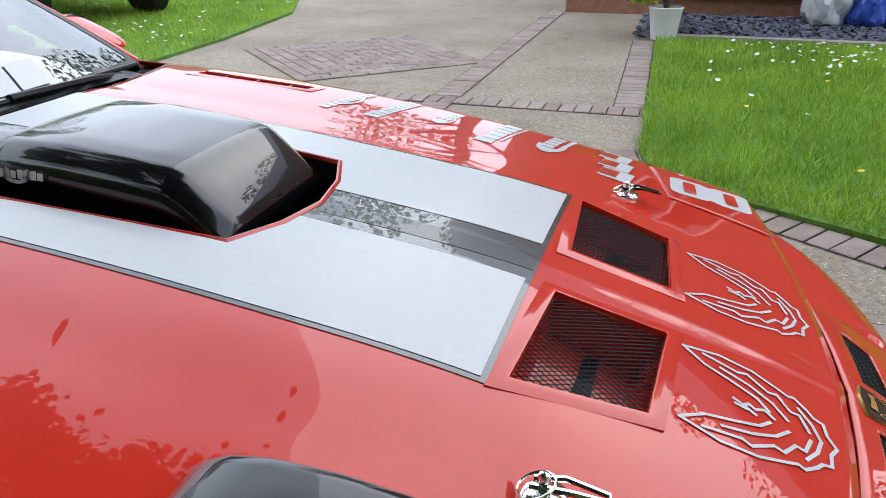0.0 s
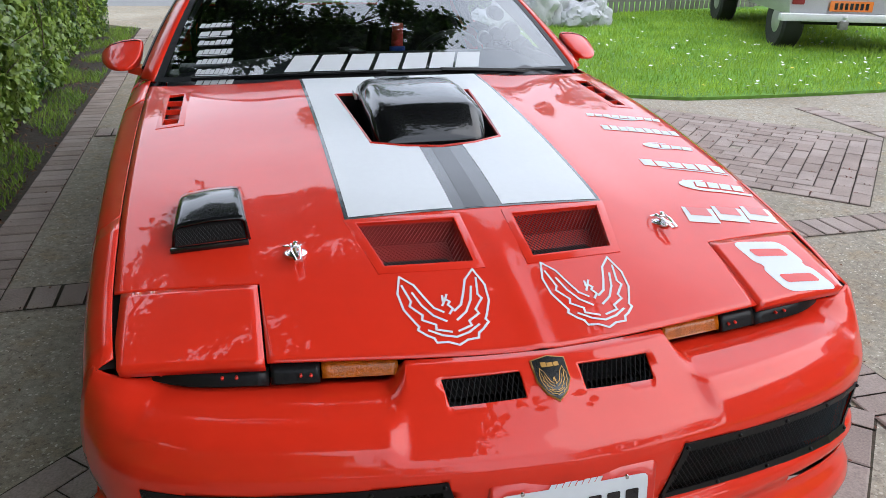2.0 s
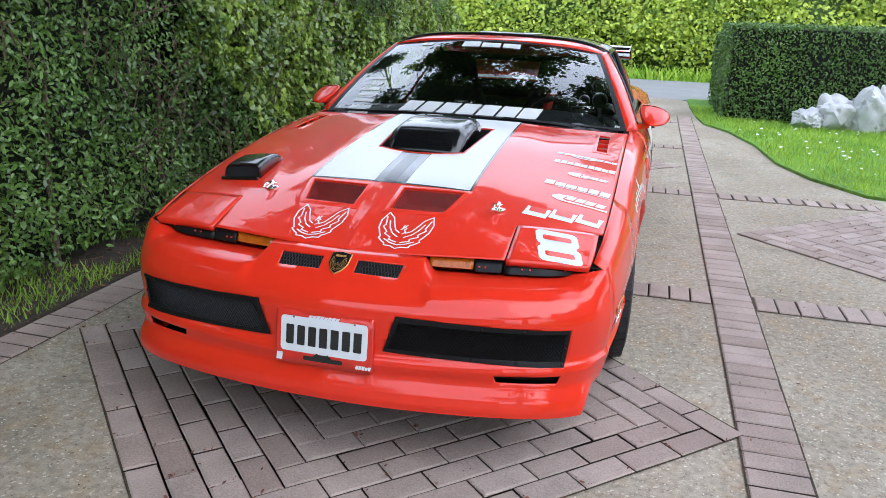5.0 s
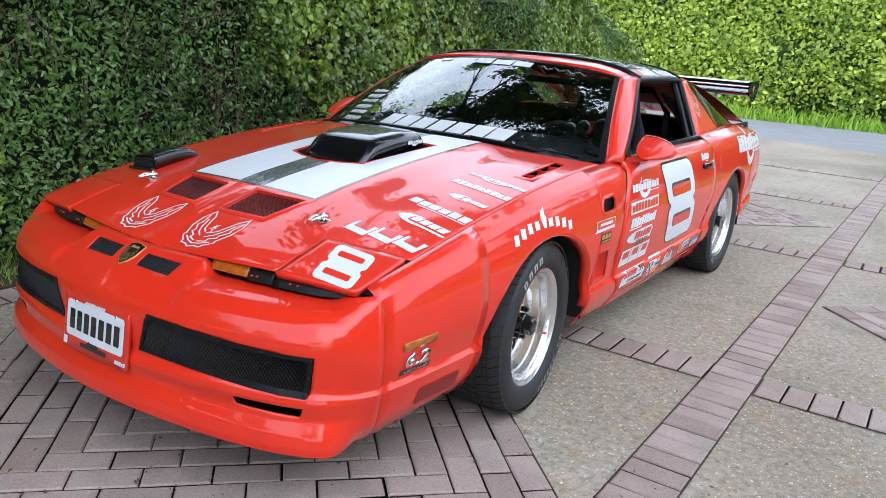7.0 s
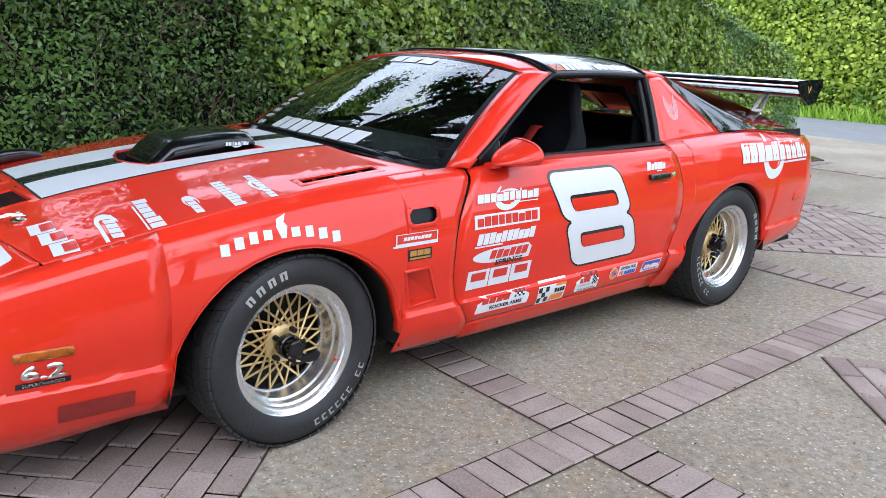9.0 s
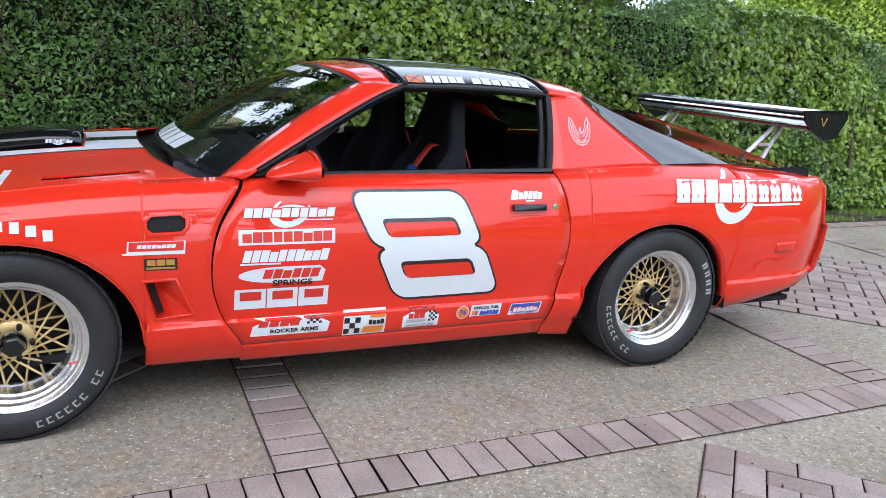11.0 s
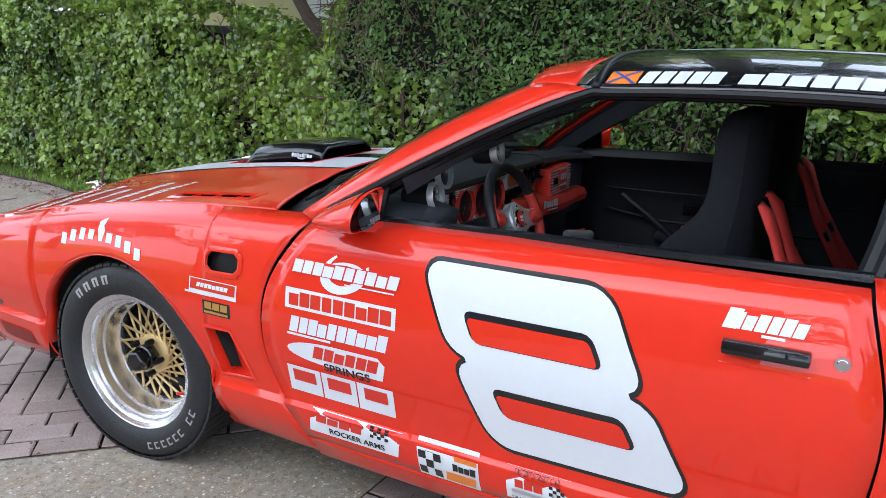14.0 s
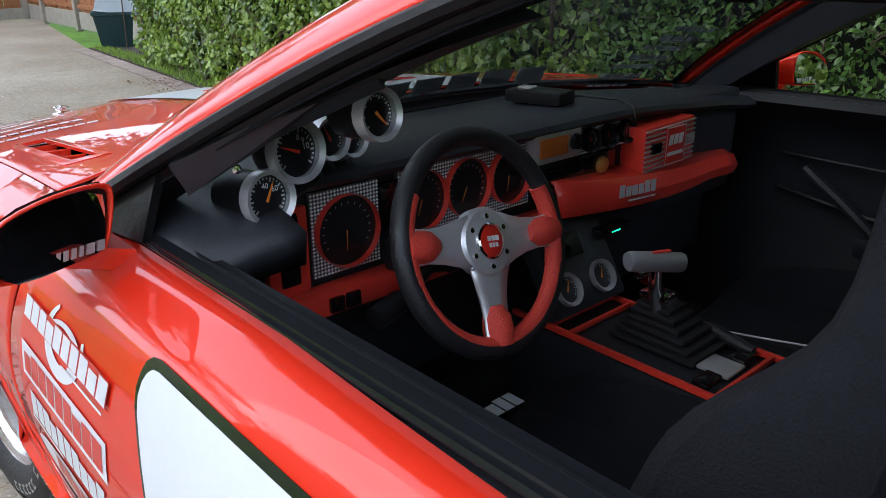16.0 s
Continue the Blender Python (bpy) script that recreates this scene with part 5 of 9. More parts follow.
# scoop opening, its rim and the black scoop that stands in it
bm = bmesh.new()
frame_strip(bm, SCOOP, hood, 0.007, 0.004)
part("scoop_rim", bm, RED_V, bonnet)
# well coloured near-black for the shade inside the opening
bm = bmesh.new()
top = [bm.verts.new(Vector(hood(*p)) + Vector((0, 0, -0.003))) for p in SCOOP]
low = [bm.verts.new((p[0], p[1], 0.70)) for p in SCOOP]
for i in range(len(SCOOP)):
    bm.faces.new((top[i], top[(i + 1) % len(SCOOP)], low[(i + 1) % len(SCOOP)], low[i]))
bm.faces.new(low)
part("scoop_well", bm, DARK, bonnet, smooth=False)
scoop_rows = []
for y, w, h0, zb in ((-0.222, 0.140, 0.036, 0.0), (-0.212, 0.142, 0.046, 0.0), (-0.18, 0.148, 0.055, 0.0), (-0.08, 0.152, 0.062, -0.02), (0.03, 0.152, 0.062, -0.03), (0.088, 0.150, 0.060, -0.03), (0.100, 0.150, 0.057, -0.03), (0.112, 0.149, 0.050, -0.03), (0.176, 0.143, 0.002, -0.04), (0.184, 0.140, -0.012, -0.04), (0.188, 0.136, -0.04, -0.05)):
    base = hood(0, y)[2]
    zt = base + h0
    pr = [(-w - 0.014, base + zb), (-w - 0.012, zt - 0.034), (-w - 0.009, zt - 0.024), (-w - 0.004, zt - 0.017), (-w + 0.012, zt - 0.005), (-w + 0.022, zt), (-w + 0.032, zt + 0.002), (-w * 0.5, zt + 0.003), (0, zt + 0.004)]
    full = pr + [(-x, z) for x, z in pr[-2::-1]]
    scoop_rows.append([(x, y, z) for x, z in full])
bm = grid_bm(scoop_rows)
part("bonnet_scoop", fix_out(bm, (0, 0, 0.82)), GLOSS_BLACK, bonnet, "gloss black ram-air bonnet scoop", thick=0.004)
# small black scoop on the right of the bonnet
rs = []
for y, w, h0 in ((0.400, 0.060, 0.003), (0.415, 0.062, 0.018), (0.44, 0.064, 0.034), (0.48, 0.066, 0.045), (0.54, 0.069, 0.052), (0.600, 0.072, 0.052), (0.612, 0.073, 0.050)):
    pr = [(-w - 0.010, -0.006), (-w - 0.004, h0 * 0.70), (-w - 0.001, h0 * 0.86), (-w + 0.006, h0 * 0.97), (-w + 0.016, h0), (0, h0 + 0.003)]
    full = pr + [(-x, z) for x, z in pr[-2::-1]]
    rs.append([(0.595 + x, y - 0.018 - 0.10 * x * (y - 0.40) / 0.2, hood(0.595 + x, y - 0.018)[2] + z) for x, z in full])
side_scoop = part("side_scoop", fix_out(grid_bm(rs), (0.598, 0.52, 0.72)), GLOSS_BLACK, bonnet, "small gloss black bonnet scoop with meshed mouth", thick=0.005)
mouth = lambda a, b: (a, 0.600 - 0.10 * (a - 0.598) - 0.1 * b, hood(a, 0.60)[2] + b)
# near-black face behind the mesh, painted as the mouth's shade
bm = bmesh.new()
bm.faces.new([bm.verts.new(Vector(mouth(a, b)) + Vector((0, -0.012, 0))) for a, b in ((0.522, -0.004), (0.674, -0.004), (0.668, 0.048), (0.528, 0.048))])
part("scoop_backing", bm, DARK, bonnet, smooth=False)
wire_mesh("scoop_mesh", [(0.526, 0.010), (0.670, 0.010), (0.664, 0.044), (0.532, 0.044)], mouth, 0.007, 0.0008, bonnet)
part("scoop_lip", box_bm((0.598, 0.610, hood(0.598, 0.61)[2] + 0.005), (0.162, 0.010, 0.012), 0.002, Matrix.Rotation(-0.10, 3, "Z") @ Matrix.Rotation(0.085, 3, "Y")), GLOSS_BLACK, bonnet)
# bonnet pins
for x in (-0.425, 0.425):
    y = 0.678
    z = hood(x, y)[2]
    pin = part("bonnet_pin", lathe_bm([(0, 0.006), (0.012, 0.005), (0.022, 0.002), (0.024, 0.0), (0.024, -0.004)], 20, Matrix.Translation((x, y, z + 0.002)) @ Matrix.Rotation(radians(-90), 4, "Y")), CHROME, bonnet, "chrome bonnet pin with clip")
    part("pin_stud", lathe_bm([(0, 0.028), (0.005, 0.026), (0.007, 0.02), (0.007, 0.0)], 12, Matrix.Translation((x, y, z)) @ Matrix.Rotation(radians(-90), 4, "Y")), CHROME, bonnet)
    part("pin_clip", tube_bm([(x + 0.008, y - 0.012, z + 0.016), (x + 0.010, y + 0.03, z + 0.018), (x + 0.004, y + 0.062, z + 0.010), (x - 0.006, y + 0.060, z + 0.010), (x - 0.008, y + 0.02, z + 0.018), (x - 0.004, y - 0.01, z + 0.016)], 0.0032, 6), CHROME, bonnet)
    part("pin_ring", tube_bm([(x + 0.02 * math.cos(a) + 0.006, y + 0.018 * math.sin(a) - 0.006, z + 0.016 + 0.006 * math.sin(a)) for a in np.linspace(0, 2 * math.pi, 15)], 0.0014, 5), CHROME, bonnet)

# ---- wheels ----
def wheel_at(x, y, s, spin, steer=0.0):
    """s: -1 on the left side. Built about the origin with its outer face towards +x."""
    m = Matrix.Translation((x, y, 0.326)) @ Matrix.Rotation(steer, 4, "Z") @ (Matrix.Rotation(math.pi, 4, "Z") if s < 0 else Matrix()) @ Matrix.Rotation(spin, 4, "X")
    hub = part("wheel", lathe_bm([(0.200, -0.11), (0.190, -0.06), (0.176, -0.03), (0.172, -0.012), (0.176, -0.008), (0.180, 0.02), (0.182, 0.045), (0.189, 0.049), (0.191, 0.074), (0.199, 0.079), (0.203, 0.092), (0.208, 0.097), (0.218, 0.099), (0.223, 0.103), (0.226, 0.098), (0.222, 0.090)], 64), ALU, car, "gold lattice wheel with deep polished lip")
    hub.matrix_basis = m
    prof = [(0.212, -0.118), (0.235, -0.128), (0.275, -0.132), (0.304, -0.122), (0.319, -0.106), (0.325, -0.09), (0.3255, -0.04), (0.3255, 0.04), (0.325, 0.085), (0.320, 0.100), (0.306, 0.114), (0.290, 0.121), (0.262, 0.1235), (0.240, 0.118), (0.226, 0.106), (0.220, 0.098)]
    part("tyre", lathe_bm(prof, 72), TYRE, hub, "black low-profile tyre with pale sidewall lettering")
    # tread blocks
    bm = bmesh.new()
    for row, (xa, xb, lift) in enumerate(((-0.112, -0.07, 0.0), (-0.066, -0.024, 0), (-0.019, 0.019, 0), (0.024, 0.066, 0), (0.070, 0.112, 0))):
        n = 56
        for k in range(n):
            a0 = 2 * math.pi * (k + 0.35 * (row % 2)) / n
            a1 = a0 + 2 * math.pi / n * 0.84
            ra, rb = (0.322 if abs(xa) > 0.1 else 0.3265), (0.322 if abs(xb) > 0.1 else 0.3265)
            sk = 0.05 * (1 if row < 2 else -1 if row > 2 else 0)
            q = []
            for (xx, rr, aa_) in ((xa, ra, a0), (xb, rb, a0 + sk), (xb, rb, a1 + sk), (xa, ra, a1)):
                q.append((xx, rr, aa_))
            low_ = [bm.verts.new((xx, (rr - 0.006) * math.cos(t), (rr - 0.006) * math.sin(t))) for xx, rr, t in q]
            top_ = [bm.verts.new((xx, (rr + 0.0025) * math.cos(t), (rr + 0.0025) * math.sin(t))) for xx, rr, t in q]
            bm.faces.new(top_)
            for i in range(4):
                bm.faces.new((low_[i], low_[(i + 1) % 4], top_[(i + 1) % 4], top_[i]))
    bmesh.ops.recalc_face_normals(bm, faces=bm.faces)
    tagged(part("tyre_tread", bm, TYRE, hub, smooth=False), "siped tread blocks", "", "", "stuff")
    # added near-black disc: the shade behind the spokes
    part("wheel_back", lathe_bm([(0.188, -0.07), (0.06, -0.08), (0.0, -0.08)], 40), DARK, hub)
    part("brake_disc", lathe_bm([(0.15, -0.066), (0.15, -0.050), (0.05, -0.048), (0.05, -0.04)], 40), MESHB, hub)
    # crossing gold spokes
    for k in range(18):
        for d in (-1, 1):
            a0, a1 = 2 * math.pi * k / 18, 2 * math.pi * k / 18 + d * 0.87
            r0 = Vector((0.012 + 0.005 * d, 0.058 * math.cos(a0), 0.058 * math.sin(a0)))
            r1 = Vector((-0.016 + 0.003 * d, 0.173 * math.cos(a1), 0.173 * math.sin(a1)))
            part("spoke", tube_bm([r0, r0.lerp(r1, 0.5), r1], 0.0042, 5), GOLD, hub)
    part("spoke_ring", lathe_bm([(0.177, -0.012), (0.176, -0.006), (0.170, -0.006), (0.168, -0.016)], 48), ALU, hub)
    part("hub_plate", lathe_bm([(0.066, 0.0), (0.066, 0.016), (0.058, 0.022), (0.04, 0.026), (0.0, 0.026)], 20), GOLD, hub)
    cap = part("centre_cap", lathe_bm([(0.040, 0.03), (0.040, 0.058), (0.037, 0.060), (0.036, 0.070), (0.034, 0.096), (0.029, 0.100), (0.0, 0.100)], 6), GLOSS_BLACK, hub, "black centre cap")
    part("cap_collar", lathe_bm([(0.041, 0.04), (0.041, 0.062), (0.037, 0.066)], 28), GLOSS_BLACK, hub)
    for k in range(5):
        a = 2 * math.pi * k / 5
        part("wheel_nut", lathe_bm([(0.0, 0.064), (0.009, 0.062), (0.010, 0.05), (0.010, 0.036)], 6, Matrix.Translation((0, 0.056 * math.cos(a), 0.056 * math.sin(a)))), TRIM, hub)
    a = -1.65
    part("valve", tube_bm([(0.074, 0.190 * math.cos(a), 0.190 * math.sin(a)), (0.092, 0.178 * math.cos(a), 0.178 * math.sin(a))], 0.005, 8), RED_V, hub)

    # pale sidewall lettering, as plain blocks
    def side_block(r0, r1, a0, a1, slant=0.0):
        b = bmesh.new()
        rows_ = []
        for t in np.linspace(0, 1, 4):
            aa_ = a0 + (a1 - a0) * t
            rows_.append([(0.1245 - 0.0 + (0.0 if r < 0.28 else -(r - 0.28) * 0.12), r * math.cos(aa_ + slant * (r - r0)), r * math.sin(aa_ + slant * (r - r0))) for r in (r0, (r0 + r1) / 2, r1)])
        add_grid(b, rows_)
        return b

    for k in range(4):
        a = 0.55 + 0.16 * k
        for o, i_ in ((0.0, 0.035), (0.058, 0.093)):
            part("tyre_letter", side_block(0.262, 0.290, a + o, a + i_), TYRE_L, hub, smooth=False)
        part("tyre_letter", side_block(0.284, 0.290, a, a + 0.093), TYRE_L, hub, smooth=False)
    for k in range(9):
        if k != 6:
            a = -2.58 + 0.115 * k
            part("tyre_letter", side_block(0.260, 0.284, a, a + 0.022), TYRE_L, hub, smooth=False)
            part("tyre_letter", side_block(0.260, 0.265, a, a + 0.07), TYRE_L, hub, smooth=False)
            part("tyre_letter", side_block(0.279, 0.284, a, a + 0.07), TYRE_L, hub, smooth=False)
    return hub


WX = 0.755
for x, y, s, spin, steer in ((-WX, YF, -1, 1.2, 0.09), (-WX, -2.565, -1, -0.52, 0.0), (WX, YF, 1, 0.9, 0.09), (WX, -2.565, 1, 0.2, 0.0)):
    wheel_at(x, y, s, spin, steer)

# ---- stickers and painted marks ----
def side_at(cy, cz):
    return lambda a, b: left_side(cy - a, cz + b)


def hood_at(cx, cy, ang=0.0):
    ca, sa = math.cos(radians(ang)), math.sin(radians(ang))
    return lambda a, b: hood(cx - (a * ca - b * sa), cy - (a * sa + b * ca))


def sticker(name, fn, layers, parent, label="", fine=0.05):
    """Layers of (polygons or bmesh, material), each a little above the one below; the first is the sticker, the others its print."""
    first = None
    for k, (shape, m_) in enumerate(layers):
        off = 0.0016 + 0.0007 * k
        if isinstance(shape, bmesh.types.BMesh):
            ob = part(name if k == 0 else "print", drape(shape, fn, off, fine=fine), m_, parent, label if k == 0 else "")
        else:
            ob = pieces(name if k == 0 else "print_block", shape, fn, off, m_, parent, label if k == 0 else "", fine)
        first = first or ob
    return first


def rect(x0, y0, x1, y1, slant=0.0):
    return [(x0 + slant * y0, y0), (x1 + slant * y0, y0), (x1 + slant * y1, y1), (x0 + slant * y1, y1)]


def ring_shape(w, h, t, a0, a1, n=22, slant=0.0):
    """Part of an oval band, thinner towards its ends."""
    outer, inner = [], []
    for k in range(n + 1):
        u = k / n
        a = radians(a0 + (a1 - a0) * u)
        th = t * (0.25 + 0.75 * math.sin(math.pi * u))
        for r, path in ((1, outer), (1 - th, inner)):
            x, y = w / 2 * r * math.cos(a), h / 2 * r * math.sin(a)
            path.append((x + slant * y, y))
    return [outer + inner[::-1]]


def pieces(name, polys, fn, off, m_, parent, label="", fine=0.05):
    """Each shape of a print as a part of its own; fine chequers stay together."""
    if len(polys) > 10:
        return tagged(part("chequer_print", drape(flat(polys), fn, off, fine=fine), m_, parent), "", "", "", "stuff")
    first = None
    for p_ in polys:
        ob = part(name, drape(flat([p_]), fn, off, fine=fine), m_, parent, label)
        first = first or ob
    return first


def word(n, w, h, slant=0.15, thick=0.30, seed=0):
    """Plain solid blocks, one for each character of the sign."""
    rr = random.Random(seed)
    cw = w / n
    out = []
    for k in range(n):
        g = rr.uniform(0.05, 0.11)
        up = 1.0 if rr.random() < 0.75 else 0.84
        out.append(rect(-w / 2 + (k + g) * cw, -h / 2, -w / 2 + (k + 1 - g * 0.6) * cw, h * (up - 0.5), slant))
    return out


def moved(polys, dx, dy):
    return [[(a + dx, b + dy) for a, b in p] for p in polys]


def swoosh_logo(fn, w, h, parent, seed, label):
    """White swirl with a row of blocks across it."""
    layers = [(ring_shape(w * 0.44, h * 1.2, 0.42, 130, 390, 22, 0.35), WHITE), (ring_shape(w * 0.40, h * 0.62, 0.30, -60, 170, 18, 0.35), WHITE),
              (moved([rect(-w / 2, -h * 0.20, w / 2, h * 0.20, 0.2)], 0, 0.0), RED_V), (word(10, w, h * 0.36, 0.2, 0.36, seed), WHITE), (moved([rect(0, -h * 0.02, w * 0.45, h * 0.02)], w * 0.02, -h * 0.29), WHITE)]
    return sticker("sticker", fn, layers, parent, label)


def text_on(fn, s, size, m_, parent, dx=0, dy=0, sx=1.0, bold=0.0, shear=0.0, off=0.0042):
    b = shift(text_bm(s, size, bold, shear, sx), dx, dy)
    drape(b, fn, off, fine=0.04)
    part("print", b, m_, parent)


# door: large race number, slanted, black-edged
def number8(fn, w, h, slant, parent, red, edge, label, base=0.0016):
    r = 0.12 * h
    def lobe(cy, hh, ww, grow):
        return [(x + slant * (y + cy), y + cy) for x, y in rounded(ww + 2 * grow, hh + 2 * grow, min(r, hh * 0.3) + grow, 5)]
    hole = lambda cy, g: [(x + slant * (y + cy), y + cy) for x, y in rounded(w * 0.64 + 2 * g, h * 0.13 + 2 * g, 0.03 * h + g, 3)]
    up, lo = 0.255 * h, -0.255 * h
    hu, hl = 0.185 * h, -0.215 * h
    hh = 0.50 * h
    L = [([lobe(up, hh, w, edge), lobe(lo, hh, w, edge)], BLACK_V)] if edge else []
    L += [([lobe(up, hh - 0.004, w, 0), lobe(lo, hh - 0.004, w, 0), rect(-w * 0.42, -0.03 * h, w * 0.42, 0.03 * h, slant)], WHITE)]
    if edge:
        L += [([hole(hu, edge * 1.0), hole(hl, edge * 1.0)], BLACK_V)]
        L += [([[(x, y - edge * 0.8) for x, y in hole(hu, 0)], [(x, y - edge * 0.8) for x, y in hole(hl, 0)]], red)]
    else:
        L += [([hole(up, 0.002), hole(lo, 0.002)], red)]
    return sticker("race_number", fn, L, parent, label)


DN = LEFT_DOOR
number8(side_at(-1.415, 0.627), 0.438, 0.405, -0.475, DN, PAINT, 0.008, "large white slanted number eight with black edge")
swoosh_logo(side_at(-0.886, 0.764), 0.318, 0.085, DN, 3, "white supercharger sponsor sticker with swirl")
b = sticker("sticker", side_at(-0.876, 0.682), [([rect(-0.168, -0.026, 0.168, 0.026)], WHITE), (word(9, 0.315, 0.036, 0.0, 0.34, 8), RED_V)], DN, "white sponsor sticker with red blocks")
sticker("sticker", side_at(-0.872, 0.616), [(moved([rect(-0.16, -0.003, -0.02, 0.003)], 0, -0.028) + word(10, 0.30, 0.042, 0.25, 0.30, 12), WHITE)], DN, "white sponsor lettering blocks on red")
sticker("sticker", side_at(-0.862, 0.546), [([[(-0.155 * math.cos(radians(a)) * 1.0, 0.030 * math.sin(radians(a))) for a in range(-90, 91, 15)] + [(0.13, 0.030), (0.15, 0.012), (0.14, -0.030)]], WHITE), (moved(word(6, 0.20, 0.034, 0.3, 0.3, 21), 0.03, 0.004), RED_V)], DN, "white oval spring sponsor sticker")
text_on(side_at(-0.895, 0.513), "SPRINGS", 0.030, BLACK_V, DN, 0.0, 0.002, 1.25, 0.0006)
for k in range(3):
    sticker("sticker", side_at(-0.750 - 0.112 * k, 0.457), [([rect(-0.054, -0.038, 0.054, 0.038)], WHITE), (moved(word(1, 0.080, 0.034, 0, 0.28, 31 + k), 0, 0.011), RED_V)], DN, "white block sticker with red mark")
sticker("sticker", side_at(-0.898, 0.347), [([rect(-0.140, -0.034, 0.140, 0.034, 0.2)], WHITE), (moved(word(4, 0.15, 0.024, 0.2, 0.34, 41), -0.045, 0.012), RED_V), (sum([[rect(0.055 + 0.011 * i, 0.004 + 0.009 * j, 0.066 + 0.011 * i, 0.013 + 0.009 * j) for i in range(5) if (i + j) % 2 == 0] for j in range(3)], []), BLACK_V)], DN, "white and red rocker-arm sponsor sticker with chequers")
text_on(side_at(-0.898, 0.347), "ROCKER ARMS", 0.021, BLACK_V, DN, 0.01, -0.017, 1.25, 0.0006)
sticker("sticker", side_at(-1.174, 0.338), [([rect(-0.083, -0.052, 0.083, 0.052)], WHITE), (sum([[rect(-0.080 + 0.021 * i, -0.045 + 0.0225 * j, -0.059 + 0.021 * i, -0.0225 + 0.0225 * j) for i in range(3) if (i + j) % 2 == 0] for j in range(4)], []), BLACK_V), ([rect(0.0, -0.045, 0.080, -0.018, 0.2), rect(0.02, 0.018, 0.080, 0.032)], ORANGE_V), (moved(word(4, 0.062, 0.02, 0, 0.3, 5), 0.045, 0.0), BLACK_V)], DN, "chequered black, white and orange sponsor sticker")
sticker("sticker", side_at(-1.402, 0.342), [([rect(-0.075, -0.042, 0.075, 0.042)], WHITE), (moved(word(3, 0.07, 0.026, 0, 0.34, 6), -0.02, 0.008), RED_V), (sum([[rect(0.03 + 0.009 * i, -0.02 + 0.009 * j, 0.039 + 0.009 * i, -0.011 + 0.009 * j) for i in range(4) if (i + j) % 2 == 0] for j in range(5)], []), BLACK_V), ([rect(-0.06, -0.020, 0.02, -0.010)], SILVER_V)], DN, "white sticker with red blocks and chequers")
text_on(side_at(-1.402, 0.342), "DRAG RACING SERIES", 0.013, BLACK_V, DN, 0.0, -0.034, 0.95)
text_on(side_at(-1.402, 0.342), "FASTEST STREET CAR", 0.012, BLACK_V, DN, 0.0, 0.033, 0.95)
sticker("sticker", side_at(-1.580, 0.345), [([ellipse(0.056, 0.056)], WHITE), ([ellipse(0.050, 0.050)], ORANGE_V)], DN, "round orange fuel sticker")
text_on(side_at(-1.580, 0.345), "76", 0.030, BLUE_V, DN, 0, 0, 1, 0.001)
sticker("sticker", side_at(-1.682, 0.346), [([rect(-0.068, -0.022, 0.068, 0.026, 0.1)], WHITE), ([rect(-0.062, -0.018, -0.048, 0.002)], ORANGE_V), ([rect(-0.046, -0.018, -0.036, 0.002)], RED_V), (moved(word(6, 0.085, 0.018, 0.2, 0.3, 9), 0.016, -0.009), BLUE_V)], DN, "white sticker with colour bars")
text_on(side_at(-1.682, 0.346), "OFFICIAL FUEL", 0.017, BLACK_V, DN, 0.0, 0.014, 1.0, 0.0006)
sticker("sticker", side_at(-1.866, 0.338), [([rect(-0.075, -0.022, 0.072, 0.028, 0.2)], WHITE), ([rect(-0.071, -0.004, 0.066, 0.025, 0.2)], BLUE_V), (word(6, 0.125, 0.026, 0.2, 0.36, 10), RED_V), (moved(word(6, 0.115, 0.018, 0.2, 0.2, 10), 0, 0.0), WHITE)], DN, "red, white and blue sponsor sticker")
text_on(side_at(-1.866, 0.338), "RACING EQUIPMENT", 0.011, BLUE_V, DN, 0.0, -0.016, 0.95, 0.0003)
sticker("sticker", side_at(-1.833, 0.812), [(word(6, 0.13, 0.030, 0.3, 0.34, 14) + [rect(-0.01, -0.024, 0.03, -0.019), rect(-0.075, -0.016, -0.05, 0.020, 0.3)], WHITE)], DN, "small white team sticker")
# door handle and lock
hb = bmesh.new()
for v in add_box(hb, (0, 0, 0), (0.022, 0.150, 0.026), 0.006):
    pass
for v in hb.verts:
    v.co = Vector(left_side(-1.834 + v.co.y, 0.767 + v.co.z)) + Vector((-0.010 + v.co.x, 0, 0))
handle = part("door_handle", hb, GLOSS_BLACK, DN, "black flap door handle")
hb = bmesh.new()
rows = [[Vector(left_side(-1.834 + a * 0.078, 0.744 + z)) + Vector((d, 0, 0)) for a in np.linspace(-1, 1, 8)] for z, d in ((0.012, 0.006), (0.006, 0.008), (-0.004, 0.004), (-0.012, -0.0015))]
add_grid(hb, rows)
part("handle_cup", hb, PAINT, DN)
lk = Vector(left_side(-1.958, 0.767))
part("door_lock", lathe_bm([(0.0, 0.004), (0.008, 0.004), (0.009, 0.003), (0.013, 0.003), (0.014, 0.0), (0.014, -0.004)], 20, Matrix.Translation(lk) @ Matrix.Rotation(math.pi, 4, "Z")), CHROME, DN)
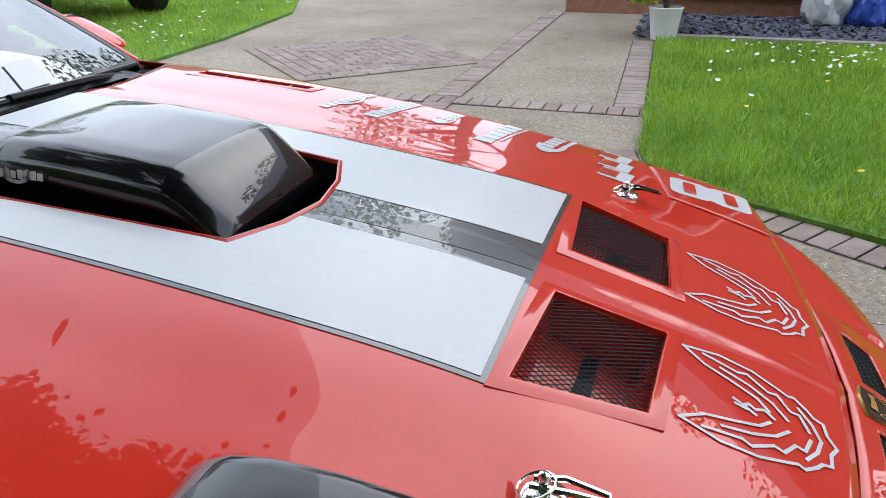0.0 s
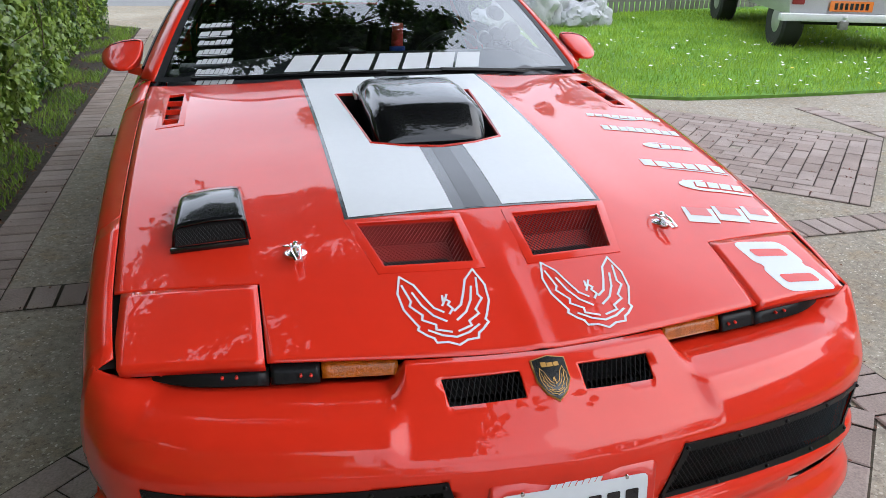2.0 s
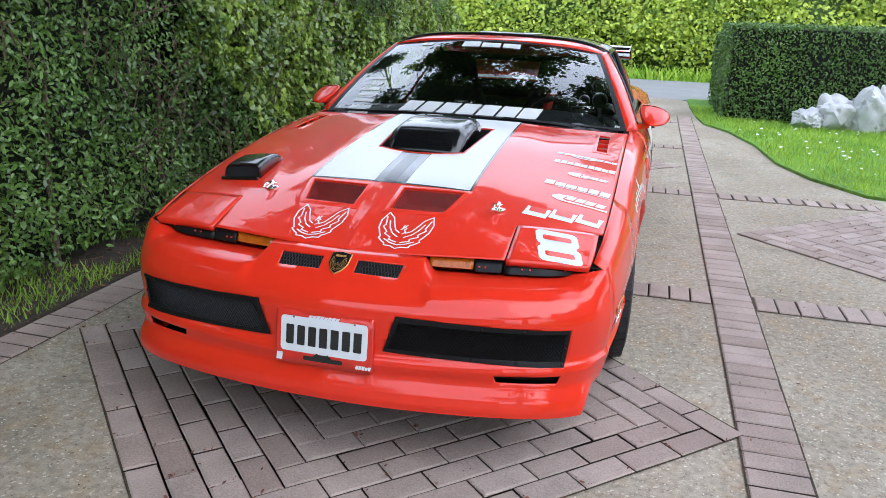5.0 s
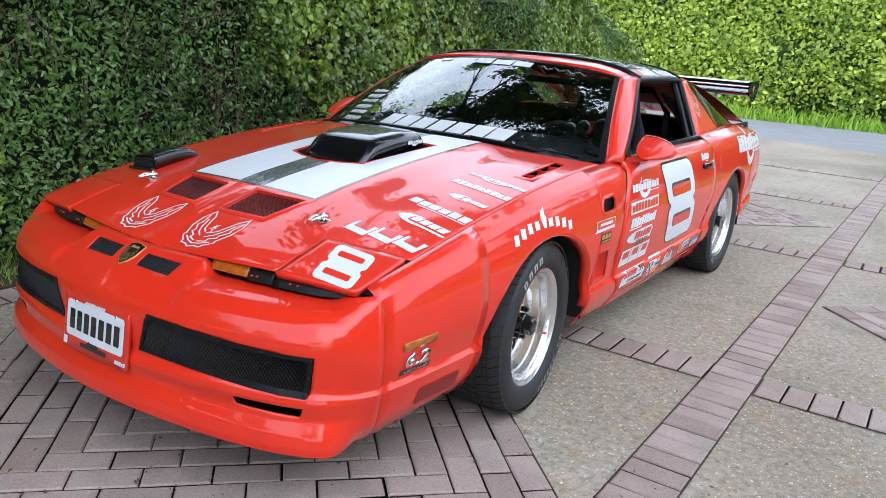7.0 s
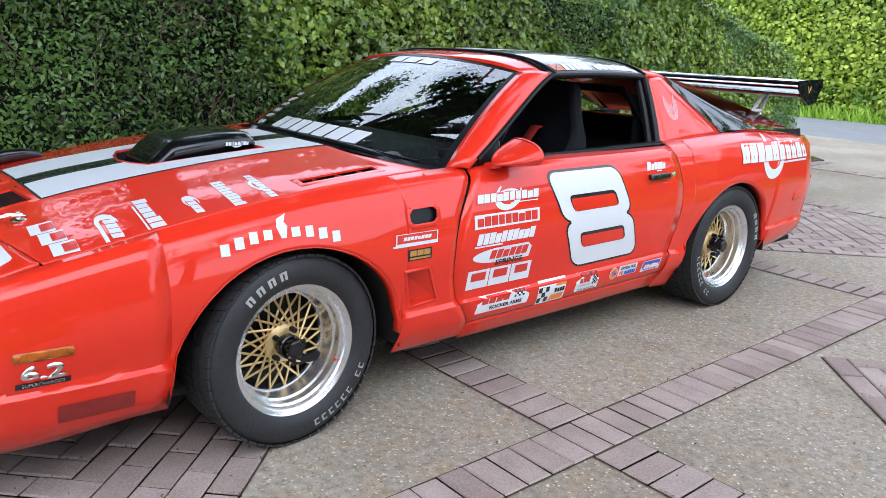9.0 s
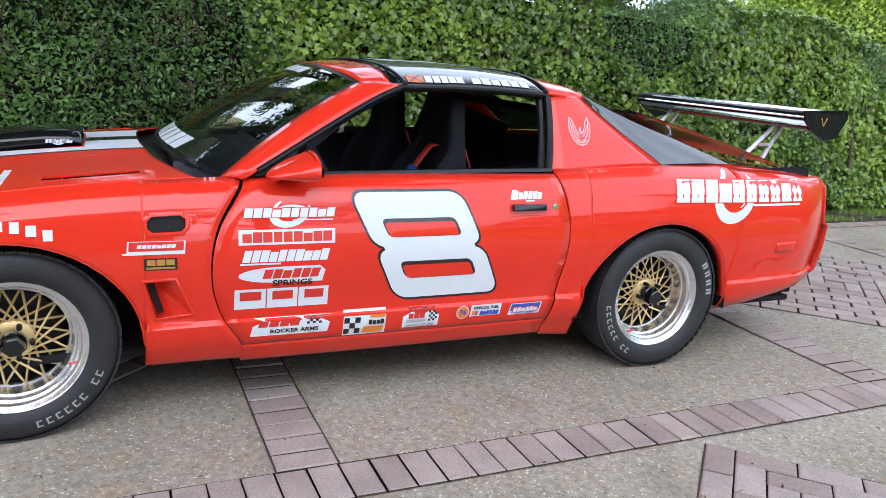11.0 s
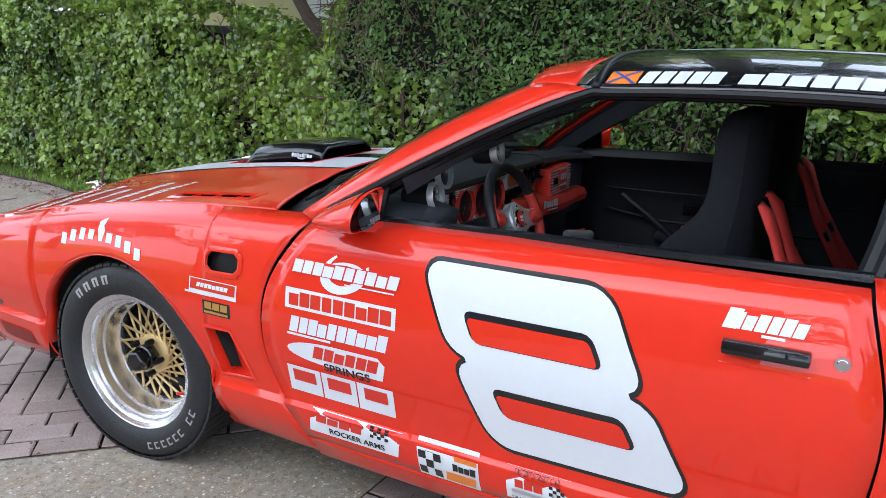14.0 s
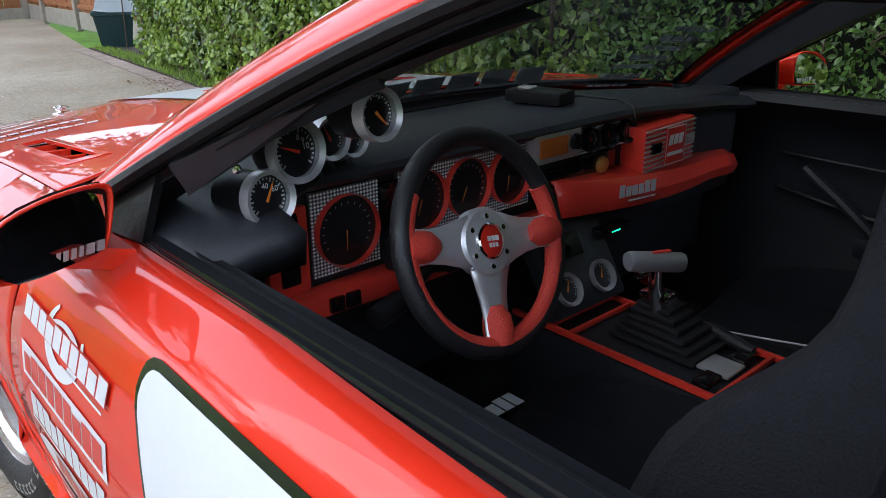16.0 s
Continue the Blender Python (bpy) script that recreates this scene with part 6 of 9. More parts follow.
# front wing: lettering blocks over the wheel, oval vent, stickers, lower scoop
FW = LEFT_WING
for k, a in enumerate(np.linspace(0.236, -0.130, 9)):
    if k == 4:
        sticker("sticker", side_at(0.052, 0.752), [([[(-0.004, -0.034), (0.012, -0.034), (0.020, 0.0), (0.010, 0.012), (0.022, 0.036), (-0.012, 0.022), (-0.016, 0.0)]], WHITE)], FW, "white winged emblem")
        continue
    zz = 0.697 + 0.040 * (1 - ((a - 0.05) / 0.20) ** 2)
    fn = side_at(a, zz)
    sticker("sticker", fn, [(moved(word(1, 0.032, 0.034, 0.0, 0.34, 50 + k), 0, 0), WHITE)], FW, "white tyre sponsor lettering block")
b = bmesh.new()
frame_strip(b, [(-0.419, 0.742), (-0.434, 0.757), (-0.522, 0.760), (-0.538, 0.748), (-0.538, 0.722), (-0.524, 0.709), (-0.436, 0.706), (-0.420, 0.718)], lambda a, c: tuple(left_side(a, c)), 0.014, -0.005)
part("vent_surround", b, PAINT, FW)
b = bmesh.new()
b.faces.new([b.verts.new(Vector(left_side(a, c)) + Vector((0.014, 0, 0))) for a, c in ((-0.405, 0.695), (-0.555, 0.695), (-0.555, 0.772), (-0.405, 0.772))])
part("vent_gauze", b, MESHB, FW, smooth=False)
for a, c in ((-0.425, 0.764), (-0.48, 0.768), (-0.535, 0.766), (-0.425, 0.699), (-0.48, 0.698), (-0.535, 0.701)):
    part("vent_rivet", lathe_bm([(0, 0.003), (0.003, 0.002), (0.004, 0)], 8, Matrix.Translation(Vector(left_side(a, c)) + Vector((-0.004, 0, 0))) @ Matrix.Rotation(math.pi, 4, "Z")), PAINT, FW)
sticker("sticker", side_at(-0.446, 0.657), [([rect(-0.09, -0.022, 0.09, 0.022, 0.08)], WHITE), ([rect(-0.085, -0.010, 0.085, 0.020, 0.08)], RED_V), (moved(word(8, 0.12, 0.012, 0.3, 0.3, 15), 0, 0.005), WHITE), ([rect(-0.105, -0.022, 0.0, -0.016)], WHITE)], FW, "red and white drinks sponsor sticker")
sticker("sticker", side_at(-0.458, 0.602), [([rect(-0.052, -0.020, 0.052, 0.020)], BLACK_V), (moved(word(3, 0.090, 0.020, 0, 0.26, 16), 0, 0.006), GOLD_V), ([rect(-0.045, -0.016, 0.045, -0.009)], GOLD_V)], FW, "black and gold model badge")
# scoop behind the wheel: sunken ramp
P4 = [(-0.405, 0.540), (-0.500, 0.543), (-0.556, 0.414), (-0.440, 0.404)]
b = bmesh.new()
q = [Vector(left_side(*p)) for p in P4]
deep = [q[0] + Vector((0.06, -0.012, 0)), q[1] + Vector((0.004, 0, 0)), q[2] + Vector((0.004, 0, 0)), q[3] + Vector((0.05, -0.012, 0))]
vq, vd = [b.verts.new(p) for p in q], [b.verts.new(p) for p in deep]
b.faces.new(vd)
for i in range(4):
    b.faces.new((vq[i], vq[(i + 1) % 4], vd[(i + 1) % 4], vd[i]))
part("wing_scoop", b, PAINT, FW, smooth=False)
# slot drawn as a flat near-black face, its shade in the colour
b = bmesh.new()
b.faces.new([b.verts.new(p) for p in (q[0] + Vector((0.02, -0.010, -0.006)), q[0] + Vector((0.052, -0.030, -0.006)), q[3] + Vector((0.042, -0.030, 0.01)), q[3] + Vector((0.02, -0.010, 0.01)))])
part("scoop_slot", b, DARK, FW, smooth=False)
b = bmesh.new()
frame_strip(b, P4, lambda a, c: tuple(left_side(a, c)), 0.010, -0.004)
part("scoop_surround", b, PAINT, FW)
# amber marker, model badge and red reflector ahead of the wheel, on both sides
for s in (-1, 1):
    fn = (lambda a, b_: left_side(0.733 - a, 0.490 + b_)) if s < 0 else (lambda a, b_: (float(side_x(0.733 + a, 0.490 + b_)), 0.733 + a, 0.490 + b_))
    bm = drape(flat([rounded(0.145, 0.026, 0.004, 2)]), fn, 0.004)
    part("side_marker", bm, AMBER, car, "amber side marker lamp", thick=0.006)
    fn2 = (lambda a, b_: left_side(0.61 - a, 0.302 + b_)) if s < 0 else (lambda a, b_: (float(side_x(0.61 + a, 0.302 + b_)), 0.61 + a, 0.302 + b_))
    part("red_gauze_panel", drape(flat([rounded(0.20, 0.058, 0.004, 2)]), fn2, 0.002), REDLENS, car, "red gauze panel in the skirt")
bg = side_at(0.738, 0.440)
b = text_bm("6.2", 0.058, 0.003, 0.0, 1.5)
drape(b, bg, 0.006, fine=0.04)
badge = part("displacement_badge", b, CHROME, FW, "chrome engine-size badge", thick=0.004)
sticker("badge_bar", side_at(0.738, 0.408), [([rect(-0.066, -0.009, 0.066, 0.008, 0.1)], BLACK_V)], FW)
text_on(side_at(0.738, 0.408), "SUPERCHARGED", 0.014, SILVER_V, FW, 0, 0, 0.98)
# rear quarter and rear side panel
RQ = LEFT_QUARTER
fnq = lambda a, b_: left_side(-2.985 - a, 0.812 + b_ - 0.02 * a)
for shape, m_, k in ((moved(ring_shape(0.25, 0.245, 0.42, 110, 410, 26, 0.25), -0.06, -0.022), WHITE, 0), (moved(ring_shape(0.15, 0.12, 0.25, -60, 200, 20, 0.25), -0.06, -0.022), WHITE, 0), ([rect(-0.41, -0.052, 0.41, 0.052, 0.1)], PAINT, 1), (word(10, 0.82, 0.096, 0.12, 0.38, 3), WHITE, 2), ([rect(0.05, -0.066, 0.38, -0.056)], WHITE, 2)):
    pieces("sticker" if k != 1 else "sticker_ground", shape, fnq, 0.0018 + 0.0008 * k, m_, RQ)
part("side_reflector", drape(flat([rounded(0.13, 0.05, 0.004, 2)]), lambda a, b_: left_side(-3.30 - a, 0.535 + b_), 0.003), PAINT, RQ, thick=0.004)


def bird(scale):
    """A winged emblem in white outline: two feathered wings and a scalloped tail."""
    half = [[(-0.42, 0.50), (-0.49, 0.25), (-0.47, 0.02), (-0.40, -0.14), (-0.36, -0.22), (-0.38, -0.26), (-0.30, -0.34), (-0.24, -0.38), (-0.22, -0.44), (-0.10, -0.45), (0.0, -0.50)],
            [(-0.42, 0.50), (-0.29, 0.35), (-0.22, 0.16), (-0.15, 0.0), (-0.06, -0.07)],
            [(-0.42, 0.36), (-0.37, 0.12), (-0.40, 0.06), (-0.29, -0.08), (-0.31, -0.14), (-0.18, -0.22), (-0.19, -0.28), (-0.04, -0.33)],
            [(-0.33, 0.24), (-0.27, 0.05), (-0.18, -0.10), (-0.06, -0.19)],
            [(-0.27, -0.28), (-0.14, -0.36), (0.0, -0.40)]]
    head = [[(-0.05, 0.02), (0.0, 0.10), (0.04, 0.06), (0.01, 0.02), (0.05, -0.04), (0.0, -0.10)], [(0.0, 0.10), (0.03, 0.16)], [(-0.03, 0.08), (-0.02, 0.15)]]
    lines = half + [[(-x, y) for x, y in l] for l in half] + head
    out = []
    wd = 0.0125
    for l in lines:
        for (x0, y0), (x1, y1) in zip(l, l[1:]):
            d = Vector((x1 - x0, y1 - y0)).normalized()
            n = Vector((-d.y, d.x)) * wd
            e = d * wd * 0.8
            out.append([((x0 - e.x + n.x) * scale, (y0 - e.y + n.y) * scale), ((x1 + e.x + n.x) * scale, (y1 + e.y + n.y) * scale), ((x1 + e.x - n.x) * scale, (y1 + e.y - n.y) * scale), ((x0 - e.x - n.x) * scale, (y0 - e.y - n.y) * scale)])
    return out


for cx in (-0.153, 0.153):
    part("bird_sticker", drape(flat(bird(0.184)), hood_at(cx, 0.889), 0.0016), WHITE, bonnet, "white outline winged-bird emblem")
rear_edge_left = bez((-0.622, -2.035, 1.185), (-0.69, -2.035, 1.04), (-0.765, -1.992, 0.885))
back_left = bez((-0.728, -2.600, 0.912), (-0.695, -2.47, 1.0), (-0.645, -2.31, 1.10), (-0.602, -2.215, 1.190))


def side_panel(a, b_):
    """The rear side panel of the left side at y, z."""
    y, z = -2.168 - a, 1.045 + b_
    t, u = 0.5, 0.5
    for _ in range(14):
        p0, p1 = rear_edge_left(1 - t) + Vector((-0.012, -0.006, 0)), back_left(t)
        u += (p0.y + (p1.y - p0.y) * u - y) / max(0.05, p0.y - p1.y)
        t += (z - (p0.z + (p1.z - p0.z) * u)) / 0.3
    p0, p1 = rear_edge_left(1 - t) + Vector((-0.012, -0.006, 0)), back_left(t)
    return tuple(p0.lerp(p1, u) + Vector((-0.9, 0, 0.3)) * (0.012 * 4 * u * (1 - u)))


part("bird_sticker", drape(flat(bird(0.112)), side_panel, 0.003), WHITE, car, "white outline winged-bird emblem")

# ---- bonnet stripes and stickers ----
def hood_area(x0, x1, ya, yb, m_, off, name="stripe", nx=10, ny=40):
    rows_ = []
    for k in range(ny + 1):
        r_ = []
        for i in range(nx + 1):
            x = x0 + (x1 - x0) * i / nx
            a, c = (ya(x) if callable(ya) else ya), (yb(x) if callable(yb) else yb)
            y = a + (c - a) * k / ny
            r_.append((x, y, float(hood_z(x, y)) + off))
        rows_.append(r_)
    b_ = grid_bm(rows_)
    bmesh.ops.recalc_face_normals(b_, faces=b_.faces)
    if sum(f.normal.z for f in b_.faces) < 0:
        bmesh.ops.reverse_faces(b_, faces=b_.faces)
    cut_convex(b_, [(-0.184, 0.207), (-0.094, 0.244), (0.0, 0.259), (0.094, 0.244), (0.184, 0.207), (0.220, -0.229), (-0.220, -0.229)])
    return part(name, b_, m_, bonnet)


foot_of = lambda x: float(cowl_y(x)) + 0.008
hood_area(-0.309, 0.309, 0.592, foot_of, GREY_V, 0.0012, "stripe_border", 40, 60)
for s in (-1, 1):
    hood_area(s * 0.060, s * 0.300, 0.584, foot_of, WHITE, 0.0020, "white_stripe", 20, 60)
hood_area(-0.018, 0.030, 0.588, lambda x: 0.261, BLACK_V, 0.0018, "dark_stripe", 4, 30)
hood_area(-0.018, 0.030, -0.232, foot_of, BLACK_V, 0.0018, "dark_stripe", 4, 30)
for n_, cy, hh, seed, kind in ((9, 0.012, 0.055, 61, 0), (9, 0.122, 0.034, 62, 1), (6, 0.245, 0.045, 63, 2), (6, 0.375, 0.058, 64, 3), (6, 0.495, 0.062, 65, 4)):
    fn = hood_at(-0.658, cy, -5)
    w_ = 0.250
    if kind == 0:
        sh = ring_shape(w_ * 0.5, hh * 1.1, 0.35, 150, 390, 18, 0.3) + word(n_, w_, hh * 0.45, 0.2, 0.34, seed)
    elif kind == 1:
        sh = word(n_, w_, hh, 0.0, 0.32, seed) + [rect(-w_ / 2, -hh / 2 - 0.004, w_ / 2, -hh / 2)]
    elif kind == 2:
        sh = ring_shape(w_ * 0.42, hh, 0.4, 60, 330, 16, 0.2) + moved(word(4, w_ * 0.55, hh * 0.55, 0.2, 0.34, seed), 0.035, 0)
        sh = moved(sh, 0, 0)
    elif kind == 3:
        sh = word(n_, w_, hh * 0.7, 0.0, 0.3, seed) + [rect(-w_ * 0.3, -hh * 0.55, w_ / 2, -hh * 0.45)]
    else:
        sh = ring_shape(w_ * 0.62, hh, 0.5, 90, 290, 14, 0.2) + moved(word(5, w_ * 0.72, hh * 0.5, 0.25, 0.36, seed), 0.025, 0.008) + [rect(-0.02, -hh * 0.46, w_ / 2, -hh * 0.28)]
        sh = moved(sh, 0.0, 0)
    pieces("sticker", sh, fn, 0.0016, WHITE, bonnet, "white sponsor sticker on the bonnet")
for k in range(3):
    sticker("sticker", hood_at(-0.552 - 0.089 * k, 0.646 - 0.008 * k, -5), [([rect(-0.0415, -0.033, 0.0415, 0.033, 0.1)], WHITE), (moved(word(1, 0.062, 0.036, 0, 0.30, 31 + k), 0, 0.014), RED_V)], bonnet, "white block sticker with red mark")
number8(hood_at(-0.655, 0.838, 3), 0.138, 0.172, -0.20, LEFT_HEAD, PAINT, 0.0, "white number eight on the headlamp cover")

# scoop side mark
for s in (-1, 1):
    pieces("scoop_sticker", ring_shape(0.05, 0.030, 0.4, 140, 400, 14, 0.3) + word(8, 0.095, 0.014, 0.2, 0.36, 4), (lambda a, b_: (-0.169, -0.140 - a, 0.910 + b_)) if s < 0 else (lambda a, b_: (0.169, -0.140 + a, 0.910 + b_)), 0.0, WHITE, bonnet, "white sticker on the scoop's side")

# ---- windscreen lettering blocks ----
def scr(cu, cv):
    return lambda a, b_: on_screen(cu - a, cv + b_)


def screen_mark(polys, cu, cv, m_=WHITE):
    pieces("screen_sticker", polys, scr(cu, cv), 0.003, m_, ws, "white sticker on the windscreen", 0.08)


screen_mark([[(a * 1.0, b_) for a, b_ in p] for p in word(7, 0.92, 0.105, 0.45, 0.34, 70)], -0.02, 0.095)
screen_mark(word(3, 0.56, 0.085, 0.0, 0.30, 71), 0.0, 0.915)
for k in range(7):
    n_ = (6, 3, 6, 6, 7, 8, 5)[k]
    screen_mark(word(n_, 0.16, 0.035, 0.2, 0.36, 80 + k) + ([rect(-0.08, -0.028, 0.06, -0.022)] if k % 2 else []), 0.80 - 0.01 * k, 0.40 - 0.068 * k)
screen_mark([[(x, 0.018 * math.sin(x * 60) + o), (x + 0.018, 0.018 * math.sin((x + 0.018) * 60) + o), (x + 0.018, 0.018 * math.sin((x + 0.018) * 60) + o + 0.008), (x, 0.018 * math.sin(x * 60) + o + 0.008)] for o in (0,) for x in np.arange(-0.20, 0.18, 0.018)], -0.55, 0.90, SILVER_V)
screen_mark(word(2, 0.12, 0.05, 0, 0.3, 90), 0.62, 0.93, SILVER_V)

# ---- roof marks ----
def roof_fn(x, y):
    return (x, y, float(roof_z(x, y)) + 0.004)


def roof_at(cx, cy):
    return lambda a, b_: roof_fn(cx + b_, cy - a)


rp = car
part("roof_number", drape(flat([rounded(0.52, 0.36, 0.09, 5)]), roof_at(-0.02, -1.70), -0.0016 if surf_normal(roof_at(0, -1.7), 0, 0).z < 0 else 0.0016), WHITE, rp, "white number painted on the black roof")
for o in (-0.11, 0.11):
    part("roof_number_hole", drape(flat([rounded(0.13, 0.20, 0.03, 3)]), lambda a, b_, o=o: roof_at(-0.02, -1.70 - o)(a, b_), -0.0024 if surf_normal(roof_at(0, -1.7), 0, 0).z < 0 else 0.0024), GLOSS_BLACK, rp)


def roof_side(a, b_):
    """Rolled edge of the left roof panel; a runs back, b up."""
    y = -1.675 - a
    u = 0.930 - b_ / 0.62
    x = -u * roof_w(y)
    return (x, y, float(roof_z(x, y)) + 0.004)


sgn = 1 if surf_normal(roof_side, 0, 0).x < 0 or surf_normal(roof_side, 0, 0).z > 0 else -1
for n_, x0, x1, seed in ((5, -0.192, -0.018, 95), (6, 0.015, 0.285, 96)):
    for k, bar in enumerate(word(n_, x1 - x0, 0.052, 0.15, 0.36, seed)):
        part("name_bar", drape(flat(moved([bar], (x0 + x1) / 2, 0)), roof_side, 0.0018 * sgn, fine=0.02), WHITE, rp, "white bar along the roof's edge")
part("roof_flag", drape(flat([rect(-0.267, -0.028, -0.197, 0.028)]), roof_side, 0.0018 * sgn, fine=0.02), ORANGE_V, rp, "small red and blue roof sticker")
for e in (-1, 1):
    part("flag_bar", drape(flat([[(-0.267, -0.028 * e), (-0.258, -0.028 * e), (-0.197, 0.028 * e), (-0.206, 0.028 * e)]]), roof_side, (0.0026 + 0.0003 * e) * sgn, fine=0.02), BLUE_V, rp)

# ---- number plate and nose badge ----
def plate_fn(a, b_):
    """The plate leans back a little under the nose."""
    return (-0.004 - a, 1.212 - 0.12 * (b_ + 0.08) - 0.02 * abs(a), 0.420 + b_)


plate = part("number_plate", drape(flat([rounded(0.318, 0.172, 0.008, 3)]), plate_fn, 0.0), RED_V, car, "number plate in a red souvenir surround", thick=0.012)
part("plate_face", drape(flat([rounded(0.285, 0.112, 0.012, 3)]), lambda a, b_: plate_fn(a, b_ + 0.010), 0.002), WHITE, plate)
for k in range(7):
    part("plate_bar", drape(flat([rounded(0.026, 0.062, 0.003, 2)]), lambda a, b_, k=k: plate_fn(a - 0.111 + 0.037 * k, b_ + 0.008), 0.0032), BLACK_V, plate)
part("plate_bar", drape(flat(word(8, 0.10, 0.010, 0.5, 0.3, 97)), lambda a, b_: plate_fn(a, b_ + 0.071), 0.002), WHITE, plate)
part("plate_bar", drape(flat([rounded(0.13, 0.014, 0.006, 3), [(-0.035, 0.006), (0.03, 0.006), (0.015, 0.020), (-0.02, 0.020)]]), lambda a, b_: plate_fn(a, b_ - 0.062), 0.002), BLACK_V, plate)
part("plate_mark", drape(flat(moved(word(1, 0.022, 0.024, 0.1, 0.34, 3), -0.145, -0.066)), plate_fn, 0.002), WHITE, plate)
part("plate_mark", drape(flat(moved(word(5, 0.05, 0.012, 0.2, 0.34, 4), 0.132, -0.068)), plate_fn, 0.002), WHITE, plate)
for x in (-0.10, 0.10):
    part("plate_screw", lathe_bm([(0, 0.004), (0.004, 0.003), (0.005, 0)], 10, Matrix.Translation(Vector(plate_fn(x, 0.064))) @ Matrix.Rotation(radians(90), 4, "Z")), CHROME, plate)
SH = [(-0.034, 0.035), (-0.033, -0.005), (-0.020, -0.030), (0.0, -0.046), (0.020, -0.030), (0.033, -0.005), (0.034, 0.035), (0.0, 0.042)]


def beak(a, b_):
    p_ = face_point(-a if abs(a) > 1e-4 else 1e-4, 0.630 + b_ * 0.55)
    return (-a, p_[1], p_[2])


nb = part("nose_badge", drape(flat([SH]), beak, 0.003), GOLD_V, bumper, "black and gold shield badge on the nose", thick=0.005)
part("badge_face", drape(flat([[(x * 0.93, y * 0.94) for x, y in SH]]), beak, 0.0045), BLACK_V, bumper)
part("badge_bird", drape(flat(bird(0.052)), lambda a, b_: beak(a, b_ - 0.008), 0.0058, fine=0.2), GOLD_V, bumper)
pieces("badge_bar", moved(word(3, 0.036, 0.009, 0, 0.3, 71), 0, 0.024), beak, 0.0058, GOLD_V, bumper)

# ---- cabin ----
def quadbox(name, c, size, m_, parent, bevel=0.004, rot=None, label=""):
    return part(name, box_bm(c, size, bevel, rot), m_, parent, label)


# plain dark linings close the cabin all round
for s in (-1, 1):
    bm = bmesh.new()
    add_grid(bm, [[(s * (float(side_x(y, z)) - 0.045 - 0.02 * (z < 0.5)), y, z) for z in (0.25, 0.40, 0.55, 0.70, 0.80, float(ZS(y)) - 0.006)] for y in np.linspace(-0.66, -2.05, 16)])
    card = part("door_card", fix_out(bm, (s * 2, -1.4, 0.6)), PLAST, car, "black moulded inner door panel", thick=0.01)
    x = s * (float(side_x(-1.3, 0.6)) - 0.08)
    part("armrest", box_bm((x, -1.45, 0.53), (0.07, 0.55, 0.06), 0.02), PLAST, card)
    part("door_pull", tube_bm([(x - s * 0.02, -1.03, 0.70), (x - s * 0.03, -1.14, 0.63), (x - s * 0.035, -1.30, 0.51), (x - s * 0.02, -1.36, 0.47)], 0.014, 8), PLAST, card)
    bm = bmesh.new()
    add_tube(bm, [(x + s * 0.010, -0.95, 0.63), (x - s * 0.005, -1.2, 0.60), (x - s * 0.005, -1.9, 0.60)], 0.006, 6)
    add_tube(bm, [(x + s * 0.010, -0.95, 0.72), (x + s * 0.0, -1.2, 0.72), (x + s * 0.0, -1.9, 0.72)], 0.004, 6)
    part("door_bead", bm, TRIM, card)
    part("door_speaker", lathe_bm([(0.0, 0.004), (0.07, 0.006), (0.08, 0.0)], 24, Matrix.Translation((x + s * 0.03, -0.92, 0.42)) @ (Matrix.Rotation(math.pi, 4, "Z") if s > 0 else Matrix())), TRIM, card)
    part("switch_plate", box_bm((x - s * 0.005, -1.36, 0.66), (0.02, 0.16, 0.05), 0.006), GLOSS_BLACK, card)
    bm = bmesh.new()
    rows = []
    for t in np.linspace(0, 1, 10):
        a = Vector(screen(s * 0.985, t)) + Vector((0, -0.02, -0.02))
        o = bez((s * 0.815, -0.76, 0.86), (s * 0.74, -1.04, 1.02), (s * 0.64, -1.25, 1.13), (s * 0.60, -1.39, 1.165))(t)
        rows.append([a, a.lerp(o, 0.5) + Vector((-s * 0.03, -0.03, -0.02)), o])
    add_grid(bm, rows)
    part("pillar_trim", bm, PLAST, car)
    # rear side lining
    bm = bmesh.new()
    add_grid(bm, [[(s * (0.715 - 0.25 * (z - 0.88) / 0.3 * (z > 0.88)), y, z) for z in (0.25, 0.6, 0.87, 0.87 + 0.5 * (0.24 + 0.30 * (y + 2.03)), 1.11 + 0.30 * (y + 2.03))] for y in np.linspace(-2.03, -2.55, 6)])
    part("rear_lining", bm, FABRIC, car, thick=0.01)
    bm = bmesh.new()
    add_grid(bm, [[(s * (0.700 - 0.02 * (z > 0.8)), y, z) for z in (0.25, 0.6, 0.80, 0.895)] for y in np.linspace(-2.5, -3.55, 6)])
    part("boot_lining", bm, FABRIC, car, thick=0.01)
bm = bmesh.new()
add_grid(bm, [[(u * (roof_w(y) - 0.03), y, float(roof_z(u * (roof_w(y) - 0.03), y)) - 0.032) for u in np.linspace(-1, 1, 15)] for y in np.linspace(-1.24, -2.25, 9)])
part("headlining", bm, FABRIC, car, "black roof lining", thick=0.01)
part("cabin_floor", box_bm((0, -1.35, 0.262), (1.52, 1.75, 0.02), 0.004), CARPET, car, smooth=False)
part("bulkhead", box_bm((0, -0.62, 0.55), (1.5, 0.02, 0.62), 0.004), CARPET, car, smooth=False)
bm = bmesh.new()
add_grid(bm, [[(x, y, z) for x in (-0.72, 0.72)] for y, z in ((-2.05, 0.25), (-2.10, 0.62), (-2.25, 0.72), (-3.3, 0.74), (-3.4, 0.88))])
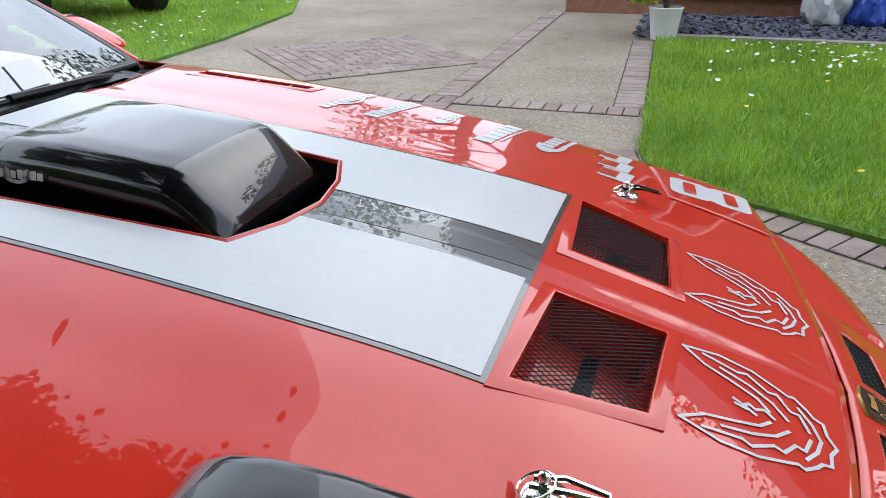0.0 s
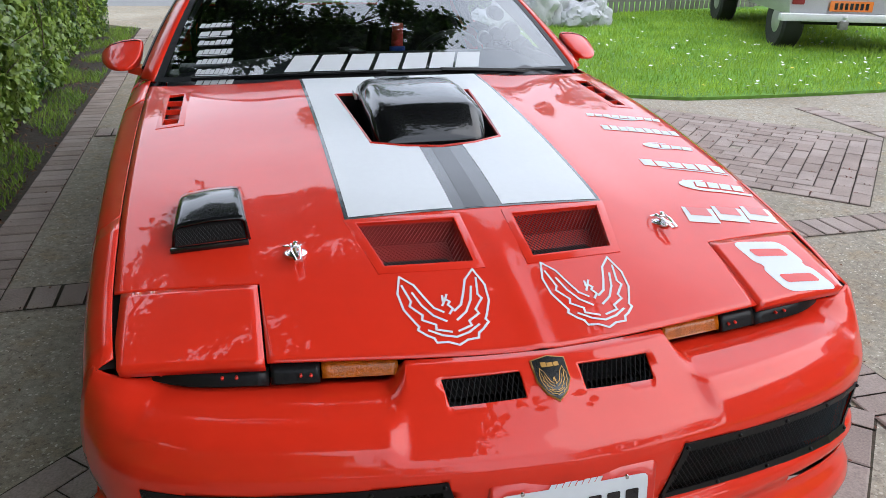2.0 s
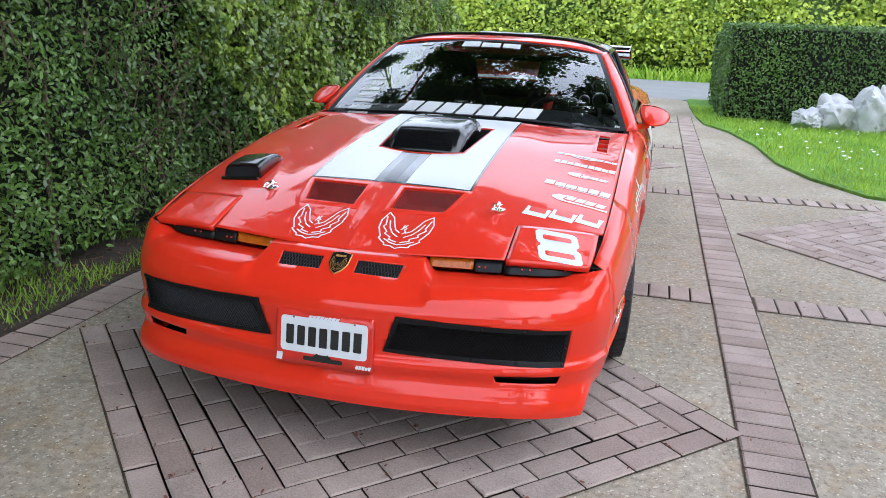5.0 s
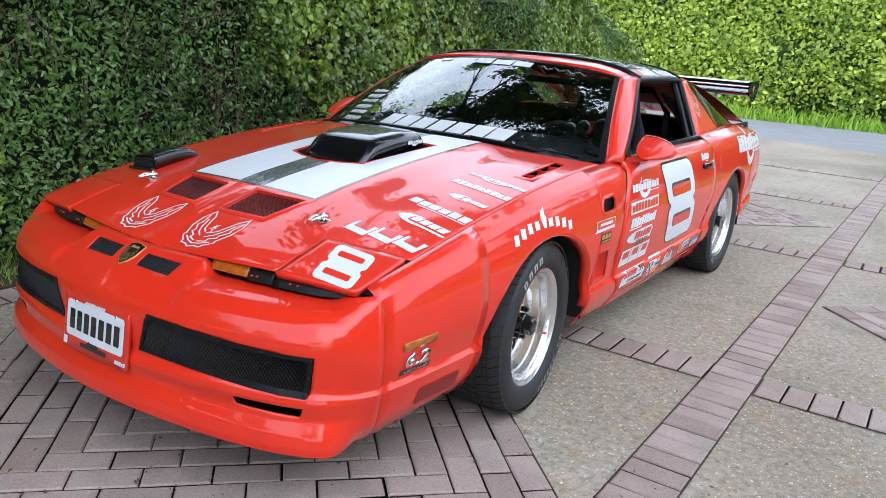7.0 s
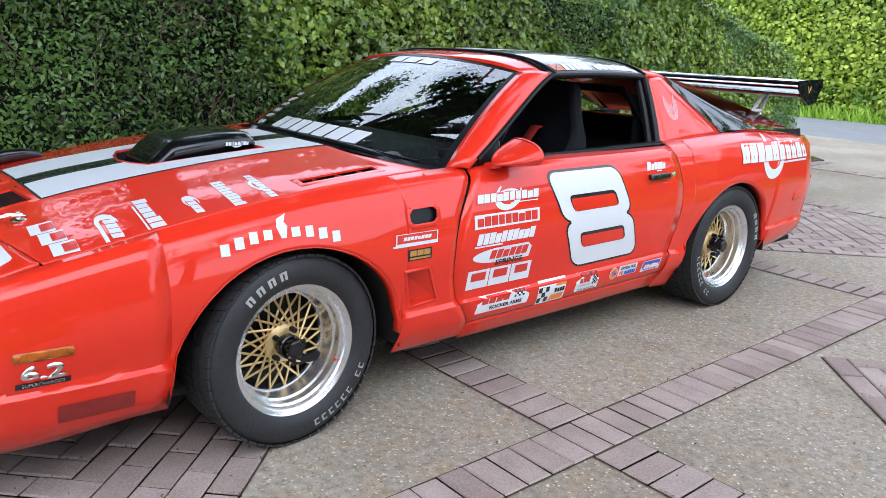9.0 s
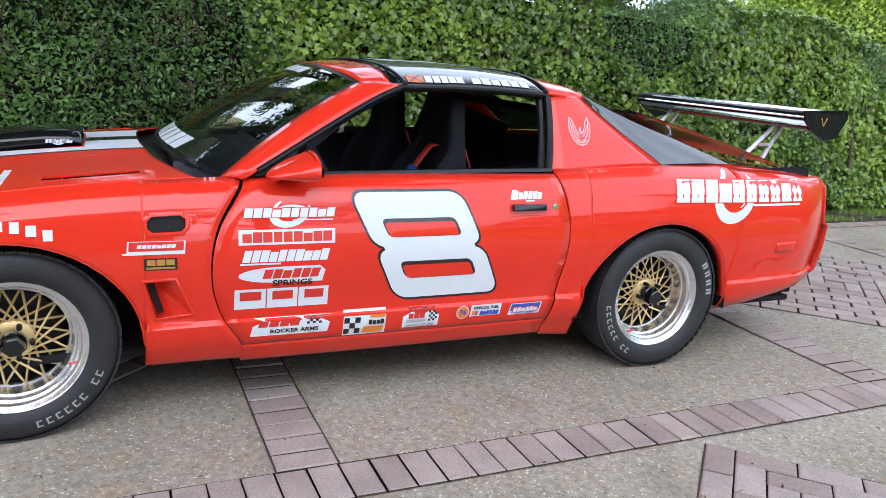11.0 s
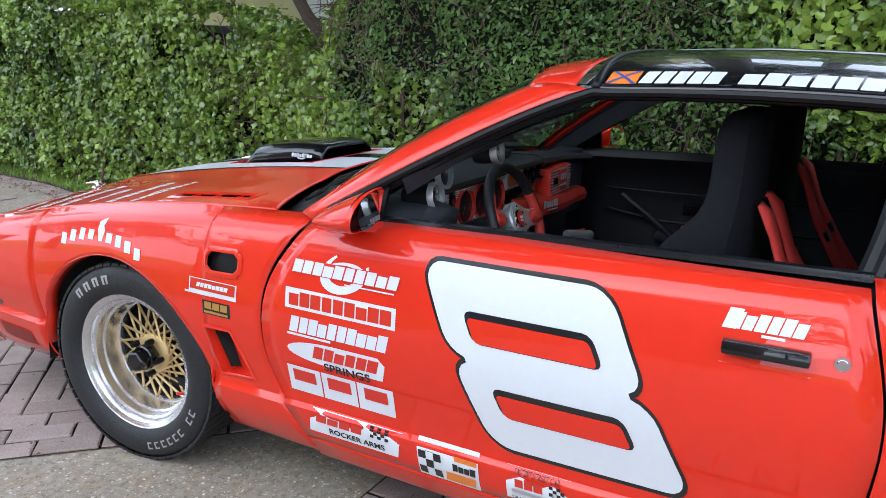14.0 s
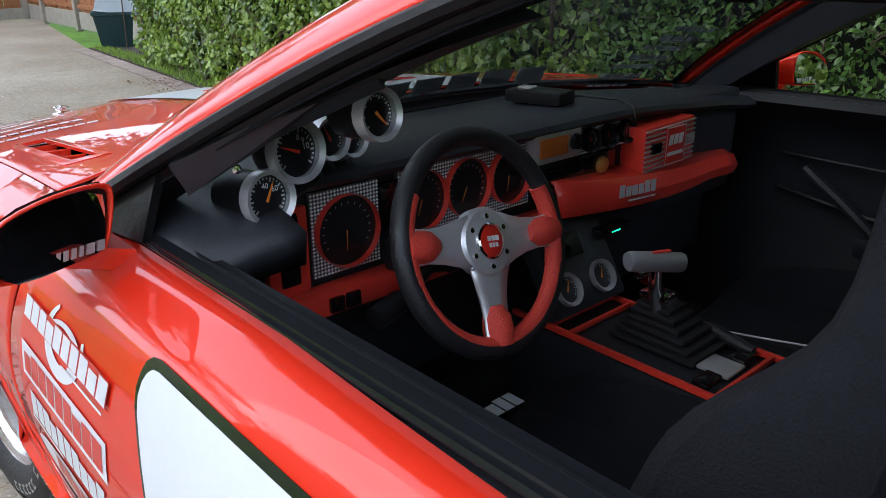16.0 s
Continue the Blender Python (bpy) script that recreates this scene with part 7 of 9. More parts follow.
part("load_floor", bm, CARPET, car)
bm = bmesh.new()
add_tube(bm, [(-0.56, -2.10, 0.30), (-0.56, -2.09, 1.0), (-0.46, -2.08, 1.12), (0.46, -2.08, 1.12), (0.56, -2.09, 1.0), (0.56, -2.10, 0.30)], 0.02, 8)
part("harness_bar", bm, FABRIC, car)

# ---- dashboard ----
dash = part("dashboard", fix_out(grid_bm([[(x, y + 0.03 * max(0, abs(x) - 0.5), z - 0.034 * float(sstep(0.15, 0.7, x)) - 0.10 * max(0.0, x - 0.58) - 0.30 * max(0.0, -x - 0.56)) for x in np.linspace(-0.745, 0.745, 41)] for y, z in ((-0.53, 0.882), (-0.60, 0.902), (-0.72, 0.918), (-0.84, 0.924), (-0.90, 0.922), (-0.920, 0.914), (-0.925, 0.904), (-0.915, 0.894), (-0.88, 0.890))]), (0, -0.75, 0.7)), PLAST, car, "black dashboard with carbon, red and chrome trim")
part("dash_face", box_bm((0, -0.838, 0.772), (1.42, 0.10, 0.25), 0.01), PLAST, dash, smooth=False)
part("knee_panel", box_bm((0, -0.80, 0.58), (1.40, 0.06, 0.22), 0.01), PLAST, dash, smooth=False)
FY = -0.895


def embossed(name, x0, x1, z0, z1, parent):
    """Bright panel pressed in a fine diamond pattern; its light and shade are painted as pale tips on a dark ground."""
    bm_ = box_bm(((x0 + x1) / 2, FY, (z0 + z1) / 2), (x1 - x0, 0.008, z1 - z0), 0.002)
    ob = part(name, bm_, EMBASE, parent, "bright embossed metal trim panel")
    b2 = bmesh.new()
    st = 0.0058
    nx, nz = int((x1 - x0) / st), int((z1 - z0) / st)
    for i in range(nx):
        for j in range(nz):
            cx, cz = x0 + (i + 0.5) * (x1 - x0) / nx, z0 + (j + 0.5) * (z1 - z0) / nz
            h_ = 0.0027
            o_ = [b2.verts.new((cx + dx * h_, FY - 0.0042, cz + dz * h_)) for dx, dz in ((-1, 0), (0, -1), (1, 0), (0, 1))]
            tp = b2.verts.new((cx, FY - 0.0075, cz))
            for q_ in range(4):
                b2.faces.new((o_[q_], o_[(q_ + 1) % 4], tp))
    bmesh.ops.recalc_face_normals(b2, faces=b2.faces)
    tagged(part("embossing", b2, EMBOSS, ob, smooth=False), "", "", "", "stuff")
    return ob


def dial(cx, cy, cz, r, d, parent, rim=BRUSHED, needle=ORANGE_V, deep=0.05, name="gauge", ring=0.16, numbers=(), na=0.6, fat=1.12):
    """A round instrument: cup, rim, dark face, ticks, needle. d: the way that it faces."""
    d = Vector(d).normalized()
    q = d.to_track_quat("X", "Z").to_matrix().to_4x4()
    m_ = Matrix.Translation((cx, cy, cz)) @ q
    g = part(name, lathe_bm([(0.0, -deep), (r * 0.9, -deep), (r * 1.0, -deep * 0.7), (r * 1.0, 0.0)], 28), TRIM, parent)
    g.matrix_basis = m_
    part("rim", lathe_bm([(r * 1.0, -0.012), (r * (fat - 0.02), -0.010), (r * fat, 0.002), (r * (fat - 0.03), 0.008), (r * (1 - ring), 0.004), (r * (1 - ring), -0.004)], 36), rim, g)
    part("face", lathe_bm([(r * 0.98, -0.004), (0.0, -0.004)], 28), GAUGE, g)
    bm_ = bmesh.new()
    for k in range(22):
        a = radians(-130 + 260 * k / 21)
        r0, r1 = r * (0.62 if k % 3 == 0 else 0.70), r * 0.78
        w_ = 0.0011
        for q0 in ((r0, r1),):
            p_ = [Vector((-0.0025, math.sin(a) * rr - math.cos(a) * ww, math.cos(a) * rr + math.sin(a) * ww)) for rr, ww in ((q0[0], -w_), (q0[1], -w_), (q0[1], w_), (q0[0], w_))]
            bm_.faces.new([bm_.verts.new(v) for v in p_])
    part("dial_scale", bm_, DIALTICK, g, smooth=False)
    bm_ = bmesh.new()
    p_ = [Vector((-0.001, math.sin(na) * rr - math.cos(na) * ww, math.cos(na) * rr + math.sin(na) * ww)) for rr, ww in ((-r * 0.15, -0.0022), (r * 0.66, -0.0008), (r * 0.66, 0.0008), (-r * 0.15, 0.0022))]
    bm_.faces.new([bm_.verts.new(v) for v in p_])
    part("needle", bm_, needle, g, smooth=False)
    for txt, a in numbers:
        b_ = text_bm(txt, r * 0.30)
        for v in b_.verts:
            y_, z_ = v.co.x, v.co.y
            v.co = Vector((-0.0022, y_ + math.sin(a) * r * 0.46, z_ + math.cos(a) * r * 0.46))
        part("numeral", b_, WHITE, g, smooth=False)
    return g


BACK = (-0.10, -1.0, 0.12)
embossed("cluster_panel", -0.548, -0.422, 0.750, 0.884, dash), embossed("cluster_panel", -0.384, -0.072, 0.770, 0.893, dash)


def cluster_dial(cx, cz, r, na):
    """A dark dial set deep in a red-walled cup."""
    m_ = Matrix.Translation((cx, FY - 0.020, cz)) @ Vector((0, -1, 0.05)).normalized().to_track_quat("X", "Z").to_matrix().to_4x4()
    g_ = part("cluster_dial", lathe_bm([(r * 1.012, -0.014), (r * 1.012, 0.0), (r * 1.0, 0.001), (r * 0.99, -0.001), (r * 0.975, -0.0112)], 40), REDPL, dash)
    g_.matrix_basis = m_
    part("face", lathe_bm([(r * 0.98, -0.0106), (0.0, -0.0106)], 32), GAUGE, g_)
    b_ = bmesh.new()
    for k_ in range(16):
        a = radians(-120 + 240 * k_ / 15)
        b_.faces.new([b_.verts.new((-0.0100, math.sin(a) * rr - math.cos(a) * ww, math.cos(a) * rr + math.sin(a) * ww)) for rr, ww in ((r * 0.72, -0.0007), (r * 0.80, -0.0007), (r * 0.80, 0.0007), (r * 0.72, 0.0007))])
    part("dial_scale", b_, DIALTICK, g_, smooth=False)
    b_ = bmesh.new()
    b_.faces.new([b_.verts.new((-0.0096, math.sin(na) * rr - math.cos(na) * ww, math.cos(na) * rr + math.sin(na) * ww)) for rr, ww in ((0.0, -0.0012), (r * 0.55, -0.0006), (r * 0.55, 0.0006), (0.0, 0.0012))])
    part("needle", b_, ORANGE_V, g_, smooth=False)


for cx, cz, rr, na in ((-0.488, 0.818, 0.056, 3.2), (-0.338, 0.834, 0.050, 3.5), (-0.237, 0.836, 0.050, 3.6), (-0.133, 0.836, 0.050, 3.3)):
    cluster_dial(cx, cz, rr, na)
quadbox("switch_panel", (-0.403, FY, 0.838), (0.045, 0.012, 0.075), GLOSS_BLACK, dash)
quadbox("red_end_panel", (-0.592, FY - 0.004, 0.806), (0.070, 0.018, 0.135), REDPL, dash, 0.006, None, "glossy red dash end panel")
for z in (0.842, 0.780):
    quadbox("vent_slot", (-0.592, FY - 0.014, z), (0.032, 0.006, 0.048), GLOSS_BLACK, dash, 0.004)
quadbox("red_lower_rail", (-0.42, FY - 0.018, 0.720), (0.44, 0.045, 0.040), REDPL, dash, 0.010, None, "glossy red lower dash rail")
for x in (-0.535, -0.505, -0.30):
    quadbox("rail_switch", (x, FY - 0.043, 0.720), (0.026, 0.008, 0.024), GLOSS_BLACK, dash, 0.003)
quadbox("red_middle_rail", (-0.10, FY - 0.006, 0.735), (0.20, 0.020, 0.030), REDPL, dash, 0.006)
bm = bmesh.new()
rows = []
for t in np.linspace(0, 1, 16):
    x = -0.02 + 0.68 * t
    z0, z1 = 0.730 - 0.034 * t, 0.800 - 0.058 * t
    y = FY - 0.03 - 0.035 * math.sin(math.pi * min(1, t * 1.2))
    rows.append([(x, FY + 0.02, z0 - 0.012), (x, y, z0), (x, y - 0.008, (z0 + z1) / 2), (x, y + 0.006, z1), (x, FY + 0.02, z1 + 0.012)])
add_grid(bm, rows)
shelf = part("red_shelf", fix_out(bm, (0.3, -0.86, 0.67)), REDPL, dash, "glossy red dash shelf with white blocks", thick=0.006)
part("shelf_print", drape(flat(word(6, 0.13, 0.026, 0.0, 0.30, 64) + [rect(-0.03, -0.024, 0.065, -0.020)]), lambda a, b_: (0.176 + a, FY - 0.078, 0.764 + b_ - 0.07 * a), 0.0), WHITE, shelf)
quadbox("radio", (-0.016, FY - 0.010, 0.874), (0.135, 0.030, 0.062), BRUSHED, dash, 0.006, None, "silver car radio with amber display")
quadbox("radio_display", (-0.031, FY - 0.027, 0.874), (0.078, 0.004, 0.036), LCD, dash, 0.002)
part("radio_knob", lathe_bm([(0.0, 0.010), (0.014, 0.008), (0.016, 0.0)], 20, Matrix.Translation((0.033, FY - 0.025, 0.874)) @ Matrix.Rotation(radians(-90), 4, "Z")), TRIM, dash)
quadbox("heater_panel", (0.02, FY - 0.006, 0.805), (0.12, 0.016, 0.036), GLOSS_BLACK, dash, 0.003)
quadbox("red_bezel", (0.02, FY, 0.782), (0.145, 0.014, 0.016), REDPL, dash, 0.003)
embossed("triple_panel", 0.064, 0.244, 0.836, 0.894, dash)
for k in range(3):
    dial(0.095 + 0.058 * k, FY - 0.016, 0.865, 0.0215, (0, -1, 0.03), dash, TRIM, RED_V, 0.02, "small_gauge", 0.08, (), -0.8 + 0.5 * k)
quadbox("amber_lamp_panel", (0.130, FY - 0.004, 0.808), (0.11, 0.014, 0.050), GLOSS_BLACK, dash, 0.004)
part("amber_button", lathe_bm([(0.0, 0.012), (0.016, 0.008), (0.018, 0.0)], 20, Matrix.Translation((0.136, FY - 0.012, 0.808)) @ Matrix.Rotation(radians(-90), 4, "Z")), GOLD_V, dash)
IR = Matrix.Rotation(-0.03, 3, "Y")
ign = quadbox("ignition_box", (0.318, FY - 0.022, 0.826), (0.185, 0.060, 0.098), REDPL, dash, 0.004, IR, "red finned ignition amplifier box")
for k in range(9):
    quadbox("fin", (0.318, FY - 0.0535, 0.785 + 0.0103 * k), (0.183, 0.006, 0.0034), SILVER_V, ign, 0.001, IR)
quadbox("ignition_label", (0.330, FY - 0.057, 0.826), (0.072, 0.003, 0.080), RED_V, ign, 0.001, IR)
part("label_edge", drape(flat([rect(-0.036, 0.038, 0.036, 0.040), rect(-0.036, -0.040, 0.036, -0.038), rect(-0.036, -0.038, -0.034, 0.038), rect(0.034, -0.038, 0.036, 0.038)]), lambda a, b_: (0.330 + a, FY - 0.0592, 0.826 + b_), 0.0), WHITE, ign)
part("label_print", drape(flat(moved(word(3, 0.056, 0.022, 0.2, 0.3, 11), 0, 0.012) + [rect(-0.030, -0.022, 0.030, -0.014)]), lambda a, b_: (0.330 + a, FY - 0.0592, 0.826 + b_), 0.0), WHITE, ign)
quadbox("ignition_plate", (0.388, FY - 0.056, 0.830), (0.036, 0.003, 0.016), SILVER_V, ign, 0.001)
part("ignition_plug", box_bm((0.262, FY - 0.056, 0.828), (0.032, 0.008, 0.022), 0.002), GLOSS_BLACK, ign)
radar = tagged(new("radar_detector"), "small black radar detector resting on the dashboard", "gadget")
part("case", box_bm((0.080, -0.785, 0.938), (0.075, 0.125, 0.026), 0.008, Matrix.Rotation(0.25, 3, "Z")), TRIM, radar)
part("grille", box_bm((0.075, -0.755, 0.952), (0.03, 0.03, 0.004), 0.001, Matrix.Rotation(0.25, 3, "Z")), SILVER_V, radar)
part("lead", tube_bm([(0.12, -0.77, 0.930), (0.19, -0.80, 0.926), (0.215, -0.88, 0.926), (0.215, -0.918, 0.917), (0.212, -0.928, 0.895)], 0.0022, 5), TRIM, radar)
# left end: rounded side pod below the pillar gauges
bm = bmesh.new()
add_grid(bm, [[(-0.78 + 0.13 * t, y - 0.02 * t, 0.868 - 0.03 * (1 - t) ** 2 - 0.05 * max(0, (-y - 0.93) * 6) ** 2) for t in np.linspace(0, 1, 6)] for y in np.linspace(-0.72, -1.03, 9)])
part("dash_end_pod", bm, PLAST, dash, thick=0.05)
for k in range(6):
    part("vent_fin", box_bm((-0.735 + 0.012 * k, -0.90 - 0.006 * k, 0.868), (0.004, 0.09, 0.006), 0.001, Matrix.Rotation(0.35, 3, "Z")), TRIM, dash)

# pillar panel with its gauges
PB = (0.10, -0.98, 0.12)
bm = bmesh.new()
bm.faces.new([bm.verts.new(p) for p in ((-0.765, -0.960, 0.995), (-0.645, -1.19, 1.120), (-0.622, -1.185, 1.095), (-0.682, -1.06, 1.030), (-0.745, -0.960, 0.955))])
pil = part("pillar_gauge_panel", bm, PLAST, car, "black pillar panel holding gauges", smooth=False, thick=0.02)
dial(-0.668, -1.003, 0.929, 0.033, PB, pil, SILVER_V, ORANGE_V, 0.085, "pillar_gauge", 0.12, (("40", -0.1), ("60", 0.9)), 0.5)
dial(-0.622, -1.00, 0.980, 0.037, PB, pil, SILVER_V, RED_V, 0.05, "pillar_gauge", 0.12, (("8", 0.35), ("9", 0.85), ("10", 1.35)), -1.2)
dial(-0.545, -0.96, 0.977, 0.027, PB, pil, SILVER_V, RED_V, 0.05, "pillar_gauge", 0.12, (), -0.4)
dial(-0.490, -0.93, 0.964, 0.025, PB, pil, SILVER_V, RED_V, 0.04, "pillar_gauge", 0.12, (), -0.4)
dial(-0.597, -1.138, 1.043, 0.028, PB, pil, SILVER_V, ORANGE_V, 0.06, "pillar_gauge", 0.12, (), 2.4)
for p in ((-0.628, -1.15, 1.094), (-0.700, -1.02, 1.012), (-0.705, -1.00, 0.972)):
    part("panel_screw", lathe_bm([(0, 0.005), (0.005, 0.004), (0.006, 0)], 10, Matrix.Translation(p) @ Matrix.Rotation(radians(-120), 4, "Z")), CHROME, pil)
for x, y in ((-0.575, -0.965), (-0.535, -0.935), (-0.50, -0.92)):
    part("gauge_cup", lathe_bm([(0.0, 0.03), (0.012, 0.03), (0.014, 0.012), (0.030, 0.006), (0.032, 0.0)], 20, Matrix.Translation((x, y + 0.04, 0.921)) @ Matrix.Rotation(radians(-90), 4, "Y")), TRIM, dash)

# ---- steering wheel ----
WC = Vector((-0.384, -1.098, 0.826))
wn_ = Vector((0.05, -0.93, 0.36)).normalized()
WM = Matrix.Translation(WC) @ wn_.to_track_quat("Z", "Y").to_matrix().to_4x4()
RW = 0.170
def wheel_arc(a0, a1, r_, m_, n=24, name="rim_grip"):
    bm_ = bmesh.new()
    add_tube(bm_, [(RW * math.cos(radians(a0 + (a1 - a0) * k / n)), RW * math.sin(radians(a0 + (a1 - a0) * k / n)), 0) for k in range(n + 1)], r_, 12)
    o_ = part(name, bm_, m_, sw)
    return o_


bm = lathe_bm([(0.0, 0.012), (0.028, 0.012), (0.030, 0.010), (0.050, 0.008), (0.056, 0.002), (0.054, -0.02), (0.0, -0.02)], 36, Matrix.Rotation(radians(-90), 4, "Y"))
sw = part("steering_wheel", bm, BRUSHED, car, "black and red leather sports steering wheel")
sw.matrix_basis = WM @ Matrix.Rotation(radians(-9), 4, "Z") @ Matrix.Scale(0.90, 4)
wheel_arc(0, 360, 0.0165, LEATHER, 60)
RW = 0.1645
wheel_arc(196, 344, 0.0152, REDLEATHER, 36, "lower_grip"), wheel_arc(150, 198, 0.0162, REDLEATHER, 14, "thumb_grip"), wheel_arc(-18, 30, 0.0162, REDLEATHER, 14, "thumb_grip")
for a in (178, 2, 270):
    c_, s_ = math.cos(radians(a)), math.sin(radians(a))
    bm = bmesh.new()
    rows = []
    for t, w_, z_ in ((0.036, 0.044, 0.0), (0.06, 0.036, -0.003), (0.09, 0.029, -0.004), (0.12, 0.026, -0.003), (0.150, 0.028, -0.001), (0.166, 0.036, 0.0)):
        rows.append([(c_ * t - s_ * e * w_, s_ * t + c_ * e * w_, z_) for e in (-1, -0.4, 0.4, 1)])
    add_grid(bm, rows)
    part("spoke", bm, BRUSHED, sw, "brushed metal wheel spoke", thick=0.005)
    bm = bmesh.new()
    add_tube(bm, [(c_ * t, s_ * t, 0.0) for t in (0.102, 0.120, 0.14, 0.165)], [0.012, 0.024, 0.026, 0.022], 12)
    part("spoke_boot", bm, REDLEATHER, sw)
part("horn_ring", lathe_bm([(0.026, 0.016), (0.029, 0.014), (0.030, 0.010)], 32, Matrix.Rotation(radians(-90), 4, "Y")), CHROME, sw)
part("horn_button", lathe_bm([(0.0, 0.017), (0.02, 0.016), (0.026, 0.013)], 32, Matrix.Rotation(radians(-90), 4, "Y")), RED_V, sw)
part("horn_print", drape(flat(moved(word(3, 0.026, 0.008, 0, 0.3, 31), 0, 0.004) + [rect(-0.010, -0.010, -0.004, -0.003), rect(-0.003, -0.010, 0.003, -0.003), rect(0.004, -0.010, 0.010, -0.003)]), lambda a, b_: (a, b_, 0.0178), 0.0), WHITE, sw)
for k in range(6):
    a = radians(60 * k + 30)
    part("wheel_bolt", lathe_bm([(0, 0.012), (0.0045, 0.011), (0.005, 0.006)], 8, Matrix.Translation((0.040 * math.cos(a), 0.040 * math.sin(a), 0)) @ Matrix.Rotation(radians(-90), 4, "Y")), CHROME, sw)
part("column", tube_bm([WC - wn_ * 0.02, WC - wn_ * 0.20], 0.035, 14), PLAST, car)
part("stalk", tube_bm([(-0.40, -1.02, 0.785), (-0.47, -1.04, 0.760), (-0.51, -1.05, 0.752)], [0.006, 0.008, 0.014], 10), TRIM, car)
part("stalk_knob", tube_bm([(-0.505, -1.05, 0.753), (-0.555, -1.058, 0.745)], 0.017, 12), TRIM, car)

# ---- console, shifter ----
con = part("console", box_bm((-0.012, -1.19, 0.395), (0.21, 0.62, 0.245), 0.012), PLAST, car, "black console with red edging and shifter")
con.location = (0.030, 0.010, 0.016)
for x in (-0.112, 0.088):
    quadbox("console_edge", (x, -1.19, 0.526), (0.010, 0.60, 0.012), REDPL, con, 0.003)
for y in (-0.985, -1.03, -1.33):
    quadbox("console_edge", (-0.012, y, 0.526), (0.20, 0.008, 0.011), REDPL, con, 0.003)
quadbox("console_tray", (-0.012, -1.01, 0.522), (0.17, 0.04, 0.008), TRIM, con, 0.002)
for k in range(6):
    w_, l_ = 0.082 - 0.0085 * k, 0.118 - 0.014 * k
    bm = box_bm((0.010, -1.165 + 0.004 * k, 0.528 + 0.0125 * k), (2 * w_ * 0.75, 2 * l_ * 0.75, 0.011), 0.005)
    part("shifter_boot", bm, LEATHER, con)
part("shift_lever", tube_bm([(0.000, -1.150, 0.59), (-0.030, -1.152, 0.640), (-0.045, -1.158, 0.690)], [0.020, 0.012, 0.013], 12), CHROME, con)
part("shift_gate", box_bm((-0.004, -1.145, 0.614), (0.045, 0.055, 0.014), 0.005), CHROME, con)
part("shift_trigger", box_bm((-0.058, -1.140, 0.668), (0.030, 0.016, 0.010), 0.004), CHROME, con)
part("shift_handle", tube_bm([(-0.100, -1.138, 0.702), (-0.095, -1.140, 0.702), (-0.006, -1.181, 0.688), (-0.001, -1.184, 0.687)], [0.016, 0.018, 0.018, 0.016], 18), SATIN, con, "polished T-shaped shift handle")
part("handle_mark", box_bm((-0.046, -1.163, 0.7135), (0.045, 0.010, 0.001), 0.0004, Matrix.Rotation(-0.43, 3, "Z")), RED_V, con)
part("handbrake", tube_bm([(0.075, -1.10, 0.52), (0.072, -1.22, 0.545), (0.070, -1.30, 0.53)], 0.012, 10), LEATHER, con)
for x in (-0.075, 0.045):
    quadbox("window_switch", (x, -1.295, 0.530), (0.05, 0.03, 0.012), GLOSS_BLACK, con, 0.004)
quadbox("switch_panel", (-0.012, -1.285, 0.527), (0.06, 0.06, 0.006), BRUSHED, con, 0.002)
cs_rot = Matrix.Rotation(radians(-32), 3, "X")
stack = part("centre_console_panel", box_bm((0.02, -0.945, 0.600), (0.21, 0.03, 0.20), 0.006, cs_rot), PLAST, dash)
stack.location = (0.0, 0.010, 0.040)
for x in (-0.035, 0.070):
    dial(x, -0.988, 0.565, 0.030, (0, -0.86, 0.52), stack, SILVER_V, ORANGE_V, 0.03, "console_gauge", 0.14, (), 0.5)
part("switch_plate", box_bm((-0.02, -0.955, 0.640), (0.085, 0.022, 0.052), 0.004, cs_rot), TRIM, stack)
part("rotary_switch", lathe_bm([(0.0, 0.014), (0.010, 0.012), (0.012, 0.0)], 16, Matrix.Translation((-0.035, -0.968, 0.645)) @ Matrix.Rotation(radians(-90), 4, "Z")), GLOSS_BLACK, stack)
for k in range(5):
    part("green_lamp", box_bm((0.13 + 0.006 * k, -0.952, 0.676), (0.004, 0.002, 0.003), 0.0005), GREENLED, dash, smooth=False)
quadbox("lamp_box", (0.145, -0.935, 0.678), (0.10, 0.035, 0.014), TRIM, dash, 0.003)
bm = bmesh.new()
bm.faces.new([bm.verts.new((0.17 + 0.05 * math.cos(2 * math.pi * k / 20), -1.20 + 0.035 * math.sin(2 * math.pi * k / 20), 0.30)) for k in range(20)])
part("floor_mat_badge", bm, SILVER_V, car, smooth=False)
part("pedal", box_bm((-0.30, -0.74, 0.40), (0.07, 0.012, 0.09), 0.004, Matrix.Rotation(radians(-20), 3, "X")), BRUSHED, car)
part("pedal", box_bm((-0.44, -0.74, 0.42), (0.09, 0.012, 0.06), 0.004, Matrix.Rotation(radians(-20), 3, "X")), BRUSHED, car)

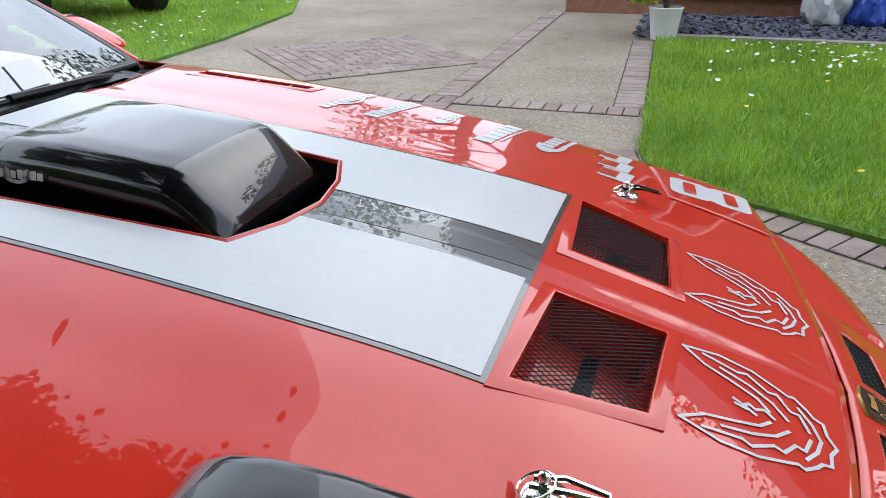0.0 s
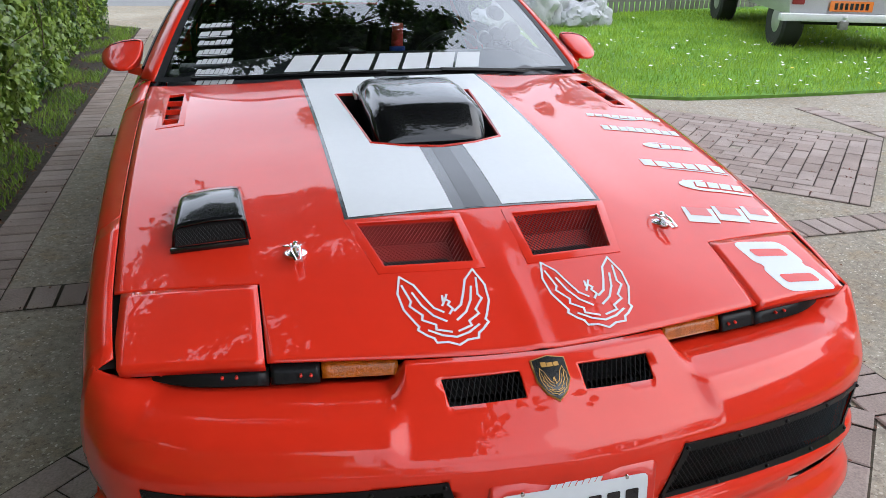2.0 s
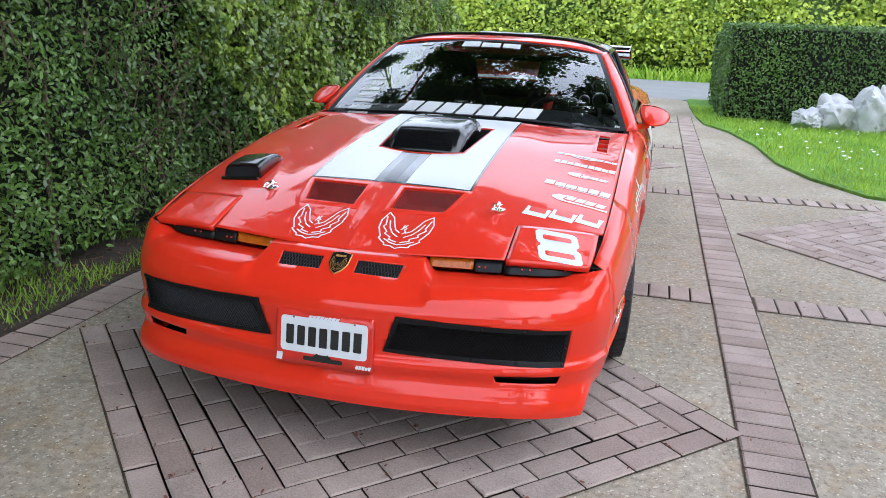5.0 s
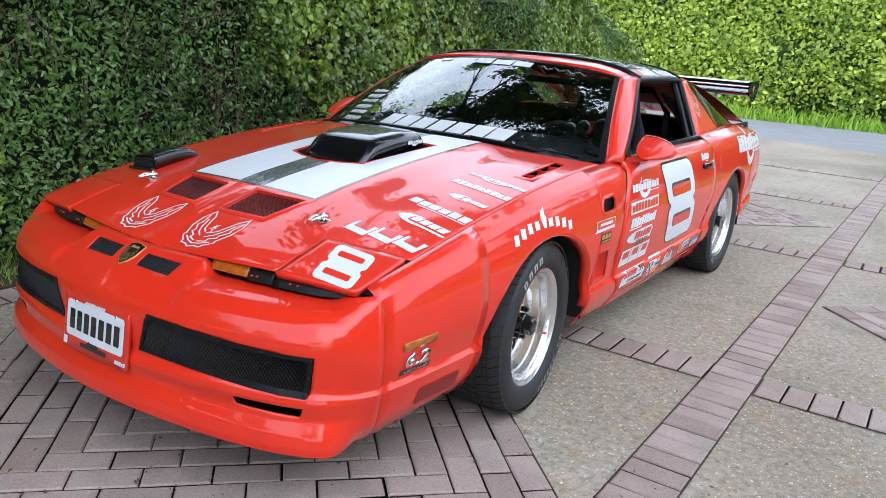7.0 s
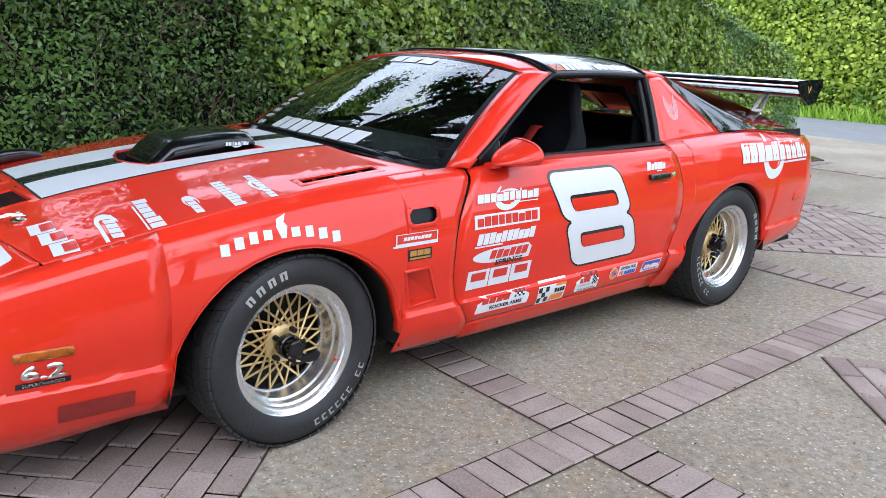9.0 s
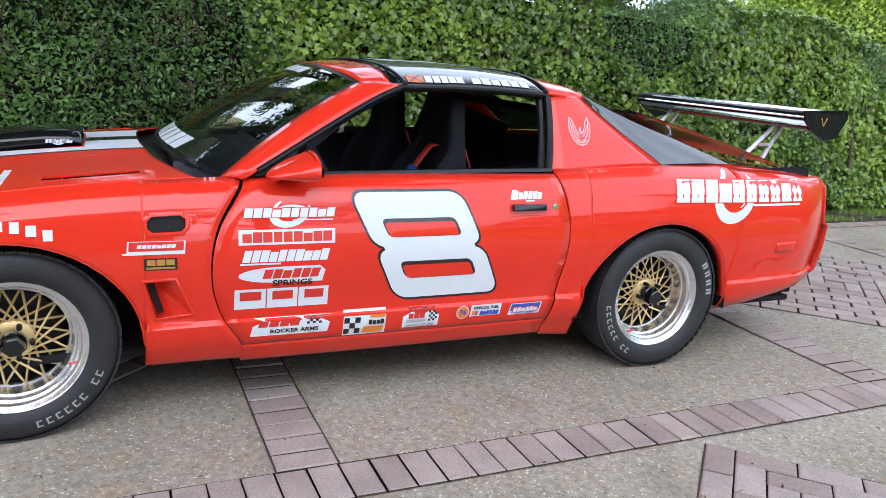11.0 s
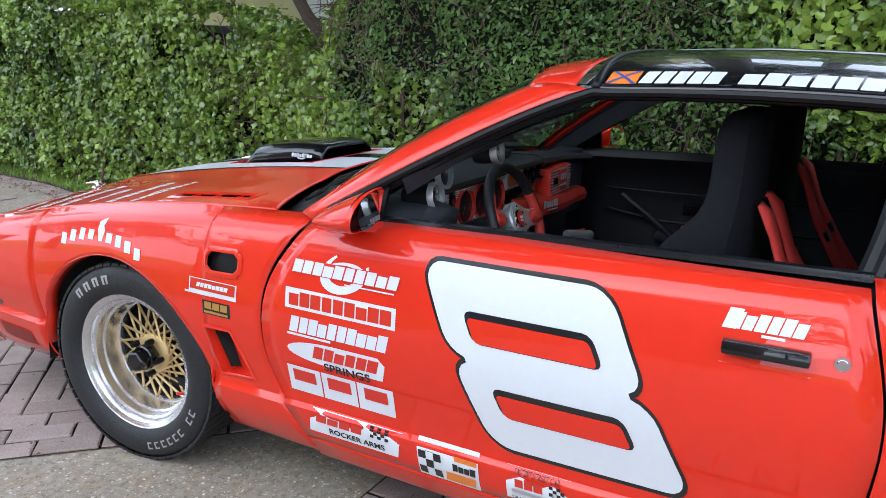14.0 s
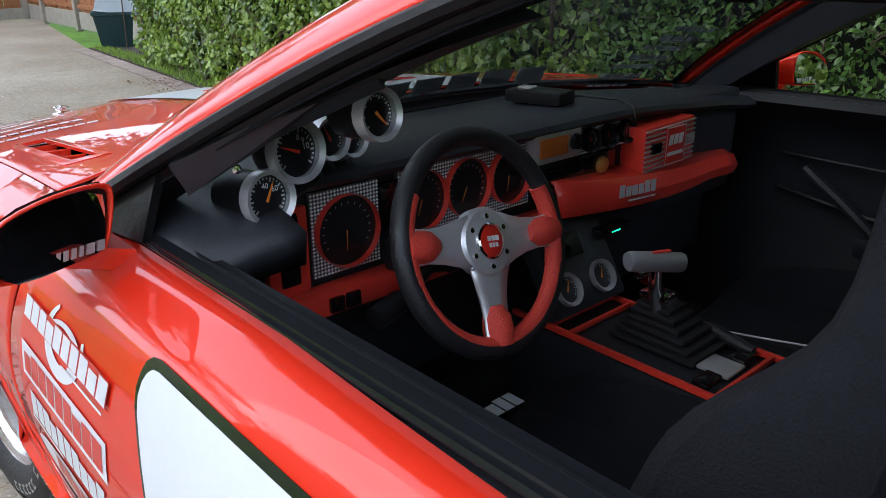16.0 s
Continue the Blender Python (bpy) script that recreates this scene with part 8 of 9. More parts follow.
# ---- bucket seats ----
def bucket_seat(cx):
    # backrest: sections from the base up, each a U open to the front
    rows = []
    for z, yb, hw, wing, th in ((0.34, -1.56, 0.235, 0.16, 0.09), (0.45, -1.61, 0.245, 0.20, 0.085), (0.56, -1.635, 0.250, 0.22, 0.08), (0.68, -1.655, 0.245, 0.19, 0.07), (0.76, -1.662, 0.245, 0.165, 0.065), (0.82, -1.668, 0.242, 0.155, 0.055), (0.88, -1.674, 0.232, 0.112, 0.05), (0.93, -1.678, 0.212, 0.055, 0.05), (0.98, -1.680, 0.182, 0.045, 0.05), (1.06, -1.680, 0.165, 0.045, 0.05), (1.13, -1.682, 0.158, 0.045, 0.05), (1.165, -1.686, 0.130, 0.025, 0.04)):
        front = [(-hw * 0.62, yb), (-hw * 0.3, yb - 0.006), (0, yb - 0.008), (hw * 0.3, yb - 0.006), (hw * 0.62, yb)]
        pr = [(-hw, yb - th * 0.6), (-hw - 0.012, yb + wing * 0.4), (-hw - 0.006, yb + wing * 0.85), (-hw + 0.020, yb + wing), (-hw + 0.045, yb + wing * 0.8), (-hw * 0.74, yb + wing * 0.25)] + front
        pr += [(hw * 0.74, yb + wing * 0.25), (hw - 0.045, yb + wing * 0.8), (hw - 0.020, yb + wing), (hw + 0.006, yb + wing * 0.85), (hw + 0.012, yb + wing * 0.4), (hw, yb - th * 0.6)]
        pr += [(hw * 0.6, yb - th), (0, yb - th * 1.05), (-hw * 0.6, yb - th)]
        rows.append([(cx + a, b_, z) for a, b_ in pr + pr[:1]])
    bm_ = grid_bm(rows)
    top_ = [v for v in bm_.verts if v.co.z > 1.16]
    bmesh.ops.contextual_create(bm_, geom=[e for e in bm_.edges if e.is_boundary and all(v.co.z > 1.16 for v in e.verts)])
    seat = part("seat", fix_out(bm_, (cx, -1.66, 0.75)), FABRIC, car, "black fabric racing bucket seat")
    md = seat.modifiers.new("round", "SUBSURF")
    md.levels = md.render_levels = 1
    rows = []
    for y, zc, hw, bo in ((-0.985, 0.395, 0.215, 0.02), (-1.02, 0.430, 0.235, 0.05), (-1.12, 0.445, 0.245, 0.09), (-1.28, 0.435, 0.250, 0.13), (-1.42, 0.425, 0.252, 0.17), (-1.55, 0.42, 0.25, 0.18)):
        pr = [(-hw - 0.01, 0.30), (-hw - 0.018, zc + bo * 0.5), (-hw + 0.008, zc + bo), (-hw + 0.04, zc + bo * 0.85), (-hw + 0.075, zc + bo * 0.15), (-hw * 0.4, zc), (0, zc - 0.004), (hw * 0.4, zc), (hw - 0.075, zc + bo * 0.15), (hw - 0.04, zc + bo * 0.85), (hw - 0.008, zc + bo), (hw + 0.018, zc + bo * 0.5), (hw + 0.01, 0.30)]
        rows.append([(cx + a, y, z) for a, z in pr])
    bm_ = grid_bm(rows)
    cu = part("cushion", fix_out(bm_, (cx, -1.3, 0.3)), FABRIC, seat)
    md = cu.modifiers.new("round", "SUBSURF")
    md.levels = md.render_levels = 1
    bm_ = bmesh.new()
    bm_.faces.new([bm_.verts.new((cx + a, -0.983, z)) for a, z in ((-0.215, 0.29), (0.215, 0.29), (0.215, 0.40), (-0.215, 0.40))])
    part("cushion_front", bm_, FABRIC, seat, smooth=False)
    if cx < 0:
        part("seat_print", drape(flat(word(6, 0.15, 0.040, 0.0, 0.30, 64)), lambda a, b_: (-0.282 + a, -0.976 + b_ - 0.035, 0.4535), 0.002), WHITE, seat)
    part("seat_print", drape(flat(word(6, 0.13, 0.022, 0.0, 0.30, 64)), lambda a, b_: (cx - a, -1.7055 - 0.12 * b_, 1.06 + b_), 0.006), SILVER_V, seat)
    part("piping", tube_bm([(cx - 0.23, -1.00, 0.445), (cx - 0.249, -1.12, 0.535), (cx - 0.254, -1.28, 0.566), (cx - 0.258, -1.42, 0.596)], 0.002, 5), DIALTICK, seat)
    for sx in (-1, 1):
        bm_ = bmesh.new()
        pts = [(cx + sx * 0.105, -1.40, 0.50), (cx + sx * 0.10, -1.45, 0.60), (cx + sx * 0.105, -1.51, 0.69), (cx + sx * 0.10, -1.60, 0.845), (cx + sx * 0.085, -1.655, 0.925), (cx + sx * 0.075, -1.735, 0.945), (cx + sx * 0.075, -1.765, 0.90), (cx + sx * 0.08, -1.80, 0.80), (cx + sx * 0.085, -1.88, 0.66), (cx + sx * 0.09, -2.02, 0.45)]
        pts = pts if sx > 0 and cx < 0 else pts[5:]
        add_grid(bm_, [[(a - 0.028 * (1 if b_ > -1.75 else 0.6), b_, c_ - (0 if b_ > -1.75 else 0.026)), (a + 0.028 * (1 if b_ > -1.75 else 0.6), b_, c_ + (0.004 if b_ > -1.75 else 0.026))] for a, b_, c_ in pts])
        part("harness_strap", bm_, BELT, seat, "red harness webbing", thick=0.004)
        part("harness_buckle", box_bm((cx + sx * 0.08, -1.845, 0.735), (0.066, 0.012, 0.03), 0.003, Matrix.Rotation(radians(-30), 3, "X")), TRIM, seat)
        if sx < 0 or cx > 0:
            continue
        bm_ = bmesh.new()
        rows_ = []
        for t_ in np.linspace(0, 1, 7):
            yy, zz = -1.515 - 0.09 * t_, 0.665 + 0.16 * t_
            rows_.append([(cx + sx * 0.104 + e * 0.036, yy + 0.012 + 0.006 * (abs(e) < 1), zz + 0.008) for e in (-1, -0.5, 0, 0.5, 1)])
        add_grid(bm_, rows_)
        part("harness_pad", bm_, BLUE_V, seat, "blue shoulder pad with white blocks", thick=0.012)
        for k_ in range(4):
            zc_ = 0.695 + 0.028 * k_
            yc_ = -1.515 - 0.09 * (zc_ - 0.665) / 0.16
            part("pad_bar", box_bm((cx + sx * 0.104, yc_ + 0.032, zc_ + 0.006), (0.034, 0.004, 0.016), 0.001, Matrix.Rotation(radians(-31), 3, "X")), WHITE, seat)
    bm_ = bmesh.new()
    add_grid(bm_, [[(cx + a - 0.05, b_, c_), (cx + a + 0.05, b_ + 0.03, c_ + 0.012)] for a, b_, c_ in ((0.02, -1.52, 0.55), (0.06, -1.47, 0.61), (0.10, -1.42, 0.61), (0.14, -1.40, 0.55))])
    part("lap_belt", bm_, BELT, seat, "bunched red lap belt", thick=0.004)
    return seat


bucket_seat(-0.365), bucket_seat(0.375)
# sign hung inside the screen
sg = part("screen_sign", drape(flat([rounded(0.10, 0.055, 0.006, 3)]), lambda a, b_: tuple(screen(0.70 - a * 1.3, 0.70 + b_ * 1.6) - Vector((0, 0.01, 0.02))), 0.0), TRIM, ws)
part("mirror_led", box_bm((0.765, -1.30, 0.60), (0.004, 0.010, 0.006), 0.001), REDLED, car, smooth=False)
# wiper lying in the cowl
bm = bmesh.new()
add_tube(bm, [(-0.70, -0.605, 0.885), (-0.40, -0.535, 0.903), (0.0, -0.497, 0.912)], 0.006, 6)
add_tube(bm, [(-0.60, -0.575, 0.878), (-0.45, -0.53, 0.90), (-0.2, -0.515, 0.912)], 0.009, 6)
part("wiper", bm, TRIM, car)
bm = bmesh.new()
add_tube(bm, [(0.02, -0.50, 0.912), (0.35, -0.53, 0.905), (0.66, -0.60, 0.888)], 0.006, 6)
part("wiper", bm, TRIM, car)

# ---- planting ----
rng = np.random.default_rng(7)
IVY_V = [(0, -0.45, 0.0), (0.42, -0.30, -0.06), (0.50, 0.10, -0.10), (0.18, 0.12, 0.02), (0, 0.62, -0.06), (-0.18, 0.12, 0.02), (-0.50, 0.10, -0.10), (-0.42, -0.30, -0.06)]
IVY_F = [(0, 1, 2, 3), (0, 3, 4, 5), (0, 5, 6, 7)]
OVAL_V = [(0, -0.5, 0), (0.22, -0.15, 0.04), (0.20, 0.2, 0.04), (0, 0.5, -0.05), (-0.20, 0.2, 0.04), (-0.22, -0.15, 0.04)]
OVAL_F = [(0, 1, 2, 3), (0, 3, 4, 5)]


def noise_at(p, f):
    return np.array([noise.noise(Vector(q) * f) for q in p])


def hedge_top(y):
    return curve([-9.4, -9.0, -8.2, -7.0, -5.0, 1.0, 1.45, 1.6, 2.2, 3.0, 5.0, 6.9, 7.3], [0.9, 1.25, 1.55, 1.85, 1.95, 2.0, 1.95, 1.42, 1.45, 1.62, 1.70, 1.6, 1.2])(y)


def hedge_face(y):
    """x of the hedge's front."""
    return curve([-9.4, -6, -2, 0.5, 1.3, 1.7, 4, 7.3], [2.15, 2.0, 1.93, 1.95, 1.98, 2.10, 2.12, 2.35])(y)


def face_points(n, y0, y1, depth):
    y = rng.uniform(y0, y1, n)
    top = hedge_top(y)
    over = rng.uniform(0, 1, n) < 0.16
    z = np.where(over, top - rng.uniform(0, 0.06, n), rng.uniform(0.04, 1, n) * top)
    x = hedge_face(y) + np.where(over, rng.uniform(0, 1.0, n), 0)
    p = np.stack([x, y, z], 1)
    bulge = noise_at(p, 1.1) * 0.16 + noise_at(p, 3.5) * 0.09
    curl = 0.10 * sstep(0.82, 1.0, z / top) * (~over)
    p[:, 0] += np.where(over, 0, -bulge + curl + rng.uniform(0, depth, n))
    p[:, 2] += np.where(over, bulge, 0)
    nrm = np.where(over[:, None], np.array([-0.2, 0, 1.0]), np.array([-1.0, 0, 0.35]))
    return p, nrm


def thin(p, f, level):
    return noise_at(p, f) > level


hedge = thing("ivy_hedge", "tall clipped hedge grown over with ivy, bare brown twigs in gaps", "hedge")
# added inner wall, painted near-black as the shade behind the leaves
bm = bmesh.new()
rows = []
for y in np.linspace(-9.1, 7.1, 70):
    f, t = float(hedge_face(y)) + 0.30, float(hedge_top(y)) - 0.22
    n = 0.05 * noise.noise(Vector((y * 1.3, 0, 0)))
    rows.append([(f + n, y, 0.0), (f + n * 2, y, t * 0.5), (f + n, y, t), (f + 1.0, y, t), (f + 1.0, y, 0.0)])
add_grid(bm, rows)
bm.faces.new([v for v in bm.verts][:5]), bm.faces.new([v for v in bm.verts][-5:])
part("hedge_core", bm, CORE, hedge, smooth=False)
# twigs
tw = bmesh.new()
trng = random.Random(3)
for k in range(900):
    y = trng.uniform(-8.8, 6.9)
    if k < 420:
        y = trng.choice((trng.gauss(0.75, 0.28), trng.gauss(2.4, 0.25), trng.gauss(1.45, 0.25), trng.gauss(-0.9, 0.3)))
    z = trng.uniform(0.05, 0.95) * float(hedge_top(y))
    x = float(hedge_face(y)) + trng.uniform(-0.03, 0.10)
    d = Vector((trng.gauss(0, 0.25), trng.gauss(0, 0.5), trng.gauss(0.4, 0.6))).normalized() * trng.uniform(0.12, 0.4)
    a = Vector((x, y, z))
    add_tube(tw, [a, a + d * 0.5 + Vector((0, trng.gauss(0, 0.02), 0)), a + d], [0.004, 0.003, 0.0015], 4, caps=False)
for k in range(26):
    y = trng.uniform(-8.5, 6.5)
    x = float(hedge_face(y)) + 0.10
    add_tube(tw, [(x, y, 0), (x + 0.03, y + trng.gauss(0, 0.1), 0.5), (x + 0.05, y + trng.gauss(0, 0.2), 1.1)], [0.022, 0.018, 0.010], 6, caps=False)
tagged(part("twig_tangle", tw, TWIG, hedge), "tangle of bare brown twigs", "", "", "stuff")


def hole_mask(p):
    """Fewer leaves where the hedge is bare, and at the foot, where the dark core then shows as shade."""
    d = np.zeros(len(p))
    for yc, zc, ry, rz, a in ((0.78, 1.0, 0.20, 0.7, 0.75), (2.45, 0.62, 0.14, 0.30, 0.8), (1.35, 1.1, 0.14, 0.45, 0.6), (-1.0, 0.9, 0.2, 0.5, 0.45), (3.4, 1.25, 0.25, 0.18, 0.7), (0.1, 0.55, 0.22, 0.3, 0.4), (4.3, 0.25, 0.3, 0.15, 0.6)):
        d = np.maximum(d, a * np.exp(-((p[:, 1] - yc) / ry) ** 2 - ((p[:, 2] - zc) / rz) ** 2))
    d = np.maximum(d, 0.55 * np.clip(1 - p[:, 2] / 0.6, 0, 1) * (p[:, 1] > -3))
    return rng.uniform(0, 1, len(p)) > d


def ivy_share(p):
    """Where ivy rather than privet shows."""
    y = p[:, 1]
    base = np.where(y > 1.45, 1.0, np.where((y > 0.5) & (y < 1.1), 0.5, np.where(y < -1.2, 0.62, 0.1)))
    return base + 0.8 * noise_at(p, 0.9)


p, nr = face_points(100000, -9.2, 7.2, 0.16)
keep = hole_mask(p) & (ivy_share(p) > 0.45)
p, nr = p[keep], nr[keep]
instance_mesh("ivy_leaves", IVY_V, IVY_F, scatter_mats(p, nr, rng.uniform(0.030, 0.068, len(p)), rng, 0.55), IVY, hedge, "stuff", "glossy lobed ivy leaves")
p, nr = face_points(112000, -9.2, 1.6, 0.16)
keep = hole_mask(p) & (ivy_share(p) < 0.6)
p, nr = p[keep], nr[keep]
instance_mesh("privet_leaves", OVAL_V, OVAL_F, scatter_mats(p, nr, rng.uniform(0.022, 0.048, len(p)), rng, 0.7), PRIVET, hedge, "stuff", "small dark privet leaves")


def inside_poly(poly, pts):
    x, y = pts[:, 0], pts[:, 1]
    c = np.zeros(len(pts), bool)
    for (x0, y0), (x1, y1) in zip(poly, poly[1:] + poly[:1]):
        hit = ((y0 > y) != (y1 > y)) & (x < (x1 - x0) * (y - y0) / (y1 - y0 + 1e-12) + x0)
        c ^= hit
    return c


BLADE_V = [(-0.06, 0, 0), (0.06, 0, 0), (0.035, 0.05, 0.6), (-0.035, 0.05, 0.6), (0, 0.18, 1.0)]
BLADE_F = [(0, 1, 2, 3), (3, 2, 4)]


def blades(poly, n, h0, h1, z, box):
    q = np.stack([rng.uniform(box[0], box[1], n), rng.uniform(box[2], box[3], n)], 1)
    q = q[inside_poly(poly, q)]
    k = len(q)
    a = rng.uniform(0, 2 * np.pi, k)
    s = rng.uniform(h0, h1, k)
    m = np.zeros((k, 4, 4))
    w = rng.uniform(0.8, 1.4, k)
    tx, ty = rng.normal(0, 0.45, k), rng.normal(0, 0.45, k)
    m[:, 0, 0], m[:, 1, 0] = np.cos(a) * s * w, np.sin(a) * s * w
    m[:, 0, 1], m[:, 1, 1] = -np.sin(a) * s, np.cos(a) * s
    m[:, 0, 2], m[:, 1, 2], m[:, 2, 2] = tx * s, ty * s, s
    m[:, 0, 3], m[:, 1, 3], m[:, 2, 3], m[:, 3, 3] = q[:, 0], q[:, 1], z, 1
    return m


m = np.concatenate([blades(LAWN_FRONT, 90000, 0.03, 0.075, 0.025, (-7.1, -1.9, 0.3, 5.6)), blades(LAWN_BACK, 100000, 0.03, 0.075, 0.025, (-12, -1.4, -10.5, -3.6))])
instance_mesh("lawn_grass", BLADE_V, BLADE_F, m, GRASS, None, "stuff", "short bright green grass blades of the lawns", "grass")
VERGE = [(1.69, 3.6), (2.05, 4.85), (2.2, 6.5), (2.42, 9.1), (2.6, 9.1), (2.3, -9.2), (1.70, -9.2)]
m = blades(VERGE, 42000, 0.02, 0.065, 0.01, (1.65, 2.6, -9.2, 9.1))
clump = np.array([noise.noise(Vector((q[0] * 3, q[1] * 1.5, 0))) for q in m[:, :2, 3]])
instance_mesh("verge_grass", BLADE_V, BLADE_F, m[(clump > -0.08) | (m[:, 1, 3] > 3.2)], VERGEGRASS, None, "stuff", "patchy grass at the foot of the hedge", "grass")
# daisies in drifts
DAISY_V = [(math.cos(2 * math.pi * k / 7), math.sin(2 * math.pi * k / 7), 0) for k in range(7)]
dp = []
for cx, cy, r, n in ((-6.4, 1.9, 0.35, 70), (-6.0, 1.5, 0.5, 30), (-4.2, 2.1, 0.3, 14), (-5.0, -5.2, 1.4, 90), (-4.4, -4.4, 0.9, 40), (-7.5, -4.6, 1.6, 80), (-3.4, -6.2, 1.1, 60), (-2.6, -7.2, 0.9, 50), (-5.2, 2.2, 0.8, 10), (-9.2, -6.5, 1.5, 50)):
    dp += [(cx + rng.normal() * r, cy + rng.normal() * r, 0.085) for _ in range(n)]
dp = np.array(dp)
ok = inside_poly(LAWN_FRONT, dp) | inside_poly(LAWN_BACK, dp)
dp = dp[ok]
instance_mesh("daisies", DAISY_V, [tuple(range(7))], scatter_mats(dp, np.tile([0, 0, 1.0], (len(dp), 1)), rng.uniform(0.012, 0.022, len(dp)), rng, 0.25), PETAL, None, "stuff", "small white daisies in the lawn", "flowers")
yp = np.stack([rng.uniform(-9, -2, 40), np.concatenate([rng.uniform(-6, -3.6, 28), rng.uniform(0.8, 4, 12)]), np.full(40, 0.085)], 1)
yp = yp[inside_poly(LAWN_FRONT, yp) | inside_poly(LAWN_BACK, yp)]
instance_mesh("dandelions", DAISY_V, [tuple(range(7))], scatter_mats(yp, np.tile([0, 0, 1.0], (len(yp), 1)), rng.uniform(0.012, 0.018, len(yp)), rng, 0.2), YELLOW, None, "stuff", "yellow dandelion heads in the lawn", "flowers")
# dry leaves under the hedge
cp = np.stack([rng.uniform(1.66, 2.05, 2200), rng.uniform(-9, 6, 2200), np.full(2200, 0.022)], 1)
instance_mesh("hedge_litter", OVAL_V, OVAL_F, scatter_mats(cp, np.tile([0, 0, 1.0], (2200, 1)), rng.uniform(0.012, 0.04, 2200), rng, 0.35), DEADLEAF, None, "stuff", "dry brown leaves on the soil under the hedge", "litter")
# crumbs and dry leaves on the drive
cp = np.stack([rng.uniform(-4.6, 1.65, 3200), rng.uniform(-6, 4.6, 3200), np.full(3200, 0.012)], 1)
instance_mesh("leaf_litter", OVAL_V, OVAL_F, scatter_mats(cp, np.tile([0, 0, 1.0], (3200, 1)), 0.004 + 0.016 * rng.uniform(0, 1, 3200) ** 3, rng, 0.25), DEADLEAF, None, "stuff", "dry leaf crumbs scattered on the drive", "litter")
bk = np.array([(q[0], q[1], q[2], q[3], q[4]) for q in BRICKS])[rng.integers(0, len(BRICKS), 7000)]
uu, vv = rng.choice([-1.0, 1.0], 7000) * (bk[:, 3] / 2 + 0.004) + rng.normal(0, 0.006, 7000), rng.uniform(-0.5, 0.5, 7000) * bk[:, 4]
cp = np.stack([bk[:, 0] + np.cos(bk[:, 2]) * uu - np.sin(bk[:, 2]) * vv, bk[:, 1] + np.sin(bk[:, 2]) * uu + np.cos(bk[:, 2]) * vv, np.full(7000, 0.0125)], 1)
cp = cp[noise_at(cp, 1.7) > -0.05]
instance_mesh("joint_litter", OVAL_V, OVAL_F, scatter_mats(cp, np.tile([0, 0, 1.0], (len(cp), 1)), 0.004 + 0.016 * rng.uniform(0, 1, len(cp)) ** 2, rng, 0.4), BUDSCALE, None, "stuff", "red-brown bud scales gathered along the paving joints", "litter")


def leaf_cloud(centres, radii, n, leaf, shape="shell"):
    out, nn = [], []
    for c, r in zip(centres, radii):
        k = n
        d = rng.normal(size=(k, 3))
        d /= np.linalg.norm(d, axis=1, keepdims=True)
        rad = np.asarray(r) * (0.55 + 0.45 * rng.uniform(0, 1, (k, 1)) ** 0.4)
        out.append(np.asarray(c) + d * rad)
        nn.append(d + np.array([0, 0, 0.5]))
    return np.concatenate(out), np.concatenate(nn)


# lime-green bushes across the lane
bush_row = thing("roadside_bushes", "dense lime-green wild bushes across the lane", "bushes")
cs, rs_ = [], []
for k in range(520):
    x = -22 + 40 * rng.uniform()
    d = rng.uniform(0, 1)
    cs.append((x, -18.0 + 0.032 * x - 3.0 * d, 0.2 + 1.0 * rng.uniform() + 3.9 * d))
    rs_.append((rng.uniform(0.6, 1.2), rng.uniform(0.4, 0.8), rng.uniform(0.45, 0.9)))
pick = np.repeat(np.arange(len(cs)), 330)
p = np.array(cs)[pick] + rng.normal(size=(len(pick), 3)) * np.array(rs_)[pick] * 0.55
nr = rng.normal(size=p.shape) * 0.6 + np.array([0, 0.8, 0.7])
k = p[:, 2] > 0
instance_mesh("bush_leaves", OVAL_V, OVAL_F, scatter_mats(p[k], nr[k], rng.uniform(0.06, 0.15, k.sum()), rng, 0.6, (1.4, 1)), FARLEAF, bush_row, "stuff", "bright lime-green leaves")
# added backing sheet, coloured dark as the shade within the bushes
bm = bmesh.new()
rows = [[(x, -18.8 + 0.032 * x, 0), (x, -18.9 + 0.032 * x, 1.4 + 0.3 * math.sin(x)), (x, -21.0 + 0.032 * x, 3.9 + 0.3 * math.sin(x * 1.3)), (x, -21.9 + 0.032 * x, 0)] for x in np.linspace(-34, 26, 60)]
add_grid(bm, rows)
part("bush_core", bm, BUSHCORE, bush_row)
m = blades([(-34, -19.2), (26, -17.3), (26, -16.1), (-34, -18.0)], 26000, 0.12, 0.4, -0.02, (-34, 26, -19.2, -16.1))
instance_mesh("verge_far", BLADE_V, BLADE_F, m, GRASS, None, "stuff", "long grass on the far verge of the lane", "grass")


